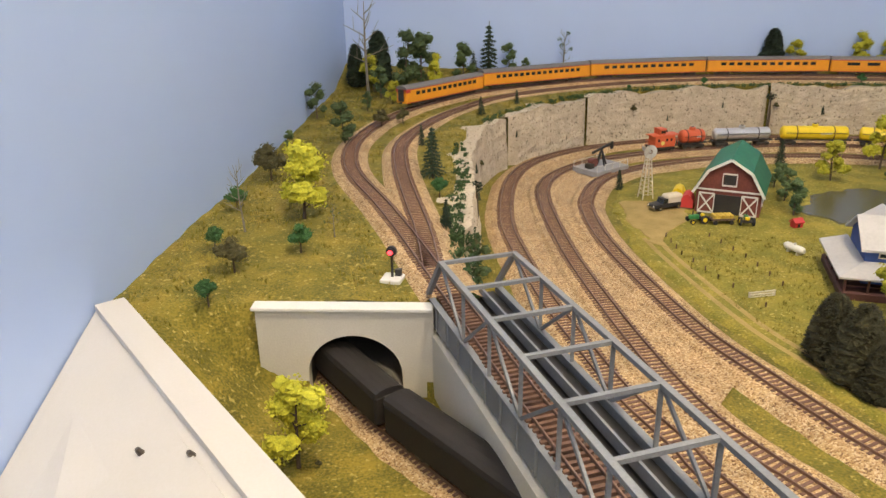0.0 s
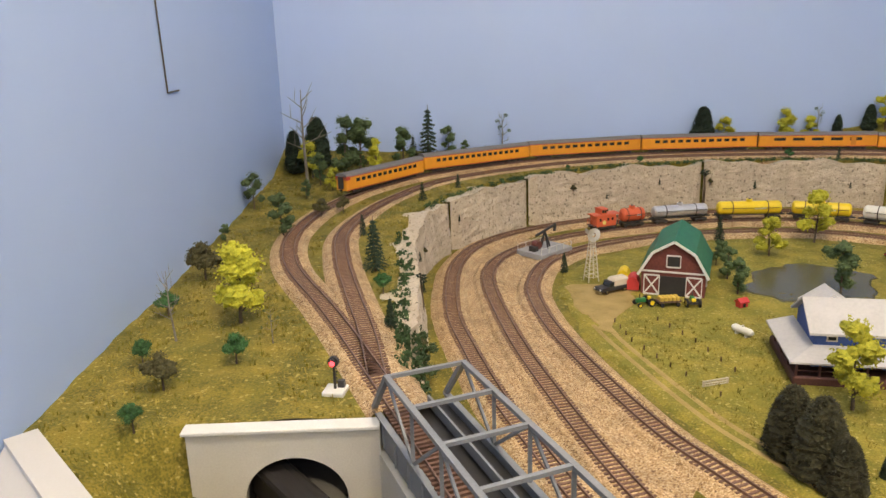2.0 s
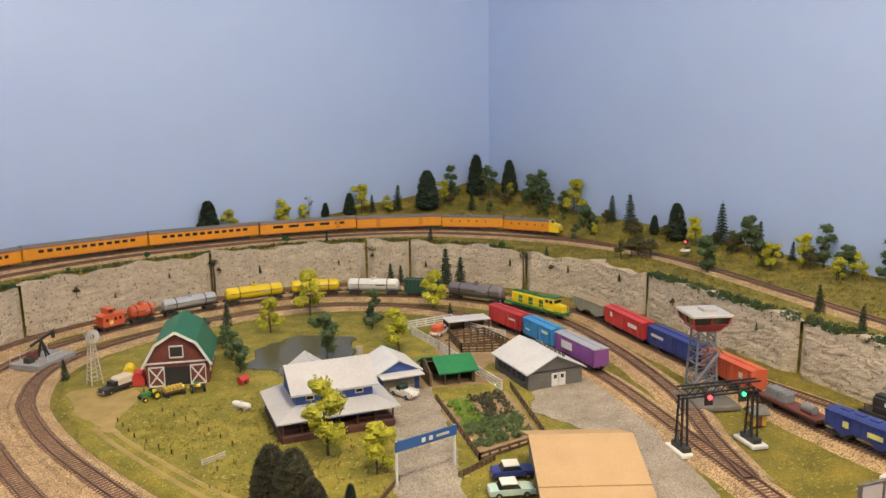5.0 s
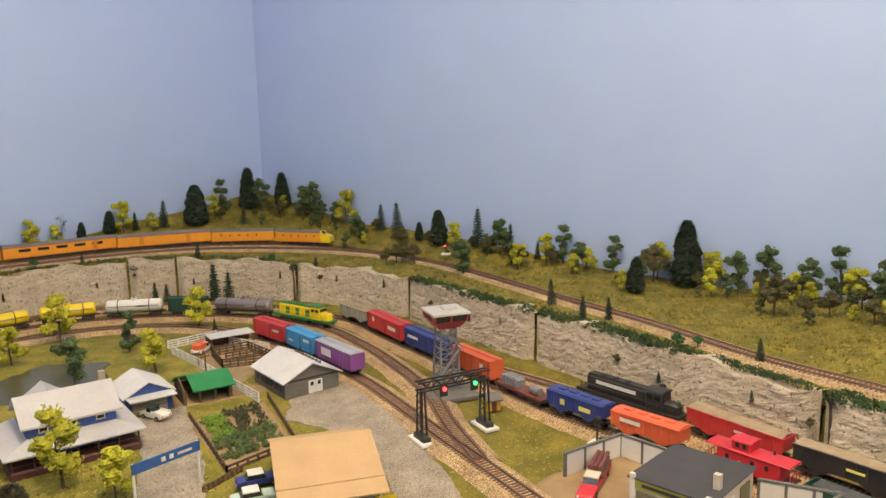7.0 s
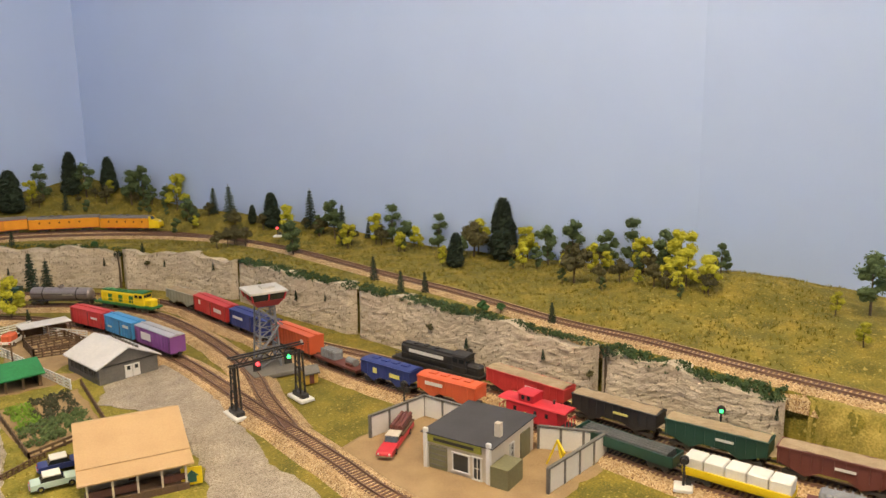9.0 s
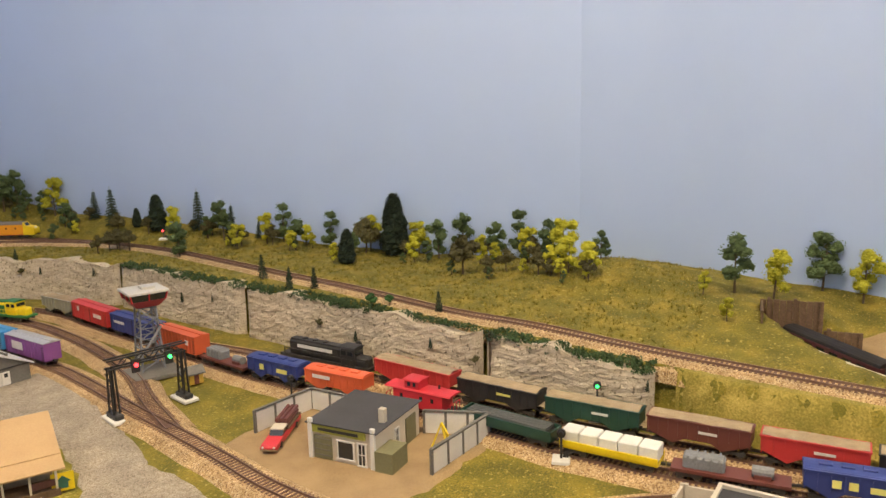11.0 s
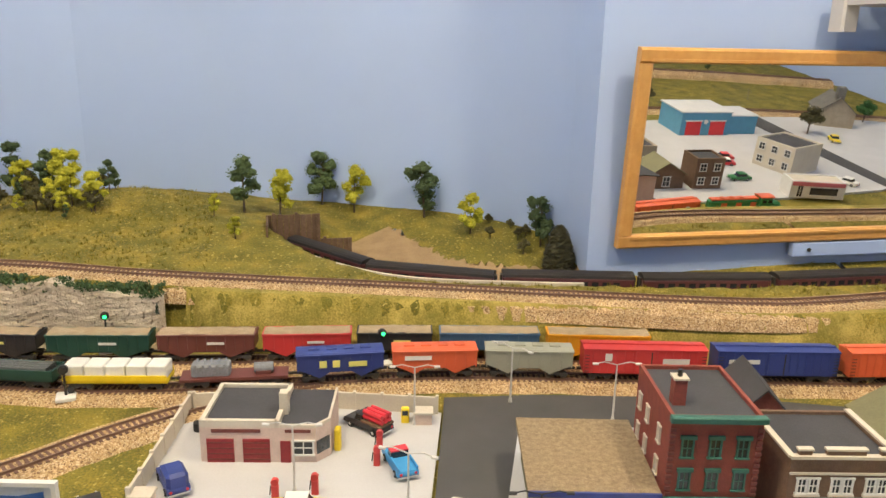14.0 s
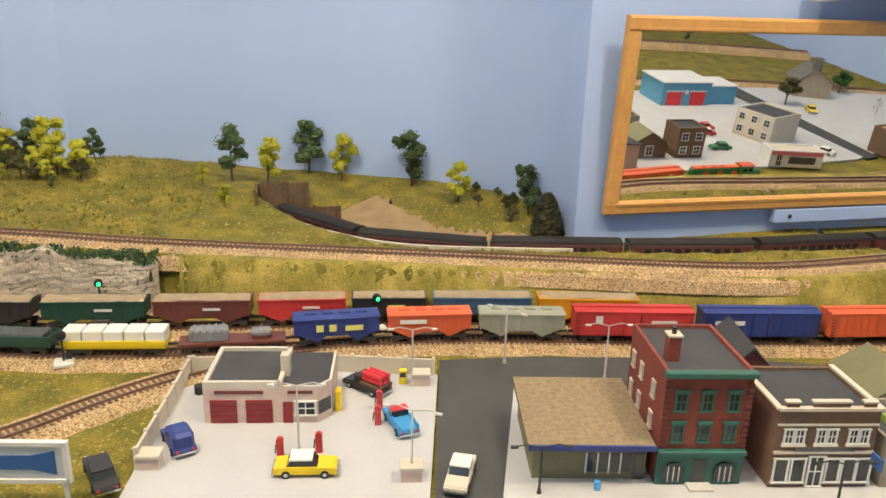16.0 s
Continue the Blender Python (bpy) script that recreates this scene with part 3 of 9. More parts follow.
# ---- tracks ----
def track(name, line, label, bed=True, s0=0.0, s1=None, bed_from=0.0):
    a, b = int(s0 / 0.06), (int(s1 / 0.06) if s1 else len(line))
    line = line[a:b]
    root = thing(name, 0, 0, 0, 0, label, "railway track")
    root["kind"] = "structure"
    if bed:
        part("ballast", ribbon(line[int(bed_from / 0.06):], [(-0.43, -0.24), (-0.36, -0.10), (-0.20, -0.004), (-0.10, 0.001), (0.10, 0.001), (0.20, -0.004), (0.36, -0.10), (0.43, -0.24)]), BALLAST, root)
    for o in (-0.0825, 0.0825):
        part("rail", ribbon(line, [(o - 0.006, 0.0), (o - 0.006, 0.032), (o + 0.006, 0.032), (o + 0.006, 0.0)]), RAIL, root)
    m = Mesh()
    r = random.Random(5)
    s, end = 0.03, (len(line) - 2) * 0.06
    while s < end:
        p, h = spot(line, s)
        m.box(p[0], p[1], p[2] - 0.006, 0.028, 0.265 + r.uniform(-0.012, 0.012), 0.028, h + r.uniform(-1.5, 1.5))
        s += 0.062
    tagged(part("ties", m, TIE, root), kind="stuff")
    return root


track("upper_main_track", UPPER, "brown-tied main track on tan ballast along the high shelf", bed_from=nearest_s(UPPER, -0.38, 4.6))
track("upper_passing_track", UPPER2, "second brown-tied track on the high shelf")
track("outer_lower_track", LOWER1, "brown-tied track on tan ballast at the foot of the cliff")
track("siding_track", SIDING, "brown-tied siding beside the cliff")
track("middle_lower_track", LOWER2, "brown-tied middle track on tan ballast")
track("inner_lower_track", LOWER3, "brown-tied inner track curving round the farm")
track("tunnel_track", TUNNEL, "dark track through the tunnel below the bridge")
track("cutting_track", TRENCH, "dark track in a cutting behind the main line", s0=2.4)
# ballast field between the western curves
def field(l1, l2, a, b, c, d, z):
    p = l1[int(a / 0.06):int(b / 0.06)]
    q = l2[int(c / 0.06):int(d / 0.06)]
    k = 140
    p = p[np.linspace(0, len(p) - 1, k).astype(int)]
    q = q[np.linspace(0, len(q) - 1, k).astype(int)]
    m = Mesh()
    rows = 9
    for i in range(k):
        for j in range(rows):
            w = j / (rows - 1)
            x, y = p[i, :2] * (1 - w) + q[i, :2] * w
            m.v.append((x, y, z + 0.012 * noise.noise(Vector((x * 4, y * 4, 0)))))
    m.f = [(i * rows + j, i * rows + j + 1, (i + 1) * rows + j + 1, (i + 1) * rows + j) for i in range(k - 1) for j in range(rows - 1)]
    if sum((m.v[b][0] - m.v[a][0]) * (m.v[c][1] - m.v[a][1]) - (m.v[b][1] - m.v[a][1]) * (m.v[c][0] - m.v[a][0]) for a, b, c, _ in m.f[:50]) < 0:
        m.f = [g[::-1] for g in m.f]
    return m


n1, n2, n3 = (lambda x, y: nearest_s(LOWER1, x, y)), (lambda x, y: nearest_s(LOWER2, x, y)), (lambda x, y: nearest_s(LOWER3, x, y))
setting("ballast_field", field(LOWER1, LOWER2, 0.1, n1(1.75, 13.6), 0.1, n2(2.1, 12.8), 0.035), BALLAST, "loose tan ballast between the curving tracks", "gravel")
setting("ballast_field", field(LOWER2, LOWER3, n2(1.8, 3.98), n2(2.1, 12.8), n3(2.4, 4.9), n3(2.6, 12.1), 0.035), BALLAST, "loose tan ballast between the curving tracks", "gravel")


# straw bank below the upper track and bare earth in the cutting
def draped(line, i0, i1, offs, lift, wob=0.0, taper=0.0):
    """A sheet laid on the ground along a line, between offsets to its left."""
    n, m = sides(line), Mesh()
    r = random.Random(i0)
    rows = range(i0, i1)
    for i in rows:
        for k, o in enumerate(offs):
            o = offs[0] + (o - offs[0]) * (1 - taper * (i - i0) / (i1 - i0)) + (r.uniform(-wob, wob) if k in (0, len(offs) - 1) else 0)
            m.v.append((line[i, 0] + n[i, 0] * o, line[i, 1] + n[i, 1] * o, 0.0))
    a = np.array(m.v)
    zz = height(a[:, 0], a[:, 1]) + lift
    m.v = [(x, y, float(z)) for (x, y, _), z in zip(m.v, zz)]
    k = len(offs)
    m.f = [(i * k + j, i * k + j + 1, (i + 1) * k + j + 1, (i + 1) * k + j)[::-1] for i in range(len(rows) - 1) for j in range(k - 1)]
    return m


setting("straw_bank", draped(CLIFF, int((ROCK_END + 0.15) / 0.06), len(CLIFF) - 40, [x * 0.04 - 0.5 for x in range(18)], 0.006, 0.05), STRAW, "straw-coloured dry grass bank below the main line", "grass", smooth=True)
setting("earth_cutting", draped(TRENCH, int(2.9 / 0.06), int(7.9 / 0.06), [0.2 + 0.06 * x for x in range(27)], 0.016, 0.1, 0.6), DIRT, "bare brown earth slope beside the cutting", "dirt", smooth=True)


# upright fibres of static grass on the high ground, too many to count
def fibres(name, count, size, material, label, seed, zone, lift=0.0):
    r = np.random.RandomState(seed)
    x, y = r.uniform(-3.4, 15.9, count), r.uniform(-13.0, 17.2, count)
    z = height(x, y) * (lift == 0) + lift
    ok = inside_layout(x, y) & zone(x, y, z)
    for line, gap in ((UPPER, 0.33), (UPPER2, 0.33), (TRENCH, 0.34), (TUNNEL, 0.3)):
        ok &= np.abs(to_line(line, x, y)[0]) > gap
    clump = np.array([noise.noise(Vector((a * 1.7, b * 1.7, seed))) + 0.5 * noise.noise(Vector((a * 6, b * 6, seed))) for a, b in zip(x, y)])
    ok &= clump > r.uniform(-0.45, 0.35, count)
    m = Mesh()
    for a, b, c in zip(x[ok].tolist(), y[ok].tolist(), z[ok].tolist()):
        for _ in range(4):
            t, h, w = r.uniform(0, 6.28), size * r.uniform(0.6, 1.3), size * 0.22
            dx, dy = math.cos(t) * w, math.sin(t) * w
            ox, oy = r.uniform(-0.03, 0.03), r.uniform(-0.03, 0.03)
            k = len(m.v)
            m.v += [(a + ox - dx, b + oy - dy, c - 0.01), (a + ox + dx, b + oy + dy, c - 0.01), (a + ox + dy * 2.2, b + oy - dx * 2.2, c + h)]
            m.f.append((k, k + 1, k + 2))
    return setting(name, m, material, label, "grass", kind="stuff")


def meadow(x, y, z):
    return (x > 2.5) & (x < 5.8) & (y > 3.9) & (y < 8.6) & (np.abs(to_line(LOWER3, x, y)[0]) > 0.75)


def high(x, y, z):
    out = (x > 10.4) & (y < -3.6)
    return (z > 0.45) & ~out


FIBRE_OLIVE = mat("grass_fibre_olive", (0.215, 0.18, 0.018), (0.125, 0.115, 0.012), rough=0.95, fine=60, coarse=20)
FIBRE_STRAW = mat("grass_fibre_straw", (0.38, 0.30, 0.075), (0.25, 0.21, 0.035), rough=0.95, fine=60, coarse=20)
fibres("grass_fibres", 52000, 0.04, FIBRE_OLIVE, "short olive static grass fibres on the slopes", 3, high)
fibres("straw_fibres", 26000, 0.042, FIBRE_STRAW, "pale straw static grass fibres on the slopes", 8, high)
fibres("lawn_fibres", 60000, 0.03, FIBRE_OLIVE, "short olive grass fibres on the farm lawn", 4, meadow, 0.03)
fibres("lawn_straw_fibres", 40000, 0.03, FIBRE_STRAW, "pale dry grass fibres on the farm lawn", 5, meadow, 0.03)


# ---- rolling stock: x runs along the car, z = 0 is the rail top ----
ORANGE = paint("car_armour_yellow", (0.80, 0.33, 0.02))
ROOFGREY = paint("car_roof_grey", (0.17, 0.155, 0.15), 0.6)
REDSTRIPE = paint("car_red_stripe", (0.5, 0.05, 0.04))
RED = paint("car_red", (0.55, 0.045, 0.045))
CABRED = paint("caboose_red", (0.62, 0.03, 0.045))
ORED = paint("car_orange_red", (0.70, 0.13, 0.05))
NAVY = paint("car_navy", (0.03, 0.05, 0.22))
BLUECAR = paint("car_blue", (0.05, 0.30, 0.62))
PURPLE = paint("car_purple", (0.27, 0.09, 0.33))
GREYGREEN = paint("car_grey_green", (0.34, 0.34, 0.27))
SILVER = mat("tank_silver", (0.66, 0.66, 0.68), (0.55, 0.55, 0.57), rough=0.28, metal=0.55, fine=400, coarse=40)
DARKSILVER = mat("tank_pewter", (0.30, 0.27, 0.28), (0.24, 0.21, 0.22), rough=0.3, metal=0.5, fine=400, coarse=40)
YELLOW = paint("car_yellow", (0.85, 0.62, 0.02))
WHITE = paint("car_white", (0.78, 0.77, 0.72))
GREEN = paint("car_green", (0.03, 0.20, 0.06))
DKGREEN = paint("car_dark_green", (0.02, 0.07, 0.05))
BROWN = paint("car_boxcar_brown", (0.16, 0.05, 0.04))
STEELBLUE = paint("car_steel_blue", (0.06, 0.13, 0.23))
HOPORANGE = paint("hopper_orange", (0.82, 0.36, 0.02))
MAROON = paint("coach_maroon", (0.10, 0.025, 0.028))
LOAD = mat("gravel_load", (0.42, 0.33, 0.22), (0.28, 0.21, 0.13), rough=0.95, fine=900, coarse=60, bump=0.6)
PIPE = mat("pipe_load", (0.05, 0.055, 0.055), (0.10, 0.10, 0.10), rough=0.5)
GREYLOAD = mat("machine_load", (0.25, 0.26, 0.28), (0.16, 0.17, 0.18), rough=0.6)
LETTER = paint("lettering_white", (0.75, 0.74, 0.70))
LETTERY = paint("lettering_yellow", (0.75, 0.70, 0.20))

MADE = {}


def once(key, maker):
    if key not in MADE:
        MADE[key] = maker()
    return MADE[key]


def truck_mesh(k):
    m = Mesh()
    for y in (-0.125, 0.125):
        m.box(0, y * k, 0.075 * k, 0.30 * k, 0.02 * k, 0.045 * k)
        for x in (-0.1, 0.1):
            m.box(x * k, y * k, 0.06 * k, 0.05 * k, 0.026 * k, 0.05 * k)
    m.box(0, 0, 0.08 * k, 0.07 * k, 0.25 * k, 0.05 * k)
    return m.data("truck", UNDER)


def wheel_mesh(k):
    m = Mesh()
    for y in (-0.083, 0.083):
        m.rod((0, y - 0.012, 0.055 * k), (0, y + 0.012, 0.055 * k), 0.055 * k, n=10)
    m.rod((0, -0.08, 0.055 * k), (0, 0.08, 0.055 * k), 0.012 * k, n=6)
    return m.data("wheelset", WHEEL)


def trucks(root, L, k, inset=0.2, axles=2):
    """Two bogies with their wheelsets, and the couplers."""
    for sx in (-1, 1):
        t = part("truck", once(("truck", k), lambda: truck_mesh(k)), None, root)
        t.location = (sx * (L / 2 - inset) * D, 0, 0)
        for ax in (-0.1, 0.1) if axles == 2 else (-0.14, 0, 0.14):
            w = part("wheelset", once(("wheel", k), lambda: wheel_mesh(k)), None, t)
            w.location = (ax * k * D, 0, 0)
        part("coupler", Mesh().box(sx * (L / 2 + 0.015), 0, 0.11 * k, 0.07, 0.035 * k, 0.03 * k), UNDER, root)


def rounded_roof(w, z0, z1, n=7):
    """Profile (y, z) of a bowed roof from eave to eave."""
    return [(-w / 2 * math.cos(math.pi * i / n), z0 + (z1 - z0) * math.sin(math.pi * i / n) ** 0.8) for i in range(n + 1)]


def bars(root, material, marks, name="lettering"):
    """Flat plain bars (x, z, length, height) on both long sides at y."""
    for x, z, l, h, y in marks:
        for s in (-1, 1):
            part(name, Mesh().box(x, s * (y + 0.003), z, l, 0.004, h), material, root)


def stand(line, s0, s1, root):
    p, _ = spot(line, (s0 + s1) / 2)
    a, _ = spot(line, s0 + 0.12)
    b, _ = spot(line, s1 - 0.12)
    h = math.degrees(math.atan2(b[1] - a[1], b[0] - a[0]))
    mid = (a + b) / 2 * 0.5 + p * 0.5
    root.matrix_basis = pose(mid[0] * D, mid[1] * D, (p[2] + 0.032) * D, 0, 0, h)
    return root


def coach(line, s0, s1, windows, label, red_end=False, body=ORANGE, roof=ROOFGREY, k=0.88, group="orange passenger train", stripe=True, doors=()):
    L = s1 - s0 - 0.05
    root = thing("passenger_car", 0, 0, 0, 0, label, "passenger car", group)
    w, z0, z1, z2 = 0.33 * k, 0.10 * k, 0.40 * k, 0.475 * k
    part("body", Mesh().box(0, 0, (z0 + z1) / 2, L, w, z1 - z0, bev=0.02), body, root)
    part("roof", Mesh().along(rounded_roof(w * 1.01, z1 - 0.004, z2), -L / 2, L / 2), roof, root, "grey bowed roof")
    if stripe:
        for z in (z0 + 0.012, z1 - 0.008):
            for s in (-1, 1):
                part("stripe", Mesh().box(0, s * (w / 2 + 0.002), z, L * 0.995, 0.004, 0.012), REDSTRIPE, root)
    part("underframe", Mesh().box(0, 0, 0.085 * k, L * 0.55, w * 0.8, 0.06 * k), UNDER, root)
    n = windows
    if n:
        ww = L * 0.80 / n * 0.62
        pane = once(("pane", round(ww, 3), round(w, 3), k), lambda: Mesh().box(0, 0, 0, ww, 0.006, 0.075 * k).data("window", GLASS))
        for i in range(n):
            for s in (-1, 1):
                p = part("window", pane, None, root)
                p.location = ((-0.40 + 0.80 * (i + 0.5) / n) * L * D, s * (w / 2 + 0.001) * D, 0.30 * k * D)
    for x in doors:
        for s in (-1, 1):
            part("door", Mesh().box(x * L, s * (w / 2 + 0.002), 0.26 * k, 0.11, 0.006, 0.24 * k), once("baggage_door", lambda: paint("baggage_door_orange", (0.62, 0.24, 0.02))), root)
    for sx in (-1, 1):
        part("diaphragm", Mesh().box(sx * (L / 2 + 0.012), 0, 0.27 * k, 0.03, 0.14 * k, 0.26 * k), UNDER, root)
    if red_end:
        part("end_band", Mesh().box(-L / 2 + 0.05, 0, z1 - 0.03, 0.1, w * 1.015, 0.07), REDSTRIPE, root, "red tail band")
    trucks(root, L, k, 0.38, 3)
    return stand(line, s0, s1, root)


# orange passenger train on the shelf
PS = [13.55, 15.95, 18.72, 21.5, 24.25, 26.9, 29.3, 31.05, 32.75]
COACH = "armour-yellow passenger car with dark windows and grey roof"
coach(UPPER, PS[0], PS[1], 12, "armour-yellow tail car with red end band and grey roof", True)
coach(UPPER, PS[1], PS[2], 15, COACH)
coach(UPPER, PS[2], PS[3], 12, COACH)
coach(UPPER, PS[3], PS[4], 12, COACH)
coach(UPPER, PS[4], PS[5], 5, "armour-yellow combine car with few windows", doors=(0.3,))
coach(UPPER, PS[5], PS[6], 0, "armour-yellow baggage car with two side doors", doors=(-0.25, 0.25))
SOOT = mat("soot_black_paint", (0.010, 0.008, 0.008), (0.016, 0.012, 0.011), rough=0.75, fine=500, coarse=40)
BLUEGREY = paint("loco_nose_dark", (0.10, 0.10, 0.11))


def cab_unit(line, s0, s1, nose, label):
    k = 0.88
    L = s1 - s0 - 0.05
    root = thing("streamlined_locomotive", 0, 0, 0, 0, label, "locomotive", "orange passenger train")
    w = 0.33 * k
    x1 = L / 2 - (0.28 if nose else 0)
    m = Mesh().box((x1 - L / 2) / 2, 0, 0.25 * k, x1 + L / 2, w, 0.3 * k, bev=0.02)
    part("body", m, ORANGE, root)
    part("roof", Mesh().along(rounded_roof(w * 1.01, 0.396 * k, 0.47 * k), -L / 2, x1), ROOFGREY, root, "grey roof")
    if nose:
        n = Mesh()
        prof = [(x1, 0.10 * k), (L / 2 - 0.02, 0.10 * k), (L / 2, 0.16 * k), (L / 2 - 0.02, 0.27 * k), (L / 2 - 0.09, 0.33 * k), (x1 + 0.07, 0.35 * k), (x1 + 0.0, 0.45 * k)]
        n.across(prof, -w * 0.47, w * 0.47)
        part("nose", n, YELLOW, root, "rounded yellow nose")
        part("windscreen", Mesh().add([(x1 + 0.072, -0.1 * k, 0.36 * k), (x1 + 0.072, 0.1 * k, 0.36 * k), (x1 + 0.012, 0.1 * k, 0.435 * k), (x1 + 0.012, -0.1 * k, 0.435 * k), (x1 + 0.05, -0.1 * k, 0.35 * k), (x1 + 0.05, 0.1 * k, 0.35 * k), (x1, 0.1 * k, 0.43 * k), (x1, -0.1 * k, 0.43 * k)],
             [(0, 1, 2, 3), (7, 6, 5, 4), (0, 4, 5, 1), (1, 5, 6, 2), (2, 6, 7, 3), (3, 7, 4, 0)]), GLASS, root)
        part("headlight", Mesh().rod((L / 2 - 0.06, 0, 0.30 * k), (L / 2 - 0.015, 0, 0.30 * k), 0.022, n=10), WHITE, root)
    for i in range(5):
        x = -L * 0.34 + i * L * 0.14
        for s in (-1, 1):
            part("porthole", Mesh().rod((x, s * w * 0.5, 0.29 * k), (x, s * (w * 0.5 + 0.005), 0.29 * k), 0.022, n=10), GLASS, root)
    for s in (-1, 1):
        part("stripe", Mesh().box((x1 - L / 2) / 2, s * (w / 2 + 0.002), 0.112 * k, (x1 + L / 2) * 0.99, 0.004, 0.012), REDSTRIPE, root)
    for i in range(3):
        part("roof_fan", Mesh().rod((-L * 0.3 + i * 0.2, 0, 0.46 * k), (-L * 0.3 + i * 0.2, 0, 0.485 * k), 0.06, n=12), BLUEGREY, root)
    part("fuel_tank", Mesh().box(0, 0, 0.075 * k, L * 0.25, w * 0.8, 0.07 * k, bev=0.015), UNDER, root)
    trucks(root, L, k, 0.32)
    return stand(line, s0, s1, root)


cab_unit(UPPER, PS[6], PS[7], False, "armour-yellow streamlined booster locomotive with portholes")
cab_unit(UPPER, PS[7], PS[8], True, "armour-yellow streamlined diesel locomotive with rounded nose")


def box_car(line, s0, s1, body, label, k=0.85, group="freight train", roof=None, door=True, marks=(), mark_mat=None, ribs=True):
    L = s1 - s0 - 0.07
    root = thing("box_car", 0, 0, 0, 0, label, "box car", group)
    w, z0, z1 = 0.31 * k, 0.11 * k, 0.44 * k
    part("body", Mesh().box(0, 0, (z0 + z1) / 2, L, w, z1 - z0), body, root)
    roof = roof or body
    part("roof", Mesh().along([(-w * 0.53, z1), (w * 0.53, z1), (w * 0.53, z1 + 0.012), (0, z1 + 0.035 * k), (-w * 0.53, z1 + 0.012)], -L / 2 - 0.008, L / 2 + 0.008), roof, root)
    part("running_board", Mesh().box(0, 0, z1 + 0.04 * k, L * 1.0, 0.05 * k, 0.012), roof, root)
    if ribs:
        rib = once(("rib", k, body.name), lambda: Mesh().box(0, 0, 0, 0.012, 0.008, (z1 - z0) * 0.96).data("rib", body))
        n = max(8, int(L / 0.09))
        for i in range(n + 1):
            x = -L / 2 + 0.01 + (L - 0.02) * i / n
            if door and abs(x) < 0.14 * k:
                continue
            for s in (-1, 1):
                r = part("rib", rib, None, root)
                r.location = (x * D, s * (w / 2 + 0.003) * D, (z0 + z1) / 2 * D)
    if door:
        for s in (-1, 1):
            d = part("door", Mesh().box(0, s * (w / 2 + 0.006), (z0 + z1) / 2 - 0.004, 0.26 * k, 0.012, (z1 - z0) * 0.94), body, root)
            part("door_bar", Mesh().box(0.08 * k, s * (w / 2 + 0.014), (z0 + z1) / 2, 0.012, 0.008, (z1 - z0) * 0.9), UNDER, d)
    for sx in (-1, 1):
        lad = Mesh()
        for j in range(6):
            lad.box(sx * (L / 2 - 0.035), -(w / 2 + 0.012), z0 + 0.03 + j * 0.045 * k, 0.05, 0.006, 0.006)
            lad.box(sx * (L / 2 - 0.035), (w / 2 + 0.012), z0 + 0.03 + j * 0.045 * k, 0.05, 0.006, 0.006)
        part("ladder", lad, UNDER, root)
    part("sill", Mesh().box(0, 0, z0 - 0.012, L * 0.96, w * 0.55, 0.03), UNDER, root)
    if marks:
        bars(root, mark_mat or LETTER, [(x * L, z0 + z * (z1 - z0), l, h, w / 2 + 0.006) for x, z, l, h in marks])
    trucks(root, L, k, 0.2)
    return stand(line, s0, s1, root)


def tank_car(line, s0, s1, body, label, k=0.85, group="freight train", dome=True, band=None, r=0.135):
    L = s1 - s0 - 0.08
    root = thing("tank_car", 0, 0, 0, 0, label, "tank car", group)
    zc, n = 0.28 * k, 18
    m = Mesh()
    e = L / 2 - 0.04
    rings = [(-e, 0.55), (-e + 0.02, 0.85), (-e + 0.05, 1.0), (e - 0.05, 1.0), (e - 0.02, 0.85), (e, 0.55)]
    for x, q in rings:
        m.v += [(x, q * r * k / 0.85 * math.cos(2 * math.pi * i / n), zc + q * r * k / 0.85 * math.sin(2 * math.pi * i / n)) for i in range(n)]
    m.f = [(j * n + i, j * n + (i + 1) % n, (j + 1) * n + (i + 1) % n, (j + 1) * n + i) for j in range(len(rings) - 1) for i in range(n)]
    m.f = [g[::-1] for g in m.f] + [tuple(range(n)), tuple(range(len(rings) * n - 1, (len(rings) - 1) * n - 1, -1))]
    part("tank", m, body, root, smooth=False)
    R = r * k / 0.85
    if dome:
        d = part("dome", Mesh().rod((0, 0, zc + R * 0.85), (0, 0, zc + R + 0.055 * k), 0.075 * k, 0.07 * k, 14), body, root)
        part("valve_cover", Mesh().rod((0, 0, zc + R + 0.055 * k), (0, 0, zc + R + 0.075 * k), 0.04 * k, 0.03 * k, 10), WHEEL, d)
    for x in (-e * 0.55, e * 0.55):
        s = Mesh()
        for i in range(n):
            a, b = 2 * math.pi * i / n, 2 * math.pi * (i + 1) / n
            s.beam((x, R * 1.012 * math.cos(a), zc + R * 1.012 * math.sin(a)), (x, R * 1.012 * math.cos(b), zc + R * 1.012 * math.sin(b)), 0.018, 0.008)
        part("tank_band", s, band or UNDER, root)
    for s in (-1, 1):
        part("handrail", Mesh().rod((-e * 0.9, s * (R + 0.02), zc + 0.02), (e * 0.9, s * (R + 0.02), zc + 0.02), 0.006, n=5), UNDER, root)
        part("walkway", Mesh().box(0, s * R * 0.75, 0.135 * k, L * 0.9, 0.05, 0.012), UNDER, root)
    part("underframe", Mesh().box(0, 0, 0.125 * k, L, 0.12 * k, 0.04 * k), UNDER, root)
    bars(root, LETTER if body != WHITE else UNDER, [(e * 0.3, zc + 0.01, e * 0.35, 0.03, R)])
    trucks(root, L, k, 0.2)
    return stand(line, s0, s1, root)


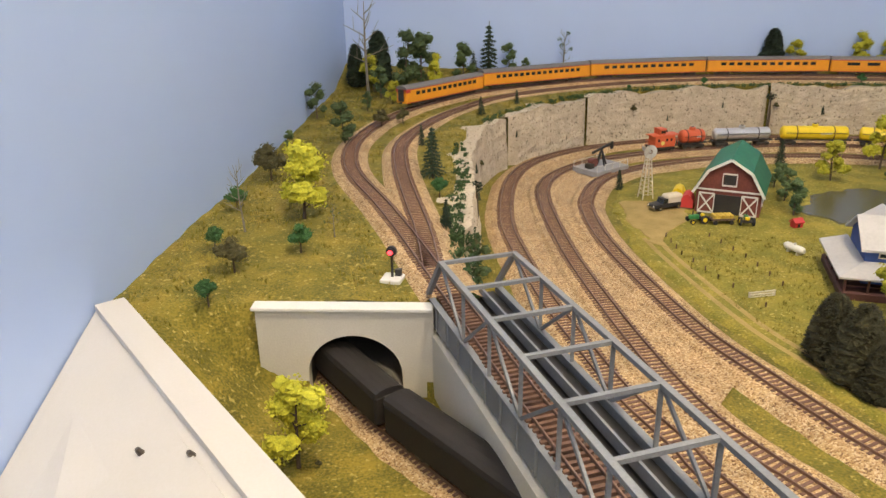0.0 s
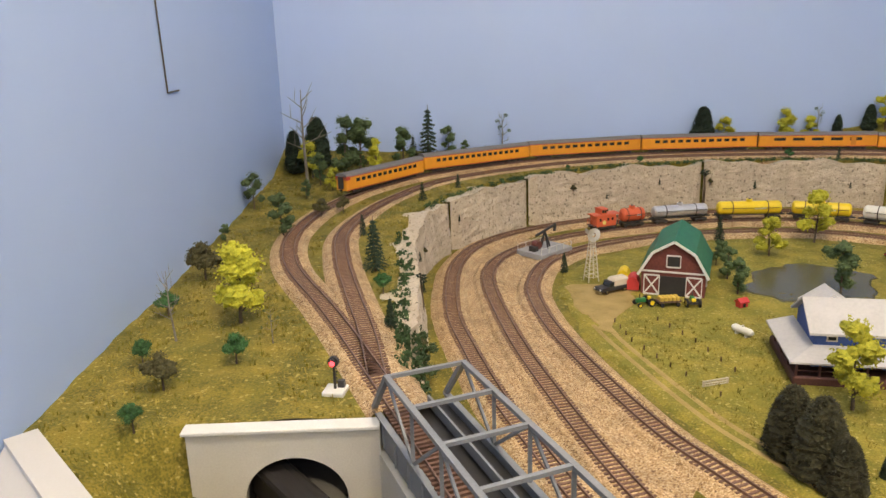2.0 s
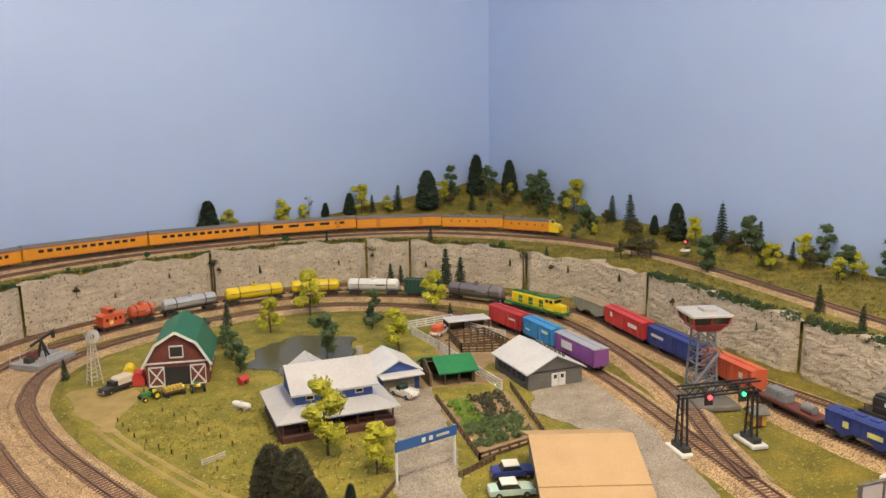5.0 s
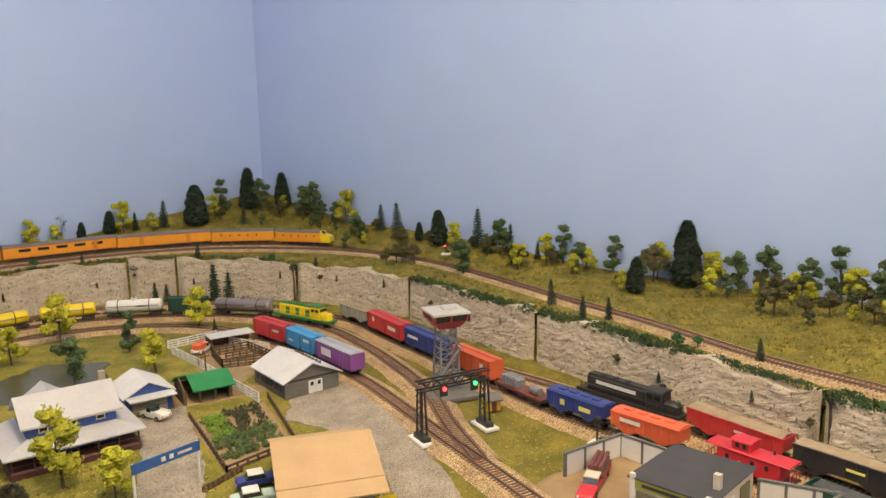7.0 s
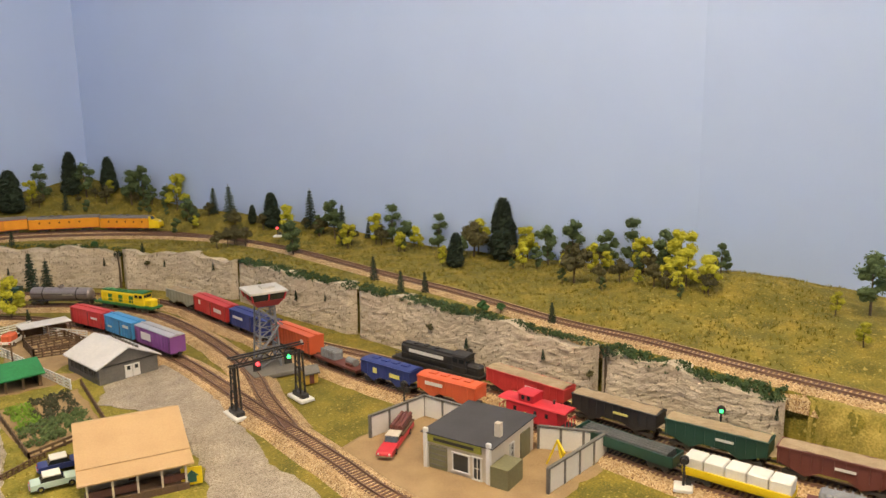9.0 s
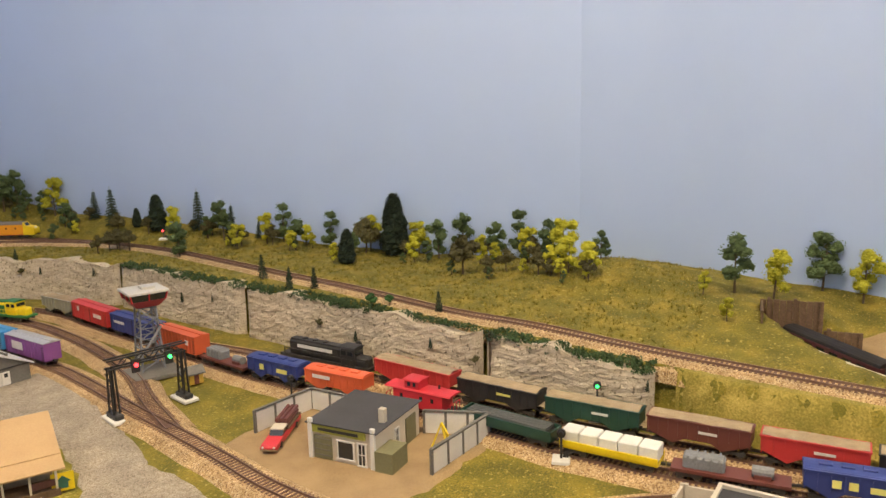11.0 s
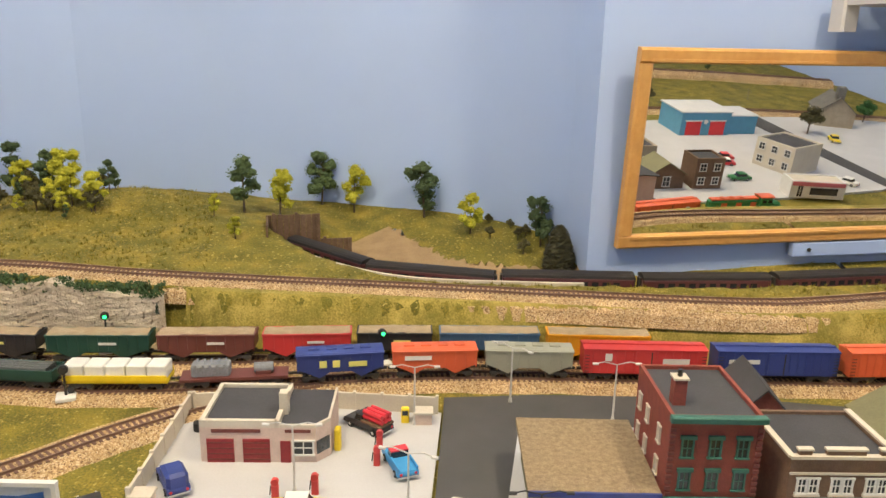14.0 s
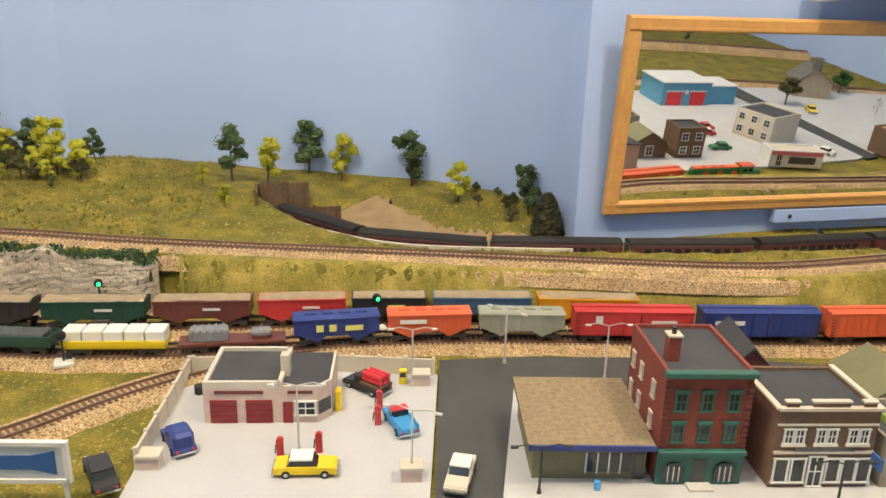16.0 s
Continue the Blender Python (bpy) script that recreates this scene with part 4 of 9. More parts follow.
def caboose(line, s0, s1, body, label, k=0.85, group="freight train"):
    L = s1 - s0 - 0.06
    root = thing("caboose", 0, 0, 0, 0, label, "caboose", group)
    w, z0, z1 = 0.30 * k, 0.11 * k, 0.37 * k
    b = L * 0.76
    part("body", Mesh().box(0, 0, (z0 + z1) / 2, b, w, z1 - z0, bev=0.01), body, root)
    part("roof", Mesh().along(rounded_roof(w * 1.1, z1, z1 + 0.03 * k), -L / 2, L / 2), body, root)
    c = part("cupola", Mesh().box(-b * 0.12, 0, z1 + 0.085 * k, b * 0.30, w * 0.9, 0.12 * k, bev=0.01), body, root)
    part("cupola_roof", Mesh().along(rounded_roof(w * 1.0, z1 + 0.142 * k, z1 + 0.165 * k), -b * 0.29, b * 0.05), body, c)
    pane = once(("cab_pane", k), lambda: Mesh().box(0, 0, 0, 0.05 * k, 0.006, 0.065 * k).data("window", GLASS))
    for s in (-1, 1):
        for x in (-0.32, 0.08, 0.3):
            p = part("window", pane, None, root)
            p.location = (x * b * D, s * (w / 2 + 0.001) * D, 0.27 * k * D)
        for x in (-0.17, -0.06):
            p = part("window", pane, None, c)
            p.location = (x * b * D, s * (w * 0.45 + 0.001) * D, (z1 + 0.09 * k) * D)
    for sx in (-1, 1):
        part("platform", Mesh().box(sx * (b / 2 + (L - b) / 4), 0, 0.125 * k, (L - b) / 2, w, 0.02), UNDER, root)
        r = Mesh()
        for y in (-0.45, -0.15, 0.15, 0.45):
            r.rod((sx * (L / 2 - 0.01), y * w, 0.13 * k), (sx * (L / 2 - 0.01), y * w, 0.26 * k), 0.006, n=5)
        r.rod((sx * (L / 2 - 0.01), -0.45 * w, 0.26 * k), (sx * (L / 2 - 0.01), 0.45 * w, 0.26 * k), 0.006, n=5)
        part("railing", r, body, root)
    for s in (-1, 1):
        part("emblem", Mesh().rod((b * 0.18 - 0.3 * b, s * w / 2, 0.2 * k), (b * 0.18 - 0.3 * b, s * (w / 2 + 0.004), 0.2 * k), 0.05 * k, n=14), LETTERY, root, "plain round yellow emblem")
    part("smoke_stack", Mesh().rod((b * 0.3, 0.05, z1), (b * 0.3, 0.05, z1 + 0.07), 0.014, n=8), UNDER, root)
    trucks(root, L, k, 0.18)
    return stand(line, s0, s1, root)


def hopper(line, s0, s1, body, label, k=0.85, group="hopper train", load=LOAD, covered=False, marks=(), mark_mat=None):
    L = s1 - s0 - 0.07
    root = thing("hopper_car", 0, 0, 0, 0, label, "hopper car", group)
    w, z0, z1 = 0.31 * k, 0.10 * k, 0.39 * k
    m = Mesh()
    prof = [(-L / 2, z1), (-L / 2, z0 + 0.09), (-L / 2 + 0.1, z0 + 0.05), (-L * 0.24, z0 - 0.02), (-L * 0.12, z0 + 0.05), (L * 0.12, z0 + 0.05), (L * 0.24, z0 - 0.02), (L / 2 - 0.1, z0 + 0.05), (L / 2, z0 + 0.09), (L / 2, z1)]
    m.across(prof, -w / 2, w / 2)
    part("body", m, body, root)
    part("sill", Mesh().box(0, 0, 0.12 * k, L, 0.07, 0.03), UNDER, root)
    rib = once(("hrib", k, body.name), lambda: Mesh().box(0, 0, 0, 0.014, 0.012, 0.20 * k).data("rib", body))
    n = max(6, int(L / 0.11))
    for i in range(n + 1):
        for s in (-1, 1):
            r = part("rib", rib, None, root)
            r.location = ((-L / 2 + 0.012 + (L - 0.024) * i / n) * D, s * (w / 2 + 0.004) * D, (z1 - 0.115 * k) * D)
    rim = Mesh()
    for s in (-1, 1):
        rim.box(0, s * w / 2, z1, L + 0.01, 0.02, 0.02)
        rim.box(s * L / 2, 0, z1, 0.02, w, 0.02)
    part("top_rim", rim, body, root)
    if covered:
        part("roof", Mesh().along(rounded_roof(w, z1, z1 + 0.04 * k), -L / 2, L / 2), body, root)
        for x in (-0.3, -0.1, 0.1, 0.3):
            part("hatch", Mesh().box(x * L, 0, z1 + 0.045 * k, 0.12, 0.09, 0.02, bev=0.006), body, root)
    else:
        g = Mesh()
        a, b = 16, 6
        rr = random.Random(int(s0 * 10))
        for i in range(a + 1):
            for j in range(b + 1):
                x, y = (i / a - 0.5) * (L - 0.02), (j / b - 0.5) * (w - 0.02)
                g.v.append((x, y, z1 + 0.012 + 0.03 * math.cos(y / w * math.pi) * (0.5 + 0.5 * math.cos(x * 9)) + rr.uniform(-0.006, 0.006)))
        g.f = [(i * (b + 1) + j, (i + 1) * (b + 1) + j, (i + 1) * (b + 1) + j + 1, i * (b + 1) + j + 1) for i in range(a) for j in range(b)]
        part("load", g, load, root, "heaped tan gravel load")
    if marks:
        bars(root, mark_mat or LETTER, [(x * L, z1 - z * 0.2, l, h, w / 2 + 0.008) for x, z, l, h in marks])
    trucks(root, L, k, 0.18)
    return stand(line, s0, s1, root)


def flat_car(line, s0, s1, kind, label, k=0.85, group="freight train"):
    L = s1 - s0 - 0.06
    root = thing("flat_car" if kind != "gondola" else "gondola_car", 0, 0, 0, 0, label, "flat car", group)
    w = 0.30 * k
    col = {"gondola": DKGREEN, "bulkhead": YELLOW, "machine": BROWN}[kind]
    part("deck", Mesh().box(0, 0, 0.125 * k, L, w, 0.04 * k), col, root)
    if kind == "gondola":
        for s in (-1, 1):
            part("side", Mesh().box(0, s * w / 2, 0.19 * k, L, 0.014, 0.13 * k), col, root)
            part("end", Mesh().box(s * L / 2, 0, 0.19 * k, 0.014, w, 0.13 * k), col, root)
        for r in range(2):
            for i in range(5 - r):
                y = (i - (4 - r) / 2) * 0.052
                part("pipe", Mesh().rod((-L * 0.44, y, 0.19 * k + 0.05 * r), (L * 0.44, y, 0.19 * k + 0.05 * r), 0.025, n=8), PIPE, root)
    elif kind == "bulkhead":
        for s in (-1, 1):
            part("side_sill", Mesh().box(0, s * w / 2, 0.175 * k, L, 0.02, 0.07 * k), YELLOW, root)
        for i in range(5):
            x = (-0.4 + 0.2 * i) * L
            part("lumber_pack", Mesh().box(x, 0, 0.255 * k, L * 0.19, w * 0.9, 0.17 * k, bev=0.012), WHITE, root, "white wrapped lumber pack")
    else:
        part("crate", Mesh().box(-L * 0.22, 0, 0.23 * k, L * 0.36, w * 0.7, 0.15 * k, bev=0.02), GREYLOAD, root, "grey machinery load")
        for i in range(5):
            part("machine_rib", Mesh().box(-L * 0.22 + (i - 2) * 0.075, 0, 0.235 * k, 0.02, w * 0.76, 0.16 * k), GREYLOAD, root)
        part("motor", Mesh().rod((L * 0.18, 0, 0.21 * k), (L * 0.36, 0, 0.21 * k), 0.07 * k, n=12), GREYLOAD, root, "grey round machine")
        part("cradle", Mesh().box(L * 0.27, 0, 0.165 * k, L * 0.14, w * 0.6, 0.05 * k), BROWN, root)
    trucks(root, L, k, 0.18)
    return stand(line, s0, s1, root)


def hood_unit(line, s0, s1, body, trim, label, k=0.85, flip=False, group="freight train", band=None):
    L = s1 - s0 - 0.06
    root = thing("diesel_locomotive", 0, 0, 0, 0, label, "locomotive", group)
    f = -1 if flip else 1
    w = 0.31 * k
    part("frame", Mesh().box(0, 0, 0.135 * k, L, w, 0.05 * k), trim, root)
    part("long_hood", Mesh().box(-f * L * 0.11, 0, 0.29 * k, L * 0.62, w * 0.62, 0.27 * k, bev=0.03), body, root)
    part("hood_top", Mesh().box(-f * L * 0.11, 0, 0.435 * k, L * 0.58, w * 0.5, 0.03 * k, bev=0.01), trim, root)
    c = part("cab", Mesh().box(f * L * 0.27, 0, 0.31 * k, L * 0.15, w * 0.94, 0.31 * k, bev=0.02), body, root)
    part("cab_roof", Mesh().along(rounded_roof(w * 0.96, 0.46 * k, 0.495 * k), f * L * 0.27 - L * 0.085, f * L * 0.27 + L * 0.085), trim, c)
    part("short_hood", Mesh().box(f * L * 0.40, 0, 0.24 * k, L * 0.14, w * 0.62, 0.18 * k, bev=0.03), body, root)
    for s in (-1, 1):
        for x in (-0.035, 0.035):
            part("window", Mesh().box(f * L * 0.27 + x * L, s * (w * 0.47 + 0.001), 0.375 * k, L * 0.05, 0.006, 0.07 * k), GLASS, c)
        part("handrail", Mesh().rod((-L * 0.46, s * w * 0.47, 0.27 * k), (L * 0.46, s * w * 0.47, 0.27 * k), 0.006, n=5), body, root)
        for i in range(7):
            part("stanchion", Mesh().rod((-L * 0.45 + i * L * 0.15, s * w * 0.47, 0.16 * k), (-L * 0.45 + i * L * 0.15, s * w * 0.47, 0.27 * k), 0.005, n=4), body, root)
        for i in range(6):
            part("hood_door", Mesh().box(-f * L * 0.11 + (i - 2.5) * L * 0.09, s * (w * 0.31 + 0.002), 0.27 * k, L * 0.07, 0.005, 0.17 * k), trim if i % 2 else body, root)
        if band:
            part("side_band", Mesh().box(-f * L * 0.11, s * (w * 0.31 + 0.006), 0.33 * k, L * 0.4, 0.005, 0.06 * k), band, root, "plain pale lettering band")
    part("windscreen", Mesh().box(f * (L * 0.345 + 0.002), 0, 0.385 * k, 0.006, w * 0.7, 0.07 * k), GLASS, c)
    for i in range(3):
        part("roof_fan", Mesh().rod((-f * (L * 0.02 + i * L * 0.12), 0, 0.44 * k), (-f * (L * 0.02 + i * L * 0.12), 0, 0.47 * k), 0.055 * k, n=12), trim, root)
    part("fuel_tank", Mesh().box(0, 0, 0.075 * k, L * 0.24, w * 0.8, 0.08 * k, bev=0.02), UNDER, root)
    trucks(root, L, k, 0.34, 3)
    return stand(line, s0, s1, root)


# tank train on the middle track
G1 = "standing tank train"
caboose(LOWER2, 13.62, 14.27, ORED, "small orange-red caboose on the middle track", group=G1)
tank_car(LOWER2, 14.27, 14.95, ORED, "short orange-red tank car", group=G1)
tank_car(LOWER2, 15.0, 16.33, SILVER, "silver tank car with white dome", group=G1, r=0.12)
tank_car(LOWER2, 16.4, 17.85, YELLOW, "yellow tank car with a dome", group=G1)
tank_car(LOWER2, 17.9, 19.15, YELLOW, "yellow and black tank car", group=G1, band=BLACK)
tank_car(LOWER2, 19.2, 20.55, WHITE, "white tank car with a dome", group=G1)
box_car(LOWER2, 20.6, 21.5, DKGREEN, "short dark green service car", group=G1, door=False)
tank_car(LOWER2, 21.6, 23.1, DARKSILVER, "pewter grey tank car with a dome", group=G1)
hood_unit(LOWER2, 23.12, 24.85, YELLOW, GREEN, "yellow and green road-switcher diesel locomotive", group=G1, flip=False)

# three box cars behind the barn with the white roof
G2 = "parked box cars"
box_car(LOWER3, 20.95, 22.05, RED, "bright red box car", group=G2, marks=[(0.25, 0.6, 0.2, 0.04)])
box_car(LOWER3, 22.08, 23.12, BLUECAR, "sky blue box car with black door panels", group=G2, marks=[(0.28, 0.7, 0.2, 0.05), (-0.3, 0.4, 0.15, 0.03)])
box_car(LOWER3, 23.16, 24.4, PURPLE, "purple box car with a silver roof", group=G2, roof=SILVER, door=False, marks=[(-0.18, 0.55, 0.32, 0.13)])

# long freight on the outer track
G3 = "long mixed freight train"
caboose(LOWER1, 36.15, 37.2, CABRED, "bright red caboose with cupola", group=G3)
flat_car(LOWER1, 37.3, 38.6, "gondola", "dark green gondola loaded with black pipes", group=G3)
flat_car(LOWER1, 38.65, 39.8, "bulkhead", "yellow flat car stacked with white lumber packs", group=G3)
flat_car(LOWER1, 39.85, 41.05, "machine", "brown flat car carrying grey machinery", group=G3)
hopper(LOWER1, 41.08, 42.1, NAVY, "blue covered hopper car with yellow lettering bars", group=G3, covered=True, marks=[(-0.2, 0.5, 0.08, 0.08), (-0.05, 0.5, 0.08, 0.08), (0.2, 0.55, 0.2, 0.06)], mark_mat=LETTERY)
hopper(LOWER1, 42.14, 43.16, ORED, "orange-red covered hopper car", group=G3, covered=True, marks=[(-0.2, 0.35, 0.3, 0.05)])
hopper(LOWER1, 43.2, 44.25, GREYGREEN, "grey-green covered hopper car", group=G3, covered=True)
box_car(LOWER1, 44.3, 45.75, RED, "long red box car with pale lettering bars", group=G3, marks=[(-0.3, 0.7, 0.08, 0.09), (0.25, 0.55, 0.3, 0.07)])
box_car(LOWER1, 45.8, 47.25, NAVY, "long navy box car with a yellow and white panel", group=G3, marks=[(-0.28, 0.6, 0.35, 0.05)], mark_mat=LETTER)
box_car(LOWER1, 47.3, 48.75, ORED, "long orange-red box car", group=G3, marks=[(0.3, 0.6, 0.08, 0.08)])
hood_unit(LOWER1, 48.8, 50.6, GREEN, ORED, "green and orange diesel locomotive", group=G3)

# more cars of the freight further round the outer track
G5 = "freight cars near the tower"
hopper(LOWER1, 27.05, 28.2, GREYGREEN, "grey-green open hopper car full of gravel", group=G5)
box_car(LOWER1, 28.25, 29.7, RED, "long red box car with pale lettering bars", group=G5, marks=[(-0.3, 0.7, 0.08, 0.09), (0.25, 0.55, 0.3, 0.07)])
box_car(LOWER1, 29.75, 31.2, NAVY, "long navy box car with pale lettering bars", group=G5, marks=[(-0.28, 0.6, 0.35, 0.05)])
box_car(LOWER1, 31.25, 32.45, ORED, "orange-red box car with plain ribbed sides", group=G5, door=False, marks=[(0.3, 0.6, 0.08, 0.08)])
flat_car(LOWER1, 32.5, 33.65, "machine", "brown flat car carrying grey machinery", group=G5)
hopper(LOWER1, 33.7, 34.75, NAVY, "blue covered hopper car with yellow lettering bars", group=G5, covered=True, marks=[(-0.2, 0.5, 0.08, 0.08), (0.2, 0.55, 0.2, 0.06)], mark_mat=LETTERY)
hopper(LOWER1, 34.8, 35.85, ORED, "orange-red covered hopper car", group=G5, covered=True, marks=[(-0.2, 0.35, 0.3, 0.05)])

# hopper train on the siding
G4 = "standing hopper train"
SO = nearest_s(SIDING, 10.05, 0.45)
hood_unit(SIDING, 6.15 - 1.15, 7.0 - 0.2, BLACK, BLACK, "black road-switcher diesel locomotive with a pale band", group=G4, band=LETTER, flip=False)
HOPS = [(6.88, 8.28, RED, "red open hopper car full of tan gravel"), (8.33, 9.57, BLACK, "black open hopper car full of tan gravel"), (9.6, 10.83, DKGREEN, "dark green open hopper car full of gravel"), (10.85, 12.03, BROWN, "brown open hopper car full of gravel"),
        (12.05, 13.14, RED, "red open hopper car full of gravel"), (13.15, 14.1, BLACK, "black open hopper car with gold lettering bars"), (14.13, 15.38, STEELBLUE, "steel blue open hopper car full of gravel"), (15.42, 16.7, HOPORANGE, "orange open hopper car full of gravel")]
for a, b, c, lab in HOPS:
    hopper(SIDING, a, b, c, lab, group=G4, marks=[(0.1, 0.45, 0.2, 0.03)], mark_mat=LETTERY if c in (BLACK, HOPORANGE) else LETTER)

# dark coaches in the cutting and the tunnel
for a in (2.6, 4.45, 6.35, 8.25, 10.15, 12.05):
    coach(TRENCH, a, a + 1.85, 10 if a > 5 else 6, "dark maroon passenger car in the cutting", body=MAROON, roof=SOOT, k=0.82, group="dark passenger train", stripe=False)
coach(TUNNEL, 1.2, 3.0, 0, "black passenger car coming out of the tunnel", body=SOOT, roof=SOOT, k=0.85, group="tunnel train", stripe=False)
coach(TUNNEL, 3.03, 4.75, 0, "black passenger car below the bridge", body=SOOT, roof=SOOT, k=0.85, group="tunnel train", stripe=False)


# ---- buildings: front at y = 0 facing -y, x from 0 to the width, y into the depth ----
BARNRED = mat("barn_red_boards", (0.20, 0.055, 0.045), (0.13, 0.035, 0.028), rough=0.8, fine=300, coarse=60, bump=0.3)
GREENROOF = mat("green_roof", (0.02, 0.16, 0.085), (0.015, 0.12, 0.065), rough=0.6, fine=300, coarse=50, bump=0.2)
BRIGHTGREEN = mat("bright_green_roof", (0.015, 0.21, 0.07), (0.012, 0.16, 0.05), rough=0.5, fine=300, coarse=50, bump=0.2)
WHITEROOF = mat("pale_metal_roof", (0.66, 0.65, 0.64), (0.56, 0.56, 0.56), rough=0.5, fine=250, coarse=40, bump=0.15)
WHITEPAINT = mat("white_trim_paint", (0.74, 0.73, 0.70), (0.66, 0.65, 0.62), rough=0.5, fine=600, coarse=60)
HOUSEROOF = mat("grey_metal_roof", (0.50, 0.49, 0.49), (0.42, 0.415, 0.42), rough=0.5, fine=250, coarse=30, bump=0.15)
HOUSEBLUE = mat("house_blue_siding", (0.045, 0.10, 0.33), (0.035, 0.08, 0.27), rough=0.6, fine=400, coarse=60, bump=0.2)
PORCH = mat("porch_dark_red", (0.10, 0.035, 0.03), (0.07, 0.025, 0.02), rough=0.7)
TANROOF = mat("tan_roof_card", (0.50, 0.34, 0.18), (0.44, 0.29, 0.15), rough=0.8, fine=500, coarse=30, bump=0.1)
GREYWALL = mat("grey_board_wall", (0.17, 0.16, 0.145), (0.12, 0.115, 0.105), rough=0.8, fine=300, coarse=70, bump=0.2)
TANWALL = mat("weathered_tan_wall", (0.40, 0.34, 0.26), (0.30, 0.25, 0.19), rough=0.8, fine=300, coarse=60, bump=0.2)
CREAM = mat("cream_wall", (0.62, 0.56, 0.46), (0.54, 0.48, 0.39), rough=0.75, fine=500, coarse=40, bump=0.1)
OLIVE = mat("olive_panel", (0.20, 0.19, 0.10), (0.16, 0.15, 0.08), rough=0.7)
DARKROOF = mat("tar_roof_dark", (0.055, 0.055, 0.062), (0.04, 0.04, 0.046), rough=0.85, fine=700, coarse=30, bump=0.2)
PINKTILE = mat("pale_pink_brick", (0.66, 0.52, 0.44), (0.56, 0.43, 0.36), rough=0.7, fine=600, coarse=90, bump=0.2)
BRICK = mat("red_brick", (0.27, 0.06, 0.04), (0.19, 0.045, 0.032), rough=0.85, fine=700, coarse=120, bump=0.3)
DKBRICK = mat("brown_brick", (0.20, 0.12, 0.075), (0.14, 0.085, 0.055), rough=0.85, fine=700, coarse=120, bump=0.3)
GREENTRIM = mat("green_shopfront", (0.03, 0.13, 0.10), (0.022, 0.10, 0.078), rough=0.5)
GRAVELROOF = mat("gravel_roof", (0.36, 0.27, 0.16), (0.20, 0.145, 0.085), rough=0.95, fine=900, coarse=200, bump=0.9)
DOORRED = mat("garage_door_red", (0.30, 0.025, 0.03), (0.24, 0.02, 0.024), rough=0.5)
WOOD = mat("weathered_wood", (0.16, 0.10, 0.06), (0.10, 0.06, 0.035), rough=0.85, fine=400, coarse=90, bump=0.4)
PALEWOOD = mat("pale_rail_wood", (0.62, 0.56, 0.46), (0.50, 0.44, 0.35), rough=0.8)
SIGNBLUE = paint("sign_blue", (0.035, 0.12, 0.34))
BLUEWALL = paint("bright_blue_wall", (0.10, 0.32, 0.48))
DOORBRIGHT = paint("bright_red_door", (0.68, 0.03, 0.04))


def building(name, p, q, label, category="building", z=0.03, group=""):
    """A thing whose front runs from p to q on the plan; returns it and its width."""
    return thing(name, p[0], p[1], z, math.degrees(math.atan2(q[1] - p[1], q[0] - p[0])), label, category, group), math.hypot(q[0] - p[0], q[1] - p[1])


def gable(root, w, d, h, rise, wall, roof, over=0.05, along_x=True, roofname="roof"):
    """Walls with gable ends and two roof slabs; the ridge runs along x or y."""
    m = Mesh()
    if along_x:
        m.along([(0, 0), (d, 0), (d, h), (d / 2, h + rise), (0, h)], 0, w)
    else:
        m.across([(0, 0), (w, 0), (w, h), (w / 2, h + rise), (0, h)], 0, d)
    part("wall", m, wall, root)
    t = 0.025
    for s in (0, 1):
        if along_x:
            a, b = (-over, h - over * rise / (d / 2)), (d / 2, h + rise)
            if s:
                a, b = (d + over, a[1]), b
            pts = [(a[0], a[1] + 0.004), (b[0], b[1] + 0.004), (b[0], b[1] + t), (a[0], a[1] + t)]
            part(roofname, Mesh().along(pts if not s else pts[::-1], -over, w + over), roof, root)
        else:
            a, b = (-over, h - over * rise / (w / 2)), (w / 2, h + rise)
            if s:
                a = (w + over, a[1])
            pts = [(a[0], a[1] + 0.004), (b[0], b[1] + 0.004), (b[0], b[1] + t), (a[0], a[1] + t)]
            part(roofname, Mesh().across(pts if not s else pts[::-1], -over, d + over), roof, root)


def opening(root, face, u, z, w, h, W, Dp, frame=WHITEPAINT, pane=GLASS, name="window", bars_n=1):
    """A framed window or door on a face: front, back, left or right; u along the face, z its sill."""
    def place(cu, cz, su, sz, out, th):
        if face == "front":
            return Mesh().box(cu, -out, cz, su, th, sz)
        if face == "back":
            return Mesh().box(cu, Dp + out, cz, su, th, sz)
        if face == "left":
            return Mesh().box(-out, cu, cz, th, su, sz)
        return Mesh().box(W + out, cu, cz, th, su, sz)
    g = part(name, place(u, z + h / 2, w, h, 0.002, 0.008), pane, root)
    fr = place(u, z + h + 0.006, w + 0.03, 0.014, 0.008, 0.018)
    for a in (place(u, z - 0.006, w + 0.03, 0.014, 0.01, 0.022), place(u - w / 2, z + h / 2, 0.014, h, 0.008, 0.018), place(u + w / 2, z + h / 2, 0.014, h, 0.008, 0.018)):
        fr.add(a.v, a.f)
    if bars_n:
        a = place(u, z + h / 2, w, 0.008, 0.006, 0.01)
        fr.add(a.v, a.f)
        a = place(u, z + h / 2, 0.008, h, 0.006, 0.01)
        fr.add(a.v, a.f)
    part("frame", fr, frame, g)
    return g


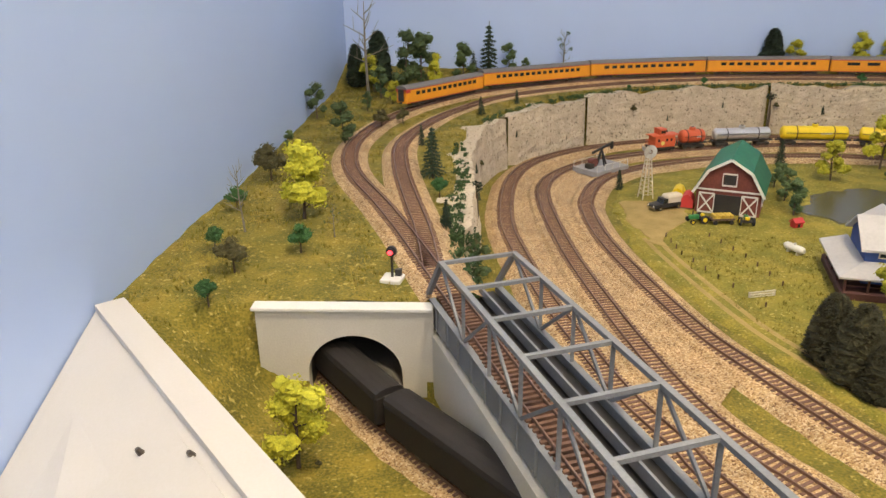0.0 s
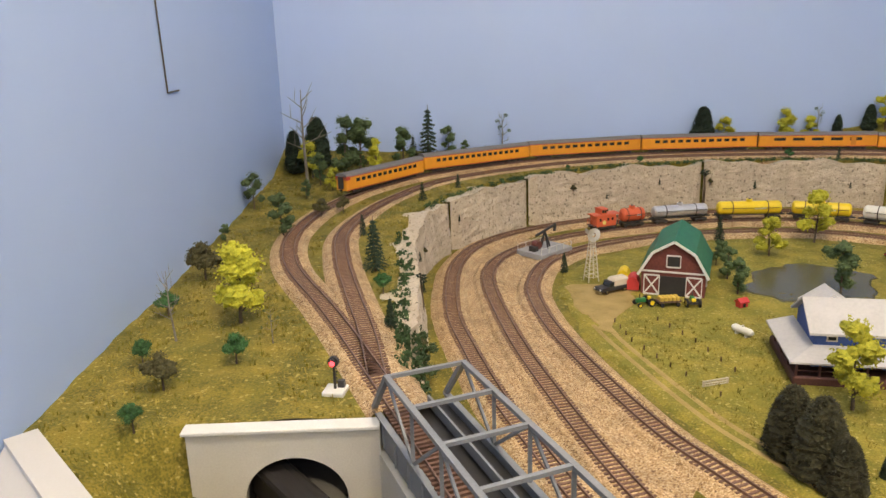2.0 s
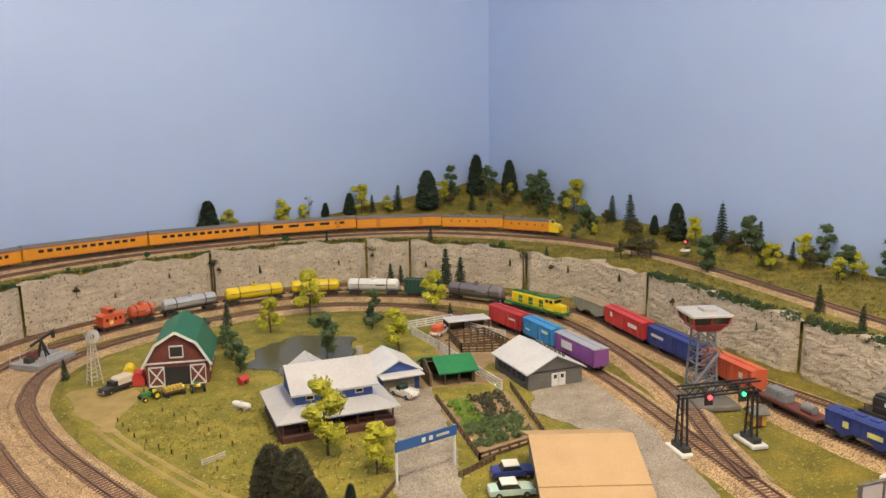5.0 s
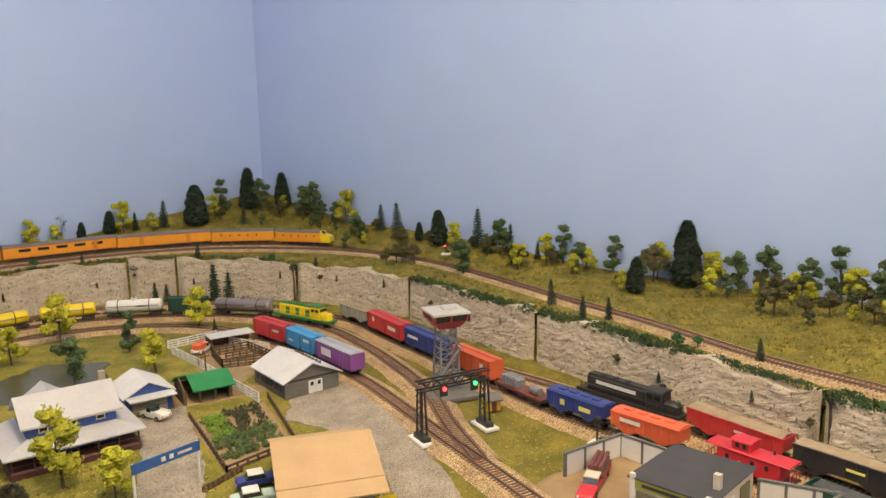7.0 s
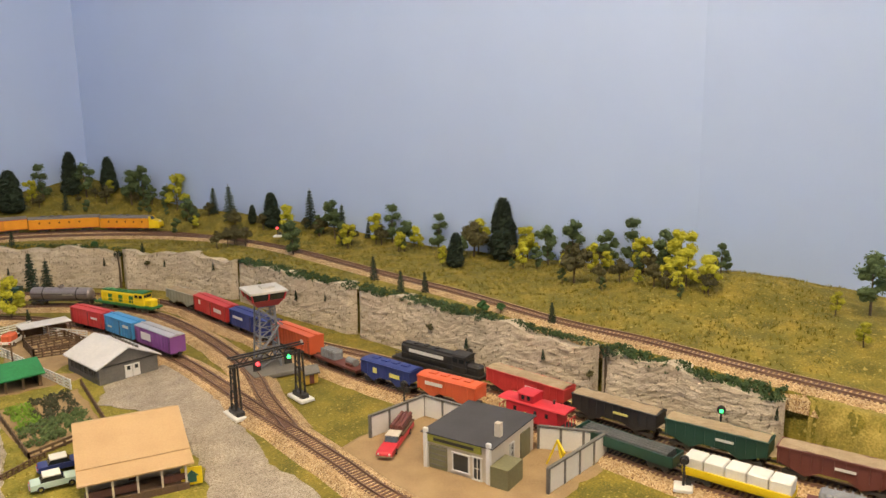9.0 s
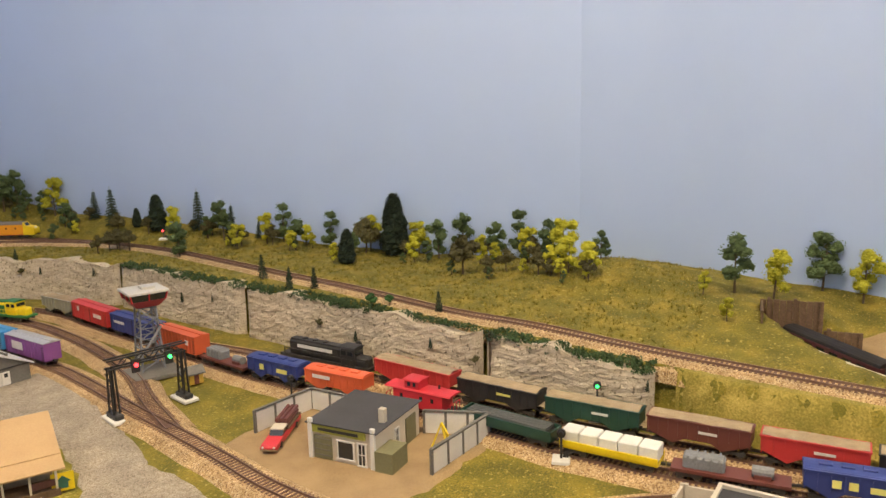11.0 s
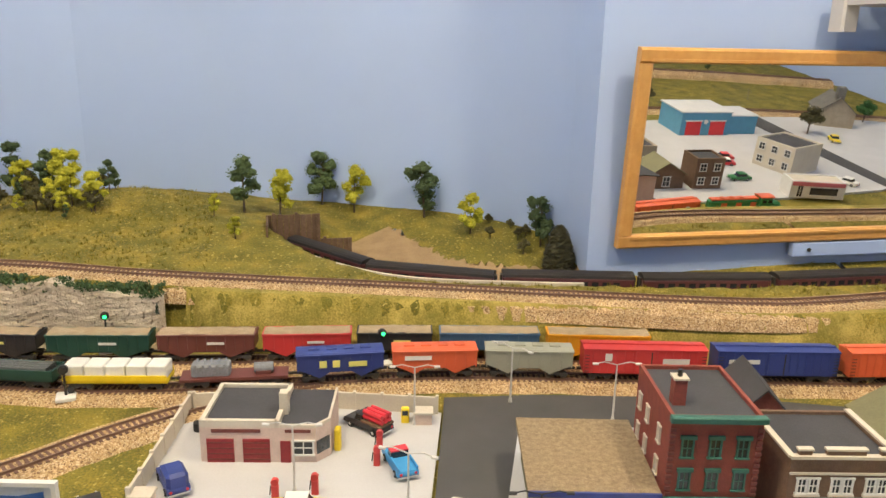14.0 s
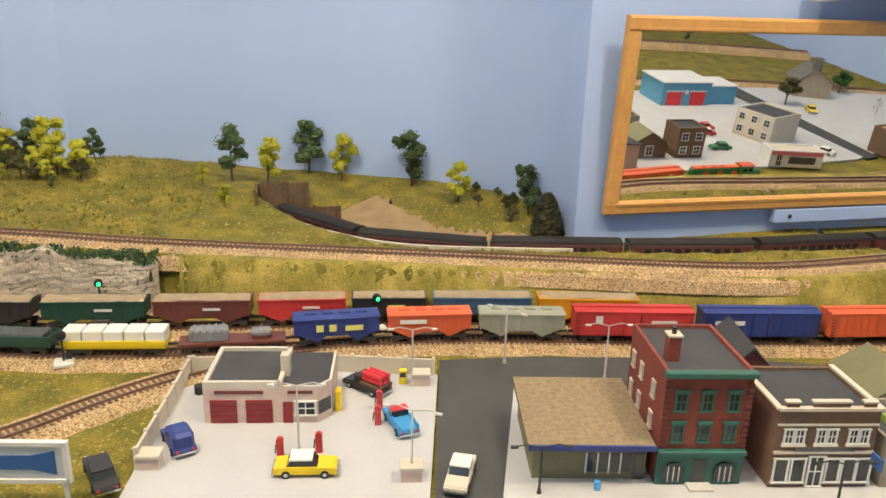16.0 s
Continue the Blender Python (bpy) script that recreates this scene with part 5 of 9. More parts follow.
def flat_roofed(root, w, d, h, wall, roof, parapet=0.06, t=0.04):
    m = Mesh().box(w / 2, d / 2, h / 2, w, d, h)
    part("wall", m, wall, root)
    if parapet:
        for cx, cy, sx, sy in ((w / 2, t / 2, w, t), (w / 2, d - t / 2, w, t), (t / 2, d / 2, t, d - 2 * t), (w - t / 2, d / 2, t, d - 2 * t)):
            part("parapet", Mesh().box(cx, cy, h + parapet / 2, sx, sy, parapet), wall, root)
    part("roof", Mesh().box(w / 2, d / 2, h + 0.006, w - 2 * t if parapet else w + 0.06, d - 2 * t if parapet else d + 0.06, 0.012), roof, root)


# red barn with a green gambrel roof
barn, w = building("barn", (3.14, 9.78), (4.0, 9.42), "dark red barn with white trim and green gambrel roof", "barn")
d, h = 1.3, 0.36
prof = [(0, 0), (w, 0), (w, h), (w * 0.82, 0.64), (w / 2, 0.82), (w * 0.18, 0.64), (0, h)]
part("wall", Mesh().across(prof, 0, d), BARNRED, barn)
edge = [(-0.05, h - 0.06), (w * 0.17, 0.66), (w / 2, 0.845), (w * 0.83, 0.66), (w + 0.05, h - 0.06)]
for a, b in zip(edge, edge[1:]):
    part("roof_panel", Mesh().across([(a[0], a[1]), (b[0], b[1]), (b[0], b[1] + 0.03), (a[0], a[1] + 0.03)], -0.06, d + 0.05), GREENROOF, barn)
    part("fascia", Mesh().beam((a[0], -0.065, a[1] + 0.012), (b[0], -0.065, b[1] + 0.012), 0.012, 0.04), WHITEPAINT, barn)
# black panel on the solid wall, painted shade for an open doorway
part("doorway", Mesh().box(w / 2, -0.004, 0.15, w * 0.42, 0.01, 0.30), BLACK, barn, "black panel painting the dark inside of the doorway")
for u in (w * 0.17, w * 0.83):
    dr = part("barn_door", Mesh().box(u, -0.014, 0.15, w * 0.24, 0.02, 0.30), BARNRED, barn)
    x0, x1 = u - w * 0.12, u + w * 0.12
    for p, q in (((x0, 0.0), (x1, 0.0)), ((x0, 0.3), (x1, 0.3)), ((x0, 0.0), (x0, 0.3)), ((x1, 0.0), (x1, 0.3)), ((x0, 0.0), (x1, 0.3)), ((x0, 0.3), (x1, 0.0))):
        part("brace", Mesh().beam((p[0], -0.03, p[1] + 0.012), (q[0], -0.03, q[1] + 0.012), 0.012, 0.022), WHITEPAINT, dr)
# the loft opening's inner shade is a black panel too
lo = part("loft_door", Mesh().box(w / 2, -0.006, 0.54, 0.17, 0.012, 0.17), BLACK, barn, "black panel painting the dark loft opening")
for a, b in (((-0.1, 0.45), (0.1, 0.45)), ((-0.1, 0.63), (0.1, 0.63)), ((-0.1, 0.45), (-0.1, 0.63)), ((0.1, 0.45), (0.1, 0.63))):
    part("trim", Mesh().beam((w / 2 + a[0], -0.016, a[1]), (w / 2 + b[0], -0.016, b[1]), 0.012, 0.022), WHITEPAINT, lo)
part("trim", Mesh().box(w / 2, -0.012, 0.37, w, 0.014, 0.025), WHITEPAINT, barn)
for k in range(4):
    opening(barn, "right", 0.2 + k * 0.28, 0.15, 0.09, 0.1, w, d)

# blue farmhouse with a wrap-round porch
house, w = building("farmhouse", (3.95, 6.52), (5.44, 6.18), "blue two-storey farmhouse with white roof and wrap-round porch", "house")
d = 1.25
part("porch_floor", Mesh().box(w / 2, d / 2, 0.05, w, d, 0.1, bev=0.02), PORCH, house, "dark red porch floor")
bx, by, bw, bd, bh = 0.26, 0.30, w - 0.48, 0.78, 0.56
blk = Mesh().along([(by, 0.1), (by + bd, 0.1), (by + bd, bh), (by + bd / 2, bh + 0.22), (by, bh)], bx, bx + bw)
part("wall", blk, HOUSEBLUE, house)
for s in (0, 1):
    a, b = (by - 0.07, bh - 0.05), (by + bd / 2, bh + 0.23)
    if s:
        a = (by + bd + 0.07, bh - 0.05)
    pts = [(a[0], a[1]), (b[0], b[1]), (b[0], b[1] + 0.028), (a[0], a[1] + 0.028)]
    part("roof", Mesh().along(pts if not s else pts[::-1], bx - 0.07, bx + bw + 0.07), HOUSEROOF, house)
pr = Mesh()
z0, z1 = 0.275, 0.355
o = [(-0.06, -0.06), (w + 0.06, -0.06), (w + 0.06, d), (-0.06, d)]
i_ = [(bx, by), (bx + bw, by), (bx + bw, d), (bx, d)]
pr.v = [(x, y, z0) for x, y in o] + [(x, y, z1) for x, y in i_] + [(x, y, z0 + 0.02) for x, y in o] + [(x, y, z1 + 0.02) for x, y in i_]
pr.f = [(8, 9, 13, 12), (9, 10, 14, 13), (11, 8, 12, 15), (1, 0, 4, 5), (2, 1, 5, 6), (0, 3, 7, 4), (0, 1, 9, 8), (1, 2, 10, 9), (3, 0, 8, 11)]
part("porch_roof", pr, HOUSEROOF, house)
for x in [0.03 + i * (w - 0.06) / 6 for i in range(7)]:
    part("porch_post", Mesh().box(x, 0.02, 0.185, 0.022, 0.022, 0.19), PORCH, house)
for y in (0.35, 0.7, 1.05):
    part("porch_post", Mesh().box(0.02, y, 0.185, 0.022, 0.022, 0.19), PORCH, house)
part("porch_rail", Mesh().box(w * 0.25, 0.02, 0.17, w * 0.46, 0.012, 0.012), PORCH, house)
part("porch_rail", Mesh().box(w * 0.8, 0.02, 0.17, w * 0.36, 0.012, 0.012), PORCH, house)
for x in (0.18, 0.5, 0.82):
    for z, hh in ((0.43, 0.11), (0.14, 0.13)):
        g = part("window", Mesh().box(bx + x * bw, by - 0.002, z + hh / 2, 0.10, 0.008, hh), GLASS, house)
        fr = Mesh()
        for q in (-1, 1):
            fr.box(bx + x * bw + q * 0.05, by - 0.008, z + hh / 2, 0.012, 0.016, hh)
            fr.box(bx + x * bw, by - 0.008, z + hh / 2 + q * hh / 2, 0.12, 0.016, 0.012)
        fr.box(bx + x * bw, by - 0.008, z + hh / 2, 0.1, 0.01, 0.008)
        part("frame", fr, CREAM, g)
part("chimney", Mesh().box(bx + bw * 0.97, by + bd * 0.6, bh + 0.26, 0.08, 0.08, 0.2), TANWALL, house, "weathered stone chimney")
part("door", Mesh().box(bx + bw * 0.66, by - 0.006, 0.2, 0.1, 0.014, 0.2), PORCH, house)
part("back_wing", Mesh().across([(bx + 0.15, 0.1), (bx + 0.65, 0.1), (bx + 0.65, 0.5), (bx + 0.4, 0.68), (bx + 0.15, 0.5)], by + bd, by + bd + 0.4), HOUSEBLUE, house)
part("back_wing_roof", Mesh().across([(bx + 0.1, 0.48), (bx + 0.4, 0.695), (bx + 0.7, 0.48), (bx + 0.7, 0.51), (bx + 0.4, 0.725), (bx + 0.1, 0.51)], by + bd, by + bd + 0.45), HOUSEROOF, house)

garage, w = building("garage", (5.85, 7.35), (6.5, 7.2), "small garage with tan door, blue gable and white roof", "garage")
gable(garage, w, 0.75, 0.30, 0.17, HOUSEBLUE, WHITEROOF, along_x=False)
part("door", Mesh().box(w / 2, -0.006, 0.13, w * 0.75, 0.014, 0.24), TANWALL, garage)
for j in range(3):
    part("door_rail", Mesh().box(w / 2, -0.015, 0.07 + j * 0.07, w * 0.72, 0.006, 0.008), CREAM, garage)
part("awning", Mesh().box(w / 2, -0.12, 0.29, w, 0.25, 0.02), WHITEROOF, garage)

shed, w = building("machine_shed", (6.62, 7.08), (7.30, 6.86), "open-fronted wooden machine shed with bright green roof", "shed")
d = 0.56
for x in (0.02, w * 0.33, w * 0.66, w - 0.02):
    part("post", Mesh().box(x, 0.02, 0.115, 0.03, 0.03, 0.23), WOOD, shed)
part("back_wall", Mesh().box(w / 2, d, 0.112, w, 0.02, 0.225), WOOD, shed)
for x in (0, w):
    part("side_wall", Mesh().box(x, d / 2, 0.112, 0.02, d, 0.225), WOOD, shed)
for a, b in (((-0.08, 0.215), (d * 0.55, 0.37)), ((d * 0.55, 0.37), (d + 0.06, 0.215))):
    part("roof", Mesh().along([a, b, (b[0], b[1] + 0.022), (a[0], a[1] + 0.022)], 0.12 if a[0] < 0 else -0.05, w + 0.05), BRIGHTGREEN, shed)
part("gable_end", Mesh().along([(0, 0.225), (d, 0.225), (d * 0.55, 0.36)], 0, 0.02), WOOD, shed)
part("gable_end", Mesh().along([(0, 0.225), (d, 0.225), (d * 0.55, 0.36)], w - 0.02, w), WOOD, shed)

byre, w = building("long_barn", (7.71, 6.07), (8.62, 5.86), "grey boarded barn with a white roof and white double door", "barn")
gable(byre, w, 1.12, 0.27, 0.22, GREYWALL, WHITEROOF, along_x=False)
for x in (-0.062, 0.062):
    dd = part("door", Mesh().box(w * 0.55 + x, -0.008, 0.12, 0.115, 0.016, 0.2), WHITEPAINT, byre, "white door leaf")
    part("door_window", Mesh().box(w * 0.55 + x, -0.018, 0.17, 0.05, 0.006, 0.06), GLASS, dd)
part("trim", Mesh().box(w / 2, -0.008, 0.27, w, 0.012, 0.016), BLACK, byre)
for k in range(6):
    opening(byre, "left", 0.12 + k * 0.165, 0.10, 0.075, 0.11, w, 1.05, frame=GREYWALL)
# roof shingle strip and stub vents on the far slope
for k in range(8):
    part("roof_vent", Mesh().box(w * 0.72 + 0.0, 0.12 + k * 0.115, 0.42, 0.03, 0.05, 0.08), GREYWALL, byre)

# tan-roofed cottage with a front porch
cot, w = building("cottage", (5.36, 3.20), (6.22, 2.62), "weathered cottage with tan roof and long front porch", "house")
d = 1.35
part("wall", Mesh().along([(0.1, 0), (d, 0), (d, 0.36), (d * 0.55, 0.56), (0.1, 0.36)], 0.03, w - 0.03), TANWALL, cot)
for a, b in (((-0.02, 0.35), (d * 0.55, 0.575)), ((d * 0.55, 0.575), (d + 0.08, 0.33))):
    part("roof", Mesh().along([a, b, (b[0], b[1] + 0.022), (a[0], a[1] + 0.022)], -0.06, w + 0.06), TANROOF, cot)
part("porch_roof", Mesh().along([(-0.28, 0.29), (0.0, 0.345), (0.0, 0.362), (-0.28, 0.307)], -0.06, w + 0.06), TANROOF, cot)
part("porch_floor", Mesh().box(w / 2, -0.1, 0.04, w, 0.3, 0.08), WOOD, cot)
for k in range(5):
    part("porch_post", Mesh().box(0.03 + k * (w - 0.06) / 4, -0.24, 0.185, 0.022, 0.022, 0.21), CREAM, cot)
for k in range(4):
    if k != 2:
        part("porch_rail", Mesh().box(0.03 + (k + 0.5) * (w - 0.06) / 4, -0.24, 0.155, (w - 0.06) / 4, 0.012, 0.075), PORCH, cot)
for u in (0.2, 0.75):
    g = part("window", Mesh().box(w * u, 0.096, 0.22, 0.14, 0.008, 0.12), GLASS, cot)
    part("frame", Mesh().box(w * u, 0.09, 0.285, 0.17, 0.014, 0.016).box(w * u, 0.09, 0.155, 0.17, 0.014, 0.016).box(w * u, 0.09, 0.22, 0.01, 0.012, 0.12), WHITEPAINT, g)
part("door", Mesh().box(w * 0.48, 0.094, 0.19, 0.10, 0.012, 0.21), PORCH, cot)

# corner shop with a dark flat roof
shop, w = building("repair_shop", (7.72, 0.40), (7.66, -0.48), "cream repair shop with dark flat roof and olive doors", "shop")
d, h = 1.02, 0.42
flat_roofed(shop, w, d, h, CREAM, DARKROOF, parapet=0)
part("fascia_sign", Mesh().box(w * 0.46, -0.012, h - 0.05, w * 0.8, 0.02, 0.09), paint("sign_olive_yellow", (0.32, 0.33, 0.06)), shop, "olive-yellow sign board with plain bars")
part("lettering", Mesh().box(w * 0.46, -0.024, h - 0.05, w * 0.6, 0.004, 0.035), BLACK, shop)
for x in (0.03, w - 0.03):
    part("corner_pier", Mesh().box(x, -0.01, (h + 0.06) / 2, 0.06, 0.04, h + 0.06, bev=0.008), WHITEPAINT, shop)
part("garage_door", Mesh().box(w * 0.22, -0.008, 0.15, w * 0.27, 0.014, 0.27), OLIVE, shop)
for j in range(4):
    part("door_rail", Mesh().box(w * 0.22, -0.017, 0.06 + j * 0.065, w * 0.26, 0.006, 0.008), GREYWALL, shop)
opening(shop, "front", w * 0.56, 0.06, w * 0.24, 0.2, w, d, bars_n=0)
opening(shop, "front", w * 0.80, 0.02, 0.1, 0.25, w, d, name="door", bars_n=1)
opening(shop, "right", d * 0.45, 0.12, 0.08, 0.18, w, d)
part("side_door", Mesh().box(w + 0.006, d * 0.78, 0.17, 0.014, 0.24, 0.32), OLIVE, shop)
part("side_bin", Mesh().box(w + 0.12, 0.12, 0.12, 0.22, 0.34, 0.24), OLIVE, shop)
part("chimney", Mesh().box(w - 0.08, d * 0.3, h + 0.08, 0.07, 0.07, 0.18), CREAM, shop)


def panel_fence(pts, label):
    root = thing("board_fence", 0, 0, 0, 0, label, "fence", "shop fences")
    for (x0, y0), (x1, y1) in zip(pts, pts[1:]):
        L = math.hypot(x1 - x0, y1 - y0)
        n = max(1, round(L / 0.3))
        a = math.degrees(math.atan2(y1 - y0, x1 - x0))
        for i in range(n):
            t = (i + 0.5) / n
            part("panel", Mesh().box(x0 + (x1 - x0) * t, y0 + (y1 - y0) * t, 0.17, L / n - 0.02, 0.02, 0.26, a), WHITEPAINT, root)
        for i in range(n + 1):
            t = i / n
            part("post", Mesh().box(x0 + (x1 - x0) * t, y0 + (y1 - y0) * t, 0.17, 0.03, 0.035, 0.32, a), GREYWALL, root)
        part("cap_rail", Mesh().box((x0 + x1) / 2, (y0 + y1) / 2, 0.325, L, 0.04, 0.02, a), GREYWALL, root)
    return root


panel_fence([(8.05, 1.38), (8.95, 1.12), (8.86, 0.5)], "white panelled yard fence with grey posts")
panel_fence([(8.72, -0.6), (8.9, -1.38), (7.75, -1.1)], "white panelled yard fence with a grey back")

# filling station
gas, w = building("filling_station", (6.95, -3.86), (6.74, -5.0), "pale tiled filling station with two red garage doors", "filling station")
d, h = 0.78, 0.36
part("wall", Mesh().prism([(0, 0), (w * 0.9, 0), (w, 0.14), (w, d), (0, d)], 0, h), PINKTILE, gas)
for cx, cy, sx, sy, a in ((w * 0.3, 0.02, w * 0.6, 0.04, 0), (0.02, d / 2, 0.04, d - 0.08, 0), (w * 0.3, d - 0.02, w * 0.6, 0.04, 0), (w * 0.6, d / 2, 0.04, d, 0)):
    part("parapet", Mesh().box(cx, cy, h + 0.035, sx, sy, 0.07, a), CREAM, gas)
part("roof", Mesh().box(w * 0.3, d / 2, h + 0.02, w * 0.56, d - 0.08, 0.03), DARKROOF, gas, "dark tar roof")
part("office_roof", Mesh().prism([(w * 0.62, 0.03), (w * 0.89, 0.03), (w * 0.975, 0.15), (w * 0.975, d - 0.03), (w * 0.62, d - 0.03)], h, h + 0.016), DARKROOF, gas, "dark tar roof")
part("office_coping", Mesh().prism([(w * 0.62, 0), (w * 0.9, 0), (w, 0.14), (w, d), (w * 0.98, d), (w * 0.98, 0.15), (w * 0.89, 0.025), (w * 0.62, 0.025)], h, h + 0.03), CREAM, gas)
part("chimney", Mesh().box(w * 0.62, d * 0.35, h + 0.12, 0.08, 0.1, 0.22), CREAM, gas)
for u in (0.155, 0.435):
    gd = part("garage_door", Mesh().box(w * u, -0.004, 0.13, w * 0.21, 0.012, 0.24), DOORRED, gas)
    for j in range(4):
        part("door_rail", Mesh().box(w * u, -0.012, 0.05 + j * 0.055, w * 0.2, 0.006, 0.008), BARNRED, gd)
part("door", Mesh().box(w * 0.66, -0.004, 0.12, 0.09, 0.012, 0.22), DOORRED, gas)
opening(gas, "front", w * 0.80, 0.10, 0.18, 0.13, w, d, bars_n=1)
g = part("corner_window", Mesh().beam((w * 0.905, -0.0, 0.165), (w * 0.99, 0.122, 0.165), 0.012, 0.13), GLASS, gas)
part("lettering", Mesh().box(w * 0.28, -0.006, h - 0.03, w * 0.38, 0.006, 0.032), BARNRED, gas, "plain dark red lettering bar")
part("lettering", Mesh().box(w * 0.76, -0.006, h - 0.03, w * 0.2, 0.006, 0.03), BARNRED, gas, "plain dark red lettering bar")
part("vending_box", Mesh().box(w + 0.05, 0.25, 0.12, 0.06, 0.1, 0.22, bev=0.01), YELLOW, gas, "yellow vending box")

# gravel-roofed store
store, w = building("corner_store", (5.51, -6.53), (5.31, -7.45), "olive corner store with gravel roof and blue fascia", "shop", 0.05)
d, h = 1.0, 0.36
part("wall", Mesh().box(w / 2, d / 2, h / 2, w, d, h), OLIVE, store)
part("roof", Mesh().along([(-0.12, h), (d + 0.03, h), (d + 0.03, h + 0.05), (-0.12, h + 0.03)], -0.06, w + 0.03), GRAVELROOF, store, "tan gravelled roof")
part("fascia", Mesh().box(w / 2 - 0.015, -0.13, h + 0.012, w + 0.09, 0.02, 0.045), NAVY, store, "navy blue fascia")
for k in range(4):
    part("shop_window", Mesh().box(w * 0.52 + k * 0.095, -0.004, 0.16, 0.085, 0.012, 0.17), GLASS, store)
    part("mullion", Mesh().box(w * 0.52 + k * 0.095 - 0.047, -0.008, 0.16, 0.012, 0.016, 0.2), WHITEPAINT, store)
part("door", Mesh().box(w * 0.94, -0.006, 0.13, 0.08, 0.014, 0.24), GLASS, store)
part("sign_strip", Mesh().box(w * 0.68, -0.012, 0.285, w * 0.5, 0.012, 0.05), GREYWALL, store, "grey sign strip")

# three-storey brick building
brick, w = building("brick_building", (5.24, -7.5), (5.10, -8.2), "three-storey red brick building with green shopfront and cornice", "building", 0.05)
d, h = 0.95, 0.98
flat_roofed(brick, w, d, h, BRICK, DARKROOF, parapet=0.045, t=0.03)
part("cornice", Mesh().box(w / 2, -0.02, h + 0.03, w + 0.03, 0.07, 0.05, bev=0.01), GREENTRIM, brick, "green cornice")
part("shop_cornice", Mesh().box(w / 2, -0.02, 0.31, w + 0.02, 0.07, 0.04, bev=0.01), GREENTRIM, brick)
part("shopfront", Mesh().box(w / 2, -0.006, 0.15, w, 0.02, 0.29), GREENTRIM, brick, "dark green shopfront")
for u in (0.2, 0.8):
    arch = Mesh()
    ring = [(math.cos(a) * 0.09, 0.13 + 0.085 * math.sin(a)) for a in [math.pi * i / 10 for i in range(11)]]
    arch.across([(w * u - 0.09, 0.04), (w * u + 0.09, 0.04)] + [(w * u + x, z) for x, z in ring], -0.03, -0.012)
    sw = part("shop_window", arch, GLASS, brick)
    for k in range(3):
        part("mullion", Mesh().box(w * u - 0.045 + k * 0.045, -0.034, 0.11, 0.006, 0.008, 0.14), WHITEPAINT, sw)
part("door", Mesh().box(w / 2, -0.014, 0.13, 0.12, 0.012, 0.22), GLASS, brick)
part("step", Mesh().box(w / 2, -0.07, 0.012, 0.2, 0.12, 0.024), CONCRETE, brick)
for z in (0.40, 0.68):
    for u in (0.2, 0.5, 0.8):
        g = opening(brick, "front", w * u, z, 0.085, 0.15, w, d, frame=GREENTRIM)
        part("lintel", Mesh().box(w * u, -0.014, z + 0.17, 0.125, 0.022, 0.03), GREENTRIM, g)
    for u in (0.25, 0.6, 0.85):
        opening(brick, "left", d * u, z, 0.06, 0.13, w, d, frame=CREAM, pane=CREAM, bars_n=0)
ch = part("chimney", Mesh().box(w * 0.18, d * 0.3, h + 0.12, 0.1, 0.1, 0.22), BRICK, brick, "red brick chimney")
part("chimney_cap", Mesh().box(w * 0.18, d * 0.3, h + 0.235, 0.12, 0.12, 0.016), CREAM, ch)
part("flue", Mesh().rod((w * 0.18, d * 0.3, h + 0.24), (w * 0.18, d * 0.3, h + 0.3), 0.02, n=8), BLACK, ch)
quoin = Mesh().box(0, 0, 0, 0.045, 0.02, 0.028).data("quoin", BARNRED)
for k in range(12):
    for x in (0.02, w - 0.02):
        qo = part("quoin", quoin, None, brick)
        qo.location = (x * D, -0.004 * D, (0.36 + k * 0.05) * D)

# brown brick department store
dept, w = building("department_store", (5.0, -8.4), (4.84, -9.22), "two-storey brown brick store with white shop windows", "shop", 0.05)
d, h = 0.78, 0.68
flat_roofed(dept, w, d, h, DKBRICK, DARKROOF, parapet=0.04, t=0.03)
part("coping", Mesh().box(w / 2, -0.004, h + 0.05, w + 0.03, 0.05, 0.025), CREAM, dept)
for u, s in ((0.5, 0.36), (0.12, 0.12), (0.88, 0.12)):
    part("stepped_parapet", Mesh().box(w * u, 0.012, h + 0.075, w * s, 0.036, 0.05), DKBRICK, dept)
    part("coping", Mesh().box(w * u, 0.012, h + 0.108, w * s + 0.02, 0.05, 0.016), CREAM, dept)
for cx in (0.0, w):
    part("side_coping", Mesh().box(cx, d / 2, h + 0.048, 0.05, d, 0.02), CREAM, dept)
for u in (0.18, 0.5, 0.82):
    for v in (-0.045, 0.045):
        opening(dept, "front", w * u + v, 0.42, 0.07, 0.12, w, d)
    part("window_sill", Mesh().box(w * u, -0.014, 0.40, 0.2, 0.022, 0.016), CREAM, dept)
part("belt_course", Mesh().box(w / 2, -0.006, 0.585, w, 0.014, 0.018), CREAM, dept)
part("belt_course", Mesh().box(w / 2, -0.008, 0.335, w, 0.02, 0.022), CREAM, dept)
part("sign_board", Mesh().box(w * 0.5, -0.012, 0.365, w * 0.6, 0.014, 0.035), GREYWALL, dept)
for u in (0.1, 0.27, 0.62, 0.78, 0.93):
    opening(dept, "front", w * u, 0.06, 0.115, 0.21, w, d, bars_n=0)
opening(dept, "front", w * 0.45, 0.02, 0.12, 0.27, w, d, name="door")
part("hanging_sign", Mesh().box(w - 0.02, -0.1, 0.3, 0.016, 0.14, 0.11), SIGNBLUE, dept, "small blue hanging sign")

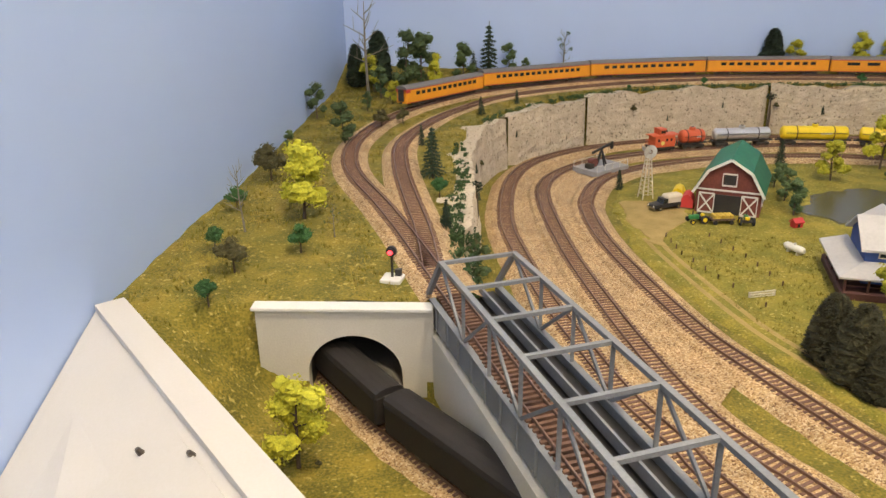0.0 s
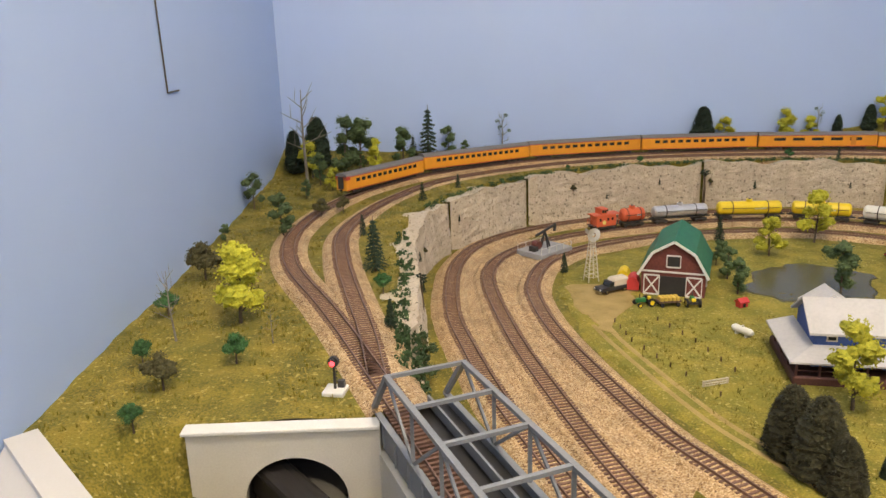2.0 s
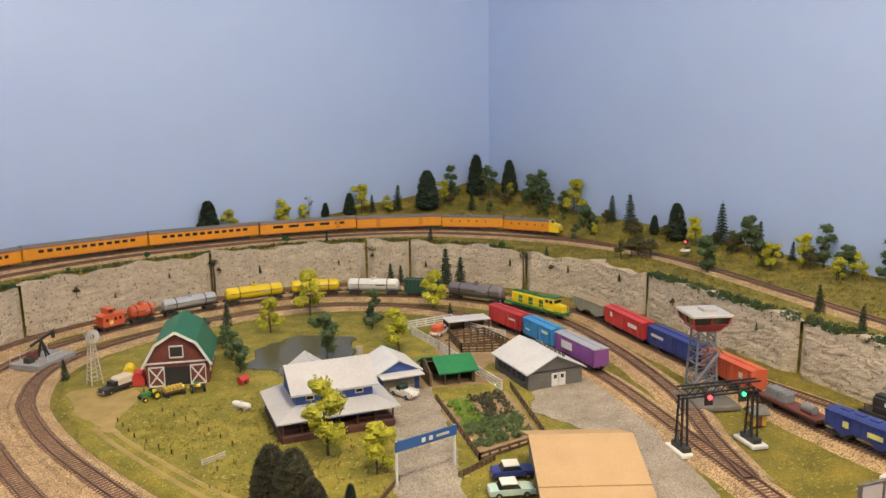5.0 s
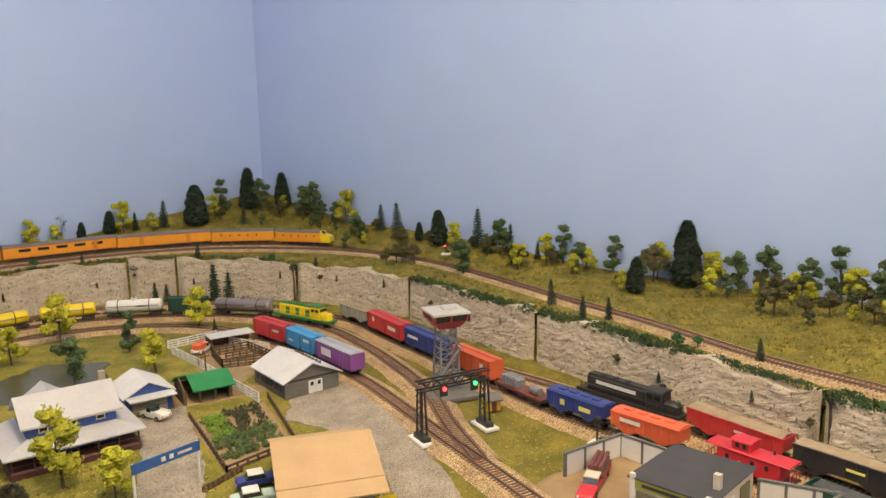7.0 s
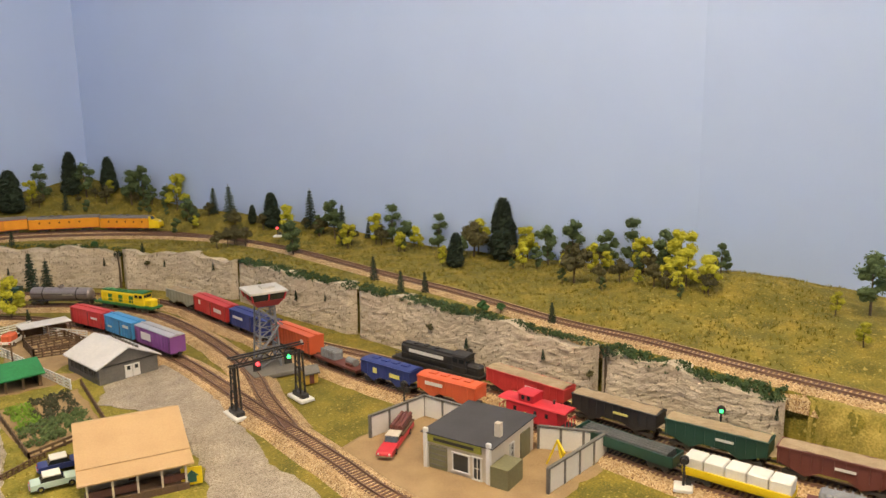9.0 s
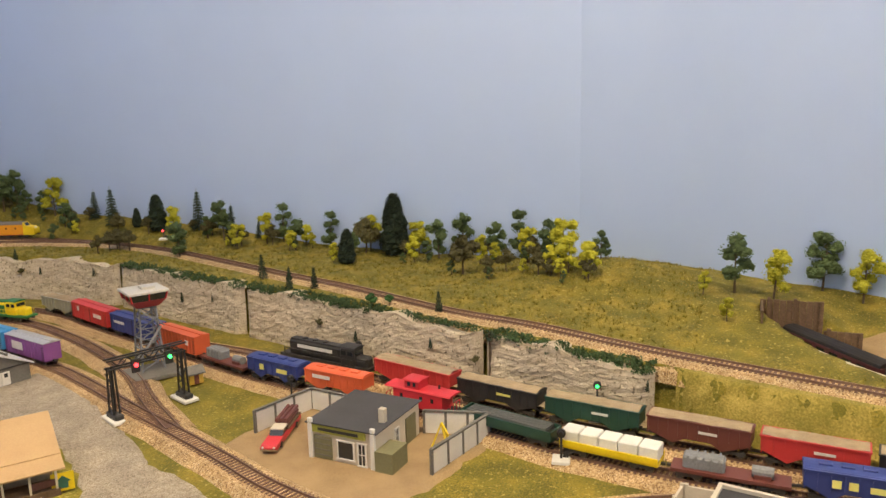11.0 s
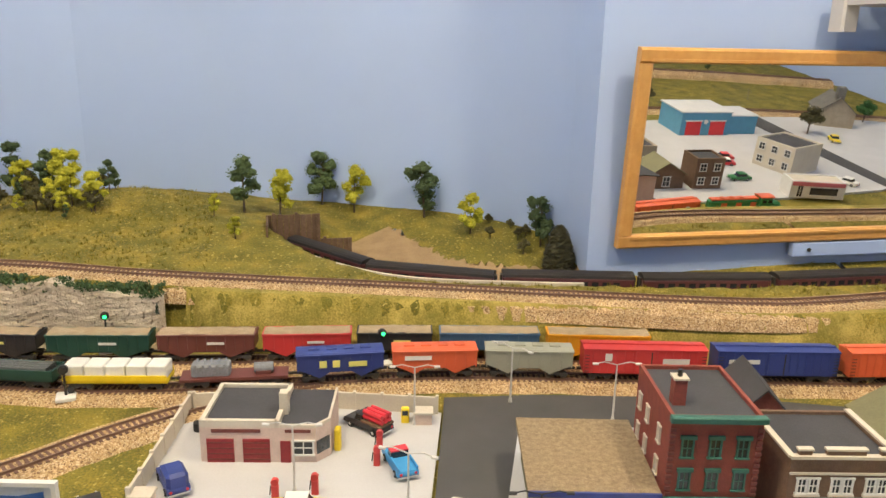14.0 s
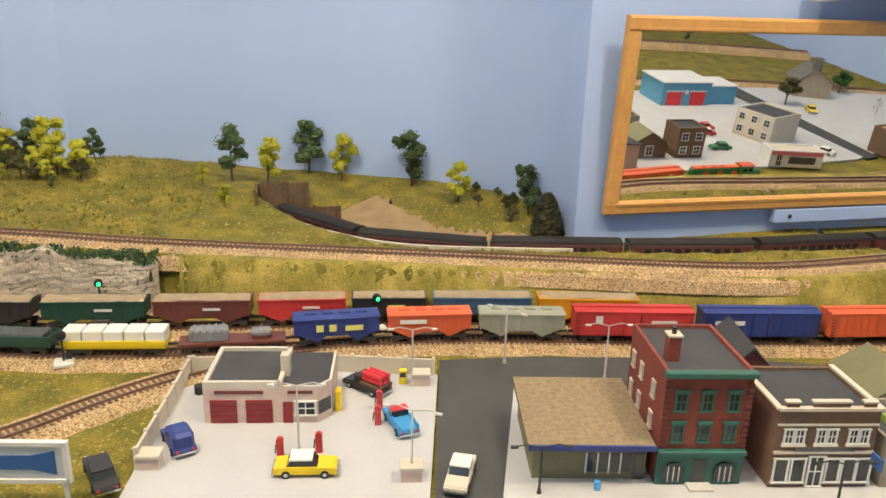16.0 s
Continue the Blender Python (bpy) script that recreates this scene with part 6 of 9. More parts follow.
tanb, w = building("tan_store", (4.81, -9.32), (4.66, -10.1), "low tan stucco store with brown windows", "shop", 0.05)
flat_roofed(tanb, w, 0.7, 0.40, TANWALL, DARKROOF, parapet=0.05, t=0.03)
part("coping", Mesh().box(w / 2, 0.0, 0.46, w + 0.02, 0.05, 0.016), CREAM, tanb)
for u in (0.25, 0.7):
    opening(tanb, "front", w * u, 0.12, 0.14, 0.14, w, 0.7, frame=DKBRICK)
part("roof_unit", Mesh().box(w * 0.3, 0.35, 0.44, 0.12, 0.1, 0.07, bev=0.01), paint("lime_green", (0.35, 0.5, 0.08)), tanb, "lime green roof unit")

for p, q, dd, hh, wl, rf, lab in (((6.46, -8.96), (6.34, -9.36), 0.75, 0.35, BARNRED, DARKROOF, "small red shed with steep dark roof"), ((5.69, -9.96), (5.51, -10.6), 0.75, 0.3, TANWALL, OLIVE, "tan house with an olive roof"), ((5.80, -10.95), (5.66, -11.7), 0.7, 0.6, PINKTILE, DARKROOF, "pink brick building with dark roof")):
    b, w = building("back_street_house", p, q, lab, "house", 0.03)
    gable(b, w, dd, hh, 0.22 if "pink" not in lab else 0.05, wl, rf, along_x=False)
    opening(b, "front", w / 2, hh * 0.55, 0.1, 0.12, w, dd)
    opening(b, "left", dd * 0.35, hh * 0.4, 0.1, 0.12, w, dd)


# ---- trees ----
def leafmat(name, a, b, rough=0.9):
    return mat(name, a, b, rough=rough, fine=700, coarse=120, bump=0.3, spread=0.16)


LEAF = {"G": leafmat("leaf_mid_green", (0.09, 0.135, 0.05), (0.035, 0.062, 0.024)), "Y": leafmat("leaf_yellow_green", (0.50, 0.47, 0.035), (0.25, 0.26, 0.02)),
        "D": leafmat("leaf_dark_green", (0.022, 0.042, 0.022), (0.010, 0.020, 0.011)), "C": leafmat("conifer_green", (0.035, 0.062, 0.035), (0.016, 0.03, 0.018)),
        "K": leafmat("leaf_bright_green", (0.045, 0.135, 0.035), (0.02, 0.07, 0.02)), "B": leafmat("leaf_brown_olive", (0.10, 0.09, 0.03), (0.045, 0.042, 0.018)),
        "O": leafmat("leaf_dark_olive", (0.055, 0.050, 0.020), (0.026, 0.026, 0.012))}
BARK = mat("bark_brown", (0.12, 0.085, 0.055), (0.06, 0.042, 0.028), rough=0.9, fine=500, coarse=120, bump=0.5)
BARKGREY = mat("bark_grey", (0.24, 0.22, 0.19), (0.14, 0.125, 0.11), rough=0.9, fine=500, coarse=120, bump=0.5)


def leaves(m, c, r, n, size, rng, sq=1.0):
    """Small two-sided leaf flakes thrown round a clump's centre."""
    for _ in range(n):
        v = Vector((rng.gauss(0, 1), rng.gauss(0, 1), rng.gauss(0, 1))).normalized() * (r * rng.uniform(0.55, 1.06))
        p = Vector(c) + Vector((v.x, v.y, v.z * sq))
        a = Vector((rng.uniform(-1, 1), rng.uniform(-1, 1), rng.uniform(-1, 1))).normalized()
        b = a.orthogonal().normalized() * size * rng.uniform(0.6, 1.2)
        a = a * size * rng.uniform(0.6, 1.2)
        k = len(m.v)
        q = v.normalized() * size * 0.4
        m.v += [tuple(p - a), tuple(p + b + q), tuple(p + a), tuple(p - b + q)]
        m.f += [(k, k + 1, k + 2), (k, k + 2, k + 3)]


def puff(c, p, r, rng, flakes, size, sq=0.85):
    """A foam foliage clump: small rough lumps crowded round a centre, with loose flakes."""
    c.ball(p, r * 0.62, 8, 5, 0.25, (1, 1, sq), rng)
    for _ in range(7):
        v = Vector((rng.gauss(0, 1), rng.gauss(0, 1), rng.gauss(0.15, 0.8))).normalized() * r * rng.uniform(0.45, 0.75)
        c.ball(Vector(p) + Vector((v.x, v.y, v.z * sq)), r * rng.uniform(0.28, 0.46), 7, 4, 0.3, (1, 1, 0.9), rng)
    leaves(c, p, r, flakes, size, rng, sq)


def spindle(c, rng, shape, rings, segs, rough, flakes, size):
    """A dense brushed crown: a rough turned body under a coat of needles."""
    base = len(c.v)
    for j in range(rings + 1):
        u = j / rings
        for i in range(segs):
            a = 2 * math.pi * i / segs
            k = shape(u) * (1 + rough * noise.noise(Vector((math.cos(a) * 2.5, math.sin(a) * 2.5, u * 7 + rings))) + rng.uniform(-rough, rough) * 0.5)
            c.v.append((k * math.cos(a), k * math.sin(a), 0.03 + 0.95 * u + rng.uniform(-0.01, 0.01)))
    c.f += [(base + j * segs + i, base + j * segs + (i + 1) % segs, base + (j + 1) * segs + (i + 1) % segs, base + (j + 1) * segs + i) for j in range(rings) for i in range(segs)]
    c.f.append(tuple(base + rings * segs + i for i in range(segs)))
    for _ in range(flakes):
        u, a = rng.random(), rng.uniform(0, 2 * math.pi)
        k = shape(u) * rng.uniform(0.96, 1.12)
        p = Vector((k * math.cos(a), k * math.sin(a), 0.03 + 0.95 * u))
        tip = Vector((math.cos(a), math.sin(a), rng.uniform(-0.5, 0.9))).normalized() * size * rng.uniform(0.7, 1.5)
        w = Vector((-math.sin(a), math.cos(a), 0)) * size * 0.45
        k = len(c.v)
        c.v += [tuple(p - w), tuple(p + w), tuple(p + tip)]
        c.f.append((k, k + 1, k + 2))


def tree_meshes(kind, variant):
    """Trunk and crown of a tree one decimetre tall."""
    rng = random.Random(ord(kind) * 31 + variant * 7)
    t, c = Mesh(), Mesh()
    if kind in "GY":
        lean = Vector((rng.uniform(-0.08, 0.08), rng.uniform(-0.08, 0.08), 0))
        top = Vector((0, 0, 0.8)) + lean
        t.rod((0, 0, -0.03), (0.3 * top.x, 0.3 * top.y, 0.35), 0.022, 0.015, 7)
        t.rod((0.3 * top.x, 0.3 * top.y, 0.35), tuple(top), 0.015, 0.005, 6)
        n = rng.randint(6, 9)
        for i in range(n):
            z = 0.26 + 0.60 * i / (n - 1) + rng.uniform(-0.06, 0.06)
            ang = i * 2.4 + rng.uniform(-0.7, 0.7)
            rr = (0.17 if i < n - 1 else 0.03) * rng.uniform(0.55, 1.2)
            p = Vector((math.cos(ang) * rr, math.sin(ang) * rr, z)) + lean * z
            t.rod((lean.x * z * 0.6, lean.y * z * 0.6, z - 0.12), tuple(p), 0.009, 0.004, 5)
            puff(c, p, rng.uniform(0.115, 0.18), rng, 110, 0.016)
    elif kind == "C":
        t.rod((0, 0, -0.03), (0, 0, 1.0), 0.02, 0.004, 6)
        levels = 13
        for i in range(levels):
            z = 0.10 + 0.86 * i / levels
            R = 0.21 * (1 - i / levels) ** 0.8 * rng.uniform(0.75, 1.15) + 0.012
            for k in range(9):
                a = 2 * math.pi * (k + rng.random() * 0.7) / 9 + i
                q = Vector((math.cos(a) * R, math.sin(a) * R, z - R * 0.28))
                c.rod((0, 0, z + 0.02), tuple(q), 0.016, 0.004, 4)
                for j in range(5):
                    p = Vector((0, 0, z)).lerp(q, 0.35 + 0.14 * j)
                    leaves(c, p, 0.018, 2, 0.017, rng)
    elif kind == "D":
        t.rod((0, 0, -0.03), (0, 0, 0.3), 0.025, 0.02, 6)
        wide = 0.27 if variant else 0.22
        spindle(c, rng, lambda u: wide * min(1.0, 0.6 + 3.5 * u) * (1 - u) ** 0.42 + 0.01, 22, 16, 0.34, 1900, 0.034)
    elif kind == "O":
        t.rod((0, 0, -0.03), (0, 0, 0.3), 0.04, 0.03, 6)
        spindle(c, rng, lambda u: 0.30 * min(1.0, 0.75 + 2 * u) * (1 - u ** 1.5) ** 0.55 + 0.012, 26, 18, 0.30, 2800, 0.03)
    elif kind in "KB":
        t.rod((0, 0, -0.05), (0.02, 0, 0.45), 0.03, 0.018, 6)
        for i in range(6):
            a = i * 1.3
            p = Vector((math.cos(a) * 0.2 * (i > 0), math.sin(a) * 0.2 * (i > 0), 0.60 + (0.2 if i == 0 else rng.uniform(-0.12, 0.12))))
            t.rod((0.01, 0, 0.3), tuple(p), 0.014, 0.006, 5)
            puff(c, p, rng.uniform(0.17, 0.23), rng, 150, 0.024, 0.8)
    else:
        t.rod((0, 0, -0.03), (0.02, 0.01, 0.55), 0.018, 0.011, 6)
        t.rod((0.02, 0.01, 0.55), (0.0, 0.0, 1.0), 0.011, 0.003, 5)
        for i in range(11):
            z = 0.32 + 0.055 * i
            a = i * 2.3
            L = rng.uniform(0.14, 0.3) * (1.2 - z * 0.6)
            q = Vector((0.01 + math.cos(a) * L, 0.01 + math.sin(a) * L, z + 0.12))
            t.rod((0.015, 0.008, z), tuple(q), 0.007, 0.002, 4)
            t.rod(tuple(Vector((0.015, 0.008, z)).lerp(q, 0.5)), (q.x * 0.8 + 0.05, q.y * 0.7 - 0.04, q.z + 0.08), 0.004, 0.0015, 4)
            if variant and i % 2:
                leaves(c, q, 0.045, 26, 0.014, rng)
    return t, c


TREES = {}
TREELABEL = {"G": "mid-green clumpy model tree with slender trunk", "Y": "bright yellow-green clumpy model tree with thin trunk", "C": "dark green bottle-brush conifer on a thin trunk", "D": "dense dark green rounded cypress tree", "K": "small bright green rounded tree",
             "B": "brown-olive scrubby bush on the grass", "O": "large dark olive rounded shrub", "N": "nearly bare grey-branched tree"}
TREENAME = {"G": "leafy_tree", "Y": "yellow_tree", "C": "conifer", "D": "cypress_tree", "K": "round_tree", "B": "bush", "O": "large_shrub", "N": "bare_tree"}


def tree(x, y, h, kind, seed, z=None):
    rng = random.Random(seed)
    v = rng.randrange(5 if kind in "GY" else 3 if kind == "C" else 2)
    if (kind, v) not in TREES:
        t, c = tree_meshes(kind, v)
        TREES[kind, v] = (t.data("trunk", BARKGREY if kind == "N" else BARK), c.data("crown", LEAF["G" if kind == "N" else kind]) if c.v else None)
    root = thing(TREENAME[kind], x, y, float(height(x, y)) if z is None else z, 0, TREELABEL[kind], "tree", "scenery trees")
    root.matrix_basis = Matrix.LocRotScale(Vector((x * D, y * D, (float(height(x, y)) if z is None else z) * D)), Euler((rng.uniform(-0.04, 0.04), rng.uniform(-0.04, 0.04), rng.uniform(0, 6.28))), Vector((h * rng.uniform(0.92, 1.1), h * rng.uniform(0.92, 1.1), h)))
    tm, cm = TREES[kind, v]
    part("trunk", tm, None, root)
    if cm:
        part("crown", cm, None, root)
    return root


WEST = [(-2.03, 5.76, 0.33, "K"), (-2.94, 5.74, 0.28, "K"), (-2.58, 5.24, 0.38, "B"), (-2.6, 4.53, 0.26, "K"), (-2.82, 6.4, 0.75, "N"), (-3.15, 7.18, 0.32, "K"), (-3.09, 8.54, 0.54, "B"), (-2.25, 6.89, 0.95, "Y"), (-2.18, 7.52, 0.21, "B"), (-1.77, 6.27, 0.37, "N"), (-3.3, 12.66, 0.68, "G"), (-2.4, 10.59, 0.72, "G"), (-3.3, 10.46, 0.3, "G"), (-1.94, 11.69, 0.38, "B"), (-1.59, 12.09, 0.31, "B"), (-1.13, 10.54, 0.36, "C"), (-0.83, 8.68, 0.74, "C"), (-0.54, 6.57, 0.35, "C"), (-0.44, 6.75, 0.29, "K"), (-0.19, 6.89, 0.67, "G"), (-0.68, 7.7, 0.28, "K")]
CORNER_W = [(-2.62, 14.84, 1.89, "N"), (-3.01, 15.77, 0.95, "D"), (-2.55, 15.99, 1.17, "D"), (-2.57, 15.3, 0.81, "Y"), (-2.32, 14.61, 0.68, "G"), (-1.89, 15.38, 1.25, "G"), (-1.56, 15.62, 1.23, "G"), (-1.17, 15.48, 0.75, "Y"), (-0.62, 16.28, 0.95, "G"), (-0.36, 16.42, 0.69, "C"), (-0.03, 16.37, 1.32, "C"), (0.48, 16.91, 0.77, "G"), (0.86, 17.05, 0.37, "G"), (1.36, 17.05, 0.25, "G"), (1.75, 17.05, 0.96, "N"), (-2.01, 14.04, 0.49, "Y"), (-2.44, 13.39, 0.39, "G")]
NORTH = [(4.53, 17.05, 0.24, "G"), (5.44, 17.05, 0.38, "C"), (6.62, 17.05, 0.99, "D"), (7.18, 17.05, 0.72, "Y"), (8.07, 17.05, 0.32, "C"), (8.66, 17.05, 0.83, "Y"), (9.26, 17.05, 0.62, "Y"), (9.43, 17.05, 0.81, "N"), (9.92, 17.05, 0.57, "D"), (10.66, 17.01, 0.64, "D"), (11.01, 16.93, 0.88, "Y"), (11.33, 16.85, 0.53, "C"), (11.71, 16.61, 0.51, "Y"), (12.01, 16.58, 0.78, "C"), (12.88, 16.32, 1.16, "D"), (13.6, 16.49, 0.69, "Y"), (13.99, 16.57, 0.94, "G")]
HILL = [(14.87, 16.55, 1.26, "D"), (15.06, 16.15, 1, "G"), (15.59, 15.79, 1.07, "D"), (14.07, 15.73, 0.61, "C"), (15.07, 15.3, 0.56, "B"), (15.37, 14.62, 0.99, "G"), (15.64, 14.38, 1.05, "G"), (15.62, 14.04, 0.59, "G"), (15.7, 13.57, 0.64, "G"), (15.7, 13.13, 1.01, "Y"), (15.24, 12.3, 0.64, "G"), (15, 11.81, 0.55, "G")]
EAST_A = [(15.42, 12.23, 0.39, "C"), (15.7, 11.73, 0.75, "C"), (15.46, 10.87, 0.97, "C"), (13.88, 9.46, 0.48, "B"), (14, 9.27, 0.41, "B"), (15.54, 10.18, 0.49, "D"), (15.49, 9.45, 0.91, "D"), (15.33, 8.8, 0.69, "Y"), (13.76, 7.34, 0.77, "G"), (15.65, 8.33, 0.99, "C"), (15.29, 7.32, 0.92, "G"), (15.7, 7.43, 0.71, "C"), (14.68, 6.5, 0.59, "Y"), (15.65, 6.6, 0.44, "C"), (15.44, 6.23, 0.76, "Y"), (15.7, 5.94, 0.85, "G"), (15.07, 5.22, 0.7, "G"), (15.7, 5.34, 0.51, "Y")]
EAST_B = [(15.7, 4.68, 0.78, "G"), (14.26, 3.48, 0.73, "D"), (15.36, 3.6, 0.8, "B"), (15.7, 3.66, 0.8, "Y"), (15.42, 2.92, 1.35, "D"), (15.7, 2.47, 0.73, "Y"), (14.61, 2.11, 0.54, "Y"), (15.35, 1.86, 0.83, "G"), (15.63, 1.43, 0.93, "G"), (13.76, 0.74, 0.76, "B"), (14.74, 0.74, 0.61, "Y"), (15.34, 0.59, 0.78, "G"), (15.55, 0.1, 0.96, "G"), (14.47, -0.32, 0.71, "Y"), (14.33, -0.73, 0.79, "G"), (13.91, -1.14, 0.83, "Y"), (13.24, -1.65, 0.53, "Y"), (14.68, -1.55, 0.29, "B"), (13.53, -1.3, 0.64, "Y"), (13.75, -0.11, 0.44, "B"), (13.44, -0.79, 0.42, "B")]
SHELF = [(12.33, 4.18, 0.49, "C"), (11.72, 3.21, 0.42, "C"), (11.93, 2.83, 0.39, "C"), (11.09, 0.14, 0.37, "C"), (11.18, 1.33, 0.26, "K"), (11.29, 1.08, 0.19, "K"), (14.4, 11.81, 0.45, "G"), (13.67, 7.26, 0.72, "G")]
SHELF_W = [(0.53, 13.64, 0.3, "C"), (-0.17, 12.71, 0.37, "C"), (9.09, 15.36, 0.29, "C"), (2.99, 15.08, 0.12, "K"), (4.69, 15.5, 0.2, "K"), (8.06, 15.55, 0.26, "K"), (11.35, 13.96, 0.38, "C"), (12.68, 11.02, 0.34, "C"), (12.29, 12.21, 0.23, "K"), (14.06, 9.4, 0.5, "B"), (14.09, 9.08, 0.49, "B")]
FOOT = [(10.1, 13.89, 0.55, "C"), (10.38, 13.87, 0.46, "C"), (10.98, 12.75, 1, "C"), (10.94, 12.13, 0.87, "C")]
SOUTH = [(13.36, -4.01, 0.95, "G"), (13.48, -4.59, 0.8, "Y"), (14.3, -5.35, 0.94, "G"), (13.93, -5.9, 0.86, "Y"), (13.25, -7.06, 0.96, "G"), (12.33, -7.67, 0.67, "Y"), (11.55, -8.62, 0.78, "G"), (10.72, -8.62, 0.72, "O"), (12.9, -3.56, 0.37, "Y"), (11.86, -3.94, 0.35, "Y"),
         (12.7, -8.08, 0.17, "B"), (12.35, -8.36, 0.17, "B"), (12.0, -8.52, 0.2, "B"), (11.92, -8.36, 0.22, "B"), (11.42, -8.3, 0.27, "B"), (12.1, -7.95, 0.22, "B"), (13.34, -1.68, 0.61, "Y")]
FARM = [(4.11, 10.83, 0.8, "G"), (5.4, 12.5, 0.53, "C"), (4.56, 9.56, 0.6, "G"), (4.68, 10.28, 0.56, "G"), (4.78, 11.04, 0.47, "G"), (5.89, 11.47, 0.73, "Y"), (7.08, 12.24, 1.01, "Y"), (6.08, 9.44, 0.82, "G"), (7.6, 10.53, 0.76, "G"), (7.24, 8.95, 0.84, "Y"), (9.38, 10.97, 0.88, "Y"), (9.23, 10.16, 0.39, "C"), (2.18, 10.94, 0.38, "C"), (4.22, 11.32, 0.41, "G"), (4.29, 5.89, 0.98, "Y"), (4.51, 5.09, 0.66, "Y"), (4.82, 12.06, 0.39, "G")]
FARM2 = [(3.25, 5.07, 0.72, "O"), (3.32, 4.71, 0.77, "O"), (3.4, 4.44, 0.56, "O"), (3.92, 4.64, 0.27, "D")]
TUN = [(-1.56, 3.31, 0.8, "Y"), (-1.4, 3.32, 0.07, "B")]
for n, row in enumerate(WEST + CORNER_W + NORTH + HILL + EAST_A + EAST_B + SHELF + SHELF_W + FOOT + SOUTH + FARM + FARM2 + TUN):
    x, y, h, kind = row[:4]
    tree(x, y, h * (1.02 if kind == "D" else 1.05), kind, n, *row[4:])

# undergrowth among the trees of the east slope and scrub by the cutting
ur = random.Random(77)
for n, row in enumerate((EAST_A + EAST_B + HILL) * 2):
    x, y = row[0] + ur.uniform(-0.5, 0.4), row[1] + ur.uniform(-0.55, 0.55)
    if x < 15.6 and y < 16.9 and abs(to_line(UPPER, np.array([x]), np.array([y]))[0][0]) > 0.5:
        tree(x, y, ur.uniform(0.22, 0.55), ur.choice("BGGYB"), seed=900 + n)


# ---- west end: bridge, tunnel portal, white end board ----
def span(p, q, w, h):
    return Mesh().beam(p, q, w, h)


bridge = thing("truss_bridge", 0, 0, 0, 0, "grey steel through-truss railway bridge beside a plate girder", "bridge")
b0, b1 = np.array((-0.30, 4.78)), np.array((1.30, 0.53))
bd = (b1 - b0) / np.linalg.norm(b1 - b0)
bn = np.array((-bd[1], bd[0]))
ZD, ZT, HW = 0.90, 1.36, 0.33
BL = np.linalg.norm(b1 - b0)
NP = 8
def bp(i, side, z):
    c = b0 + bd * BL * i / NP + bn * HW * side
    return (c[0], c[1], z)
POINTS = [0.72 + k for k in range(7)]
for s in (-1, 1):
    part("top_chord", span(bp(0.72, s, ZT), bp(POINTS[-1], s, ZT), 0.045, 0.035), STEEL, bridge)
    part("girder_web", span(bp(0, s, ZD - 0.12), bp(NP, s, ZD - 0.12), 0.025, 0.24), STEEL if s > 0 else STEEL, bridge, "deep plate girder web")
    part("girder_flange", span(bp(0, s, ZD + 0.005), bp(NP, s, ZD + 0.005), 0.055, 0.016), STEEL, bridge)
    part("end_post", span(bp(0, s, ZD), bp(0.72, s, ZT), 0.04, 0.045), STEEL, bridge)
    part("end_post", span(bp(NP - 0.3, s, ZD), bp(POINTS[-1], s, ZT), 0.04, 0.045), STEEL, bridge)
    for k, i in enumerate(POINTS[:-1]):
        if k:
            part("vertical", span(bp(i, s, ZD), bp(i, s, ZT), 0.028, 0.026), STEEL, bridge)
        z0, z1 = (ZT, ZD) if k % 2 == 0 else (ZD, ZT)
        part("diagonal", span(bp(i, s, z0), bp(i + 1, s, z1), 0.02, 0.026), STEEL, bridge)
for i in POINTS:
    part("cross_beam", span(bp(i, -1, ZT), bp(i, 1, ZT), 0.035, 0.03), STEEL, bridge)
for i in range(0, NP + 1):
    part("floor_beam", span(bp(i, -1, 0.73), bp(i, 1, 0.73), 0.03, 0.05), STEEL, bridge)
part("deck", Mesh().prism([tuple(b0 - bn * 0.31), tuple(b1 - bn * 0.31), tuple(b1 + bn * 0.31), tuple(b0 + bn * 0.31)], 0.76, 0.79), BLACK, bridge, "dark deck under the track")
# black strip puts the shade between track and girder into the colour
part("inner_trough", Mesh().prism([tuple(b0 + bn * 0.17), tuple(b1 + bn * 0.17), tuple(b1 + bn * 0.305), tuple(b0 + bn * 0.305)], 0.79, 0.84), BLACK, bridge, "black strip painting the shaded gap beside the track")
part("trough_edge", span((*(b0 + bn * 0.165), 0.87), (*(b1 + bn * 0.165), 0.87), 0.02, 0.09), STEEL, bridge, "grey edge girder beside the shaded gap")
for i in range(15):
    part("stiffener", Mesh().beam(bp(i * NP / 15, -1.06, 0.67), bp(i * NP / 15, -1.06, 0.9), 0.016, 0.016), STEEL, bridge)

portal = Mesh()
PY, th = 4.4, 0.12
ring = [(-1.27 + 0.43 * math.cos(a), 0.22 + 0.39 * math.sin(a)) for a in [math.pi * i / 16 for i in range(17)]]
outer = [(-0.55, 0.86), (-2.14, 0.86)]
hole = [(-0.84, -0.03)] + [(x if abs(x + 1.27) < 0.43 else x, z) for x, z in ring] + [(-1.70, -0.03)]
poly = [(-0.55, -0.1), (-0.55, 0.86), (-2.14, 0.86), (-2.14, -0.1), (-1.70, -0.1)] + hole[::-1] + [(-0.84, -0.1)]
bmp = bmesh.new()
vs = [bmp.verts.new((x * D, PY * D, z * D)) for x, z in poly]
face = bmp.faces.new(vs)
ext = bmesh.ops.extrude_face_region(bmp, geom=[face])
bmesh.ops.translate(bmp, verts=[v for v in ext["geom"] if isinstance(v, bmesh.types.BMVert)], vec=(0, th * D, 0))
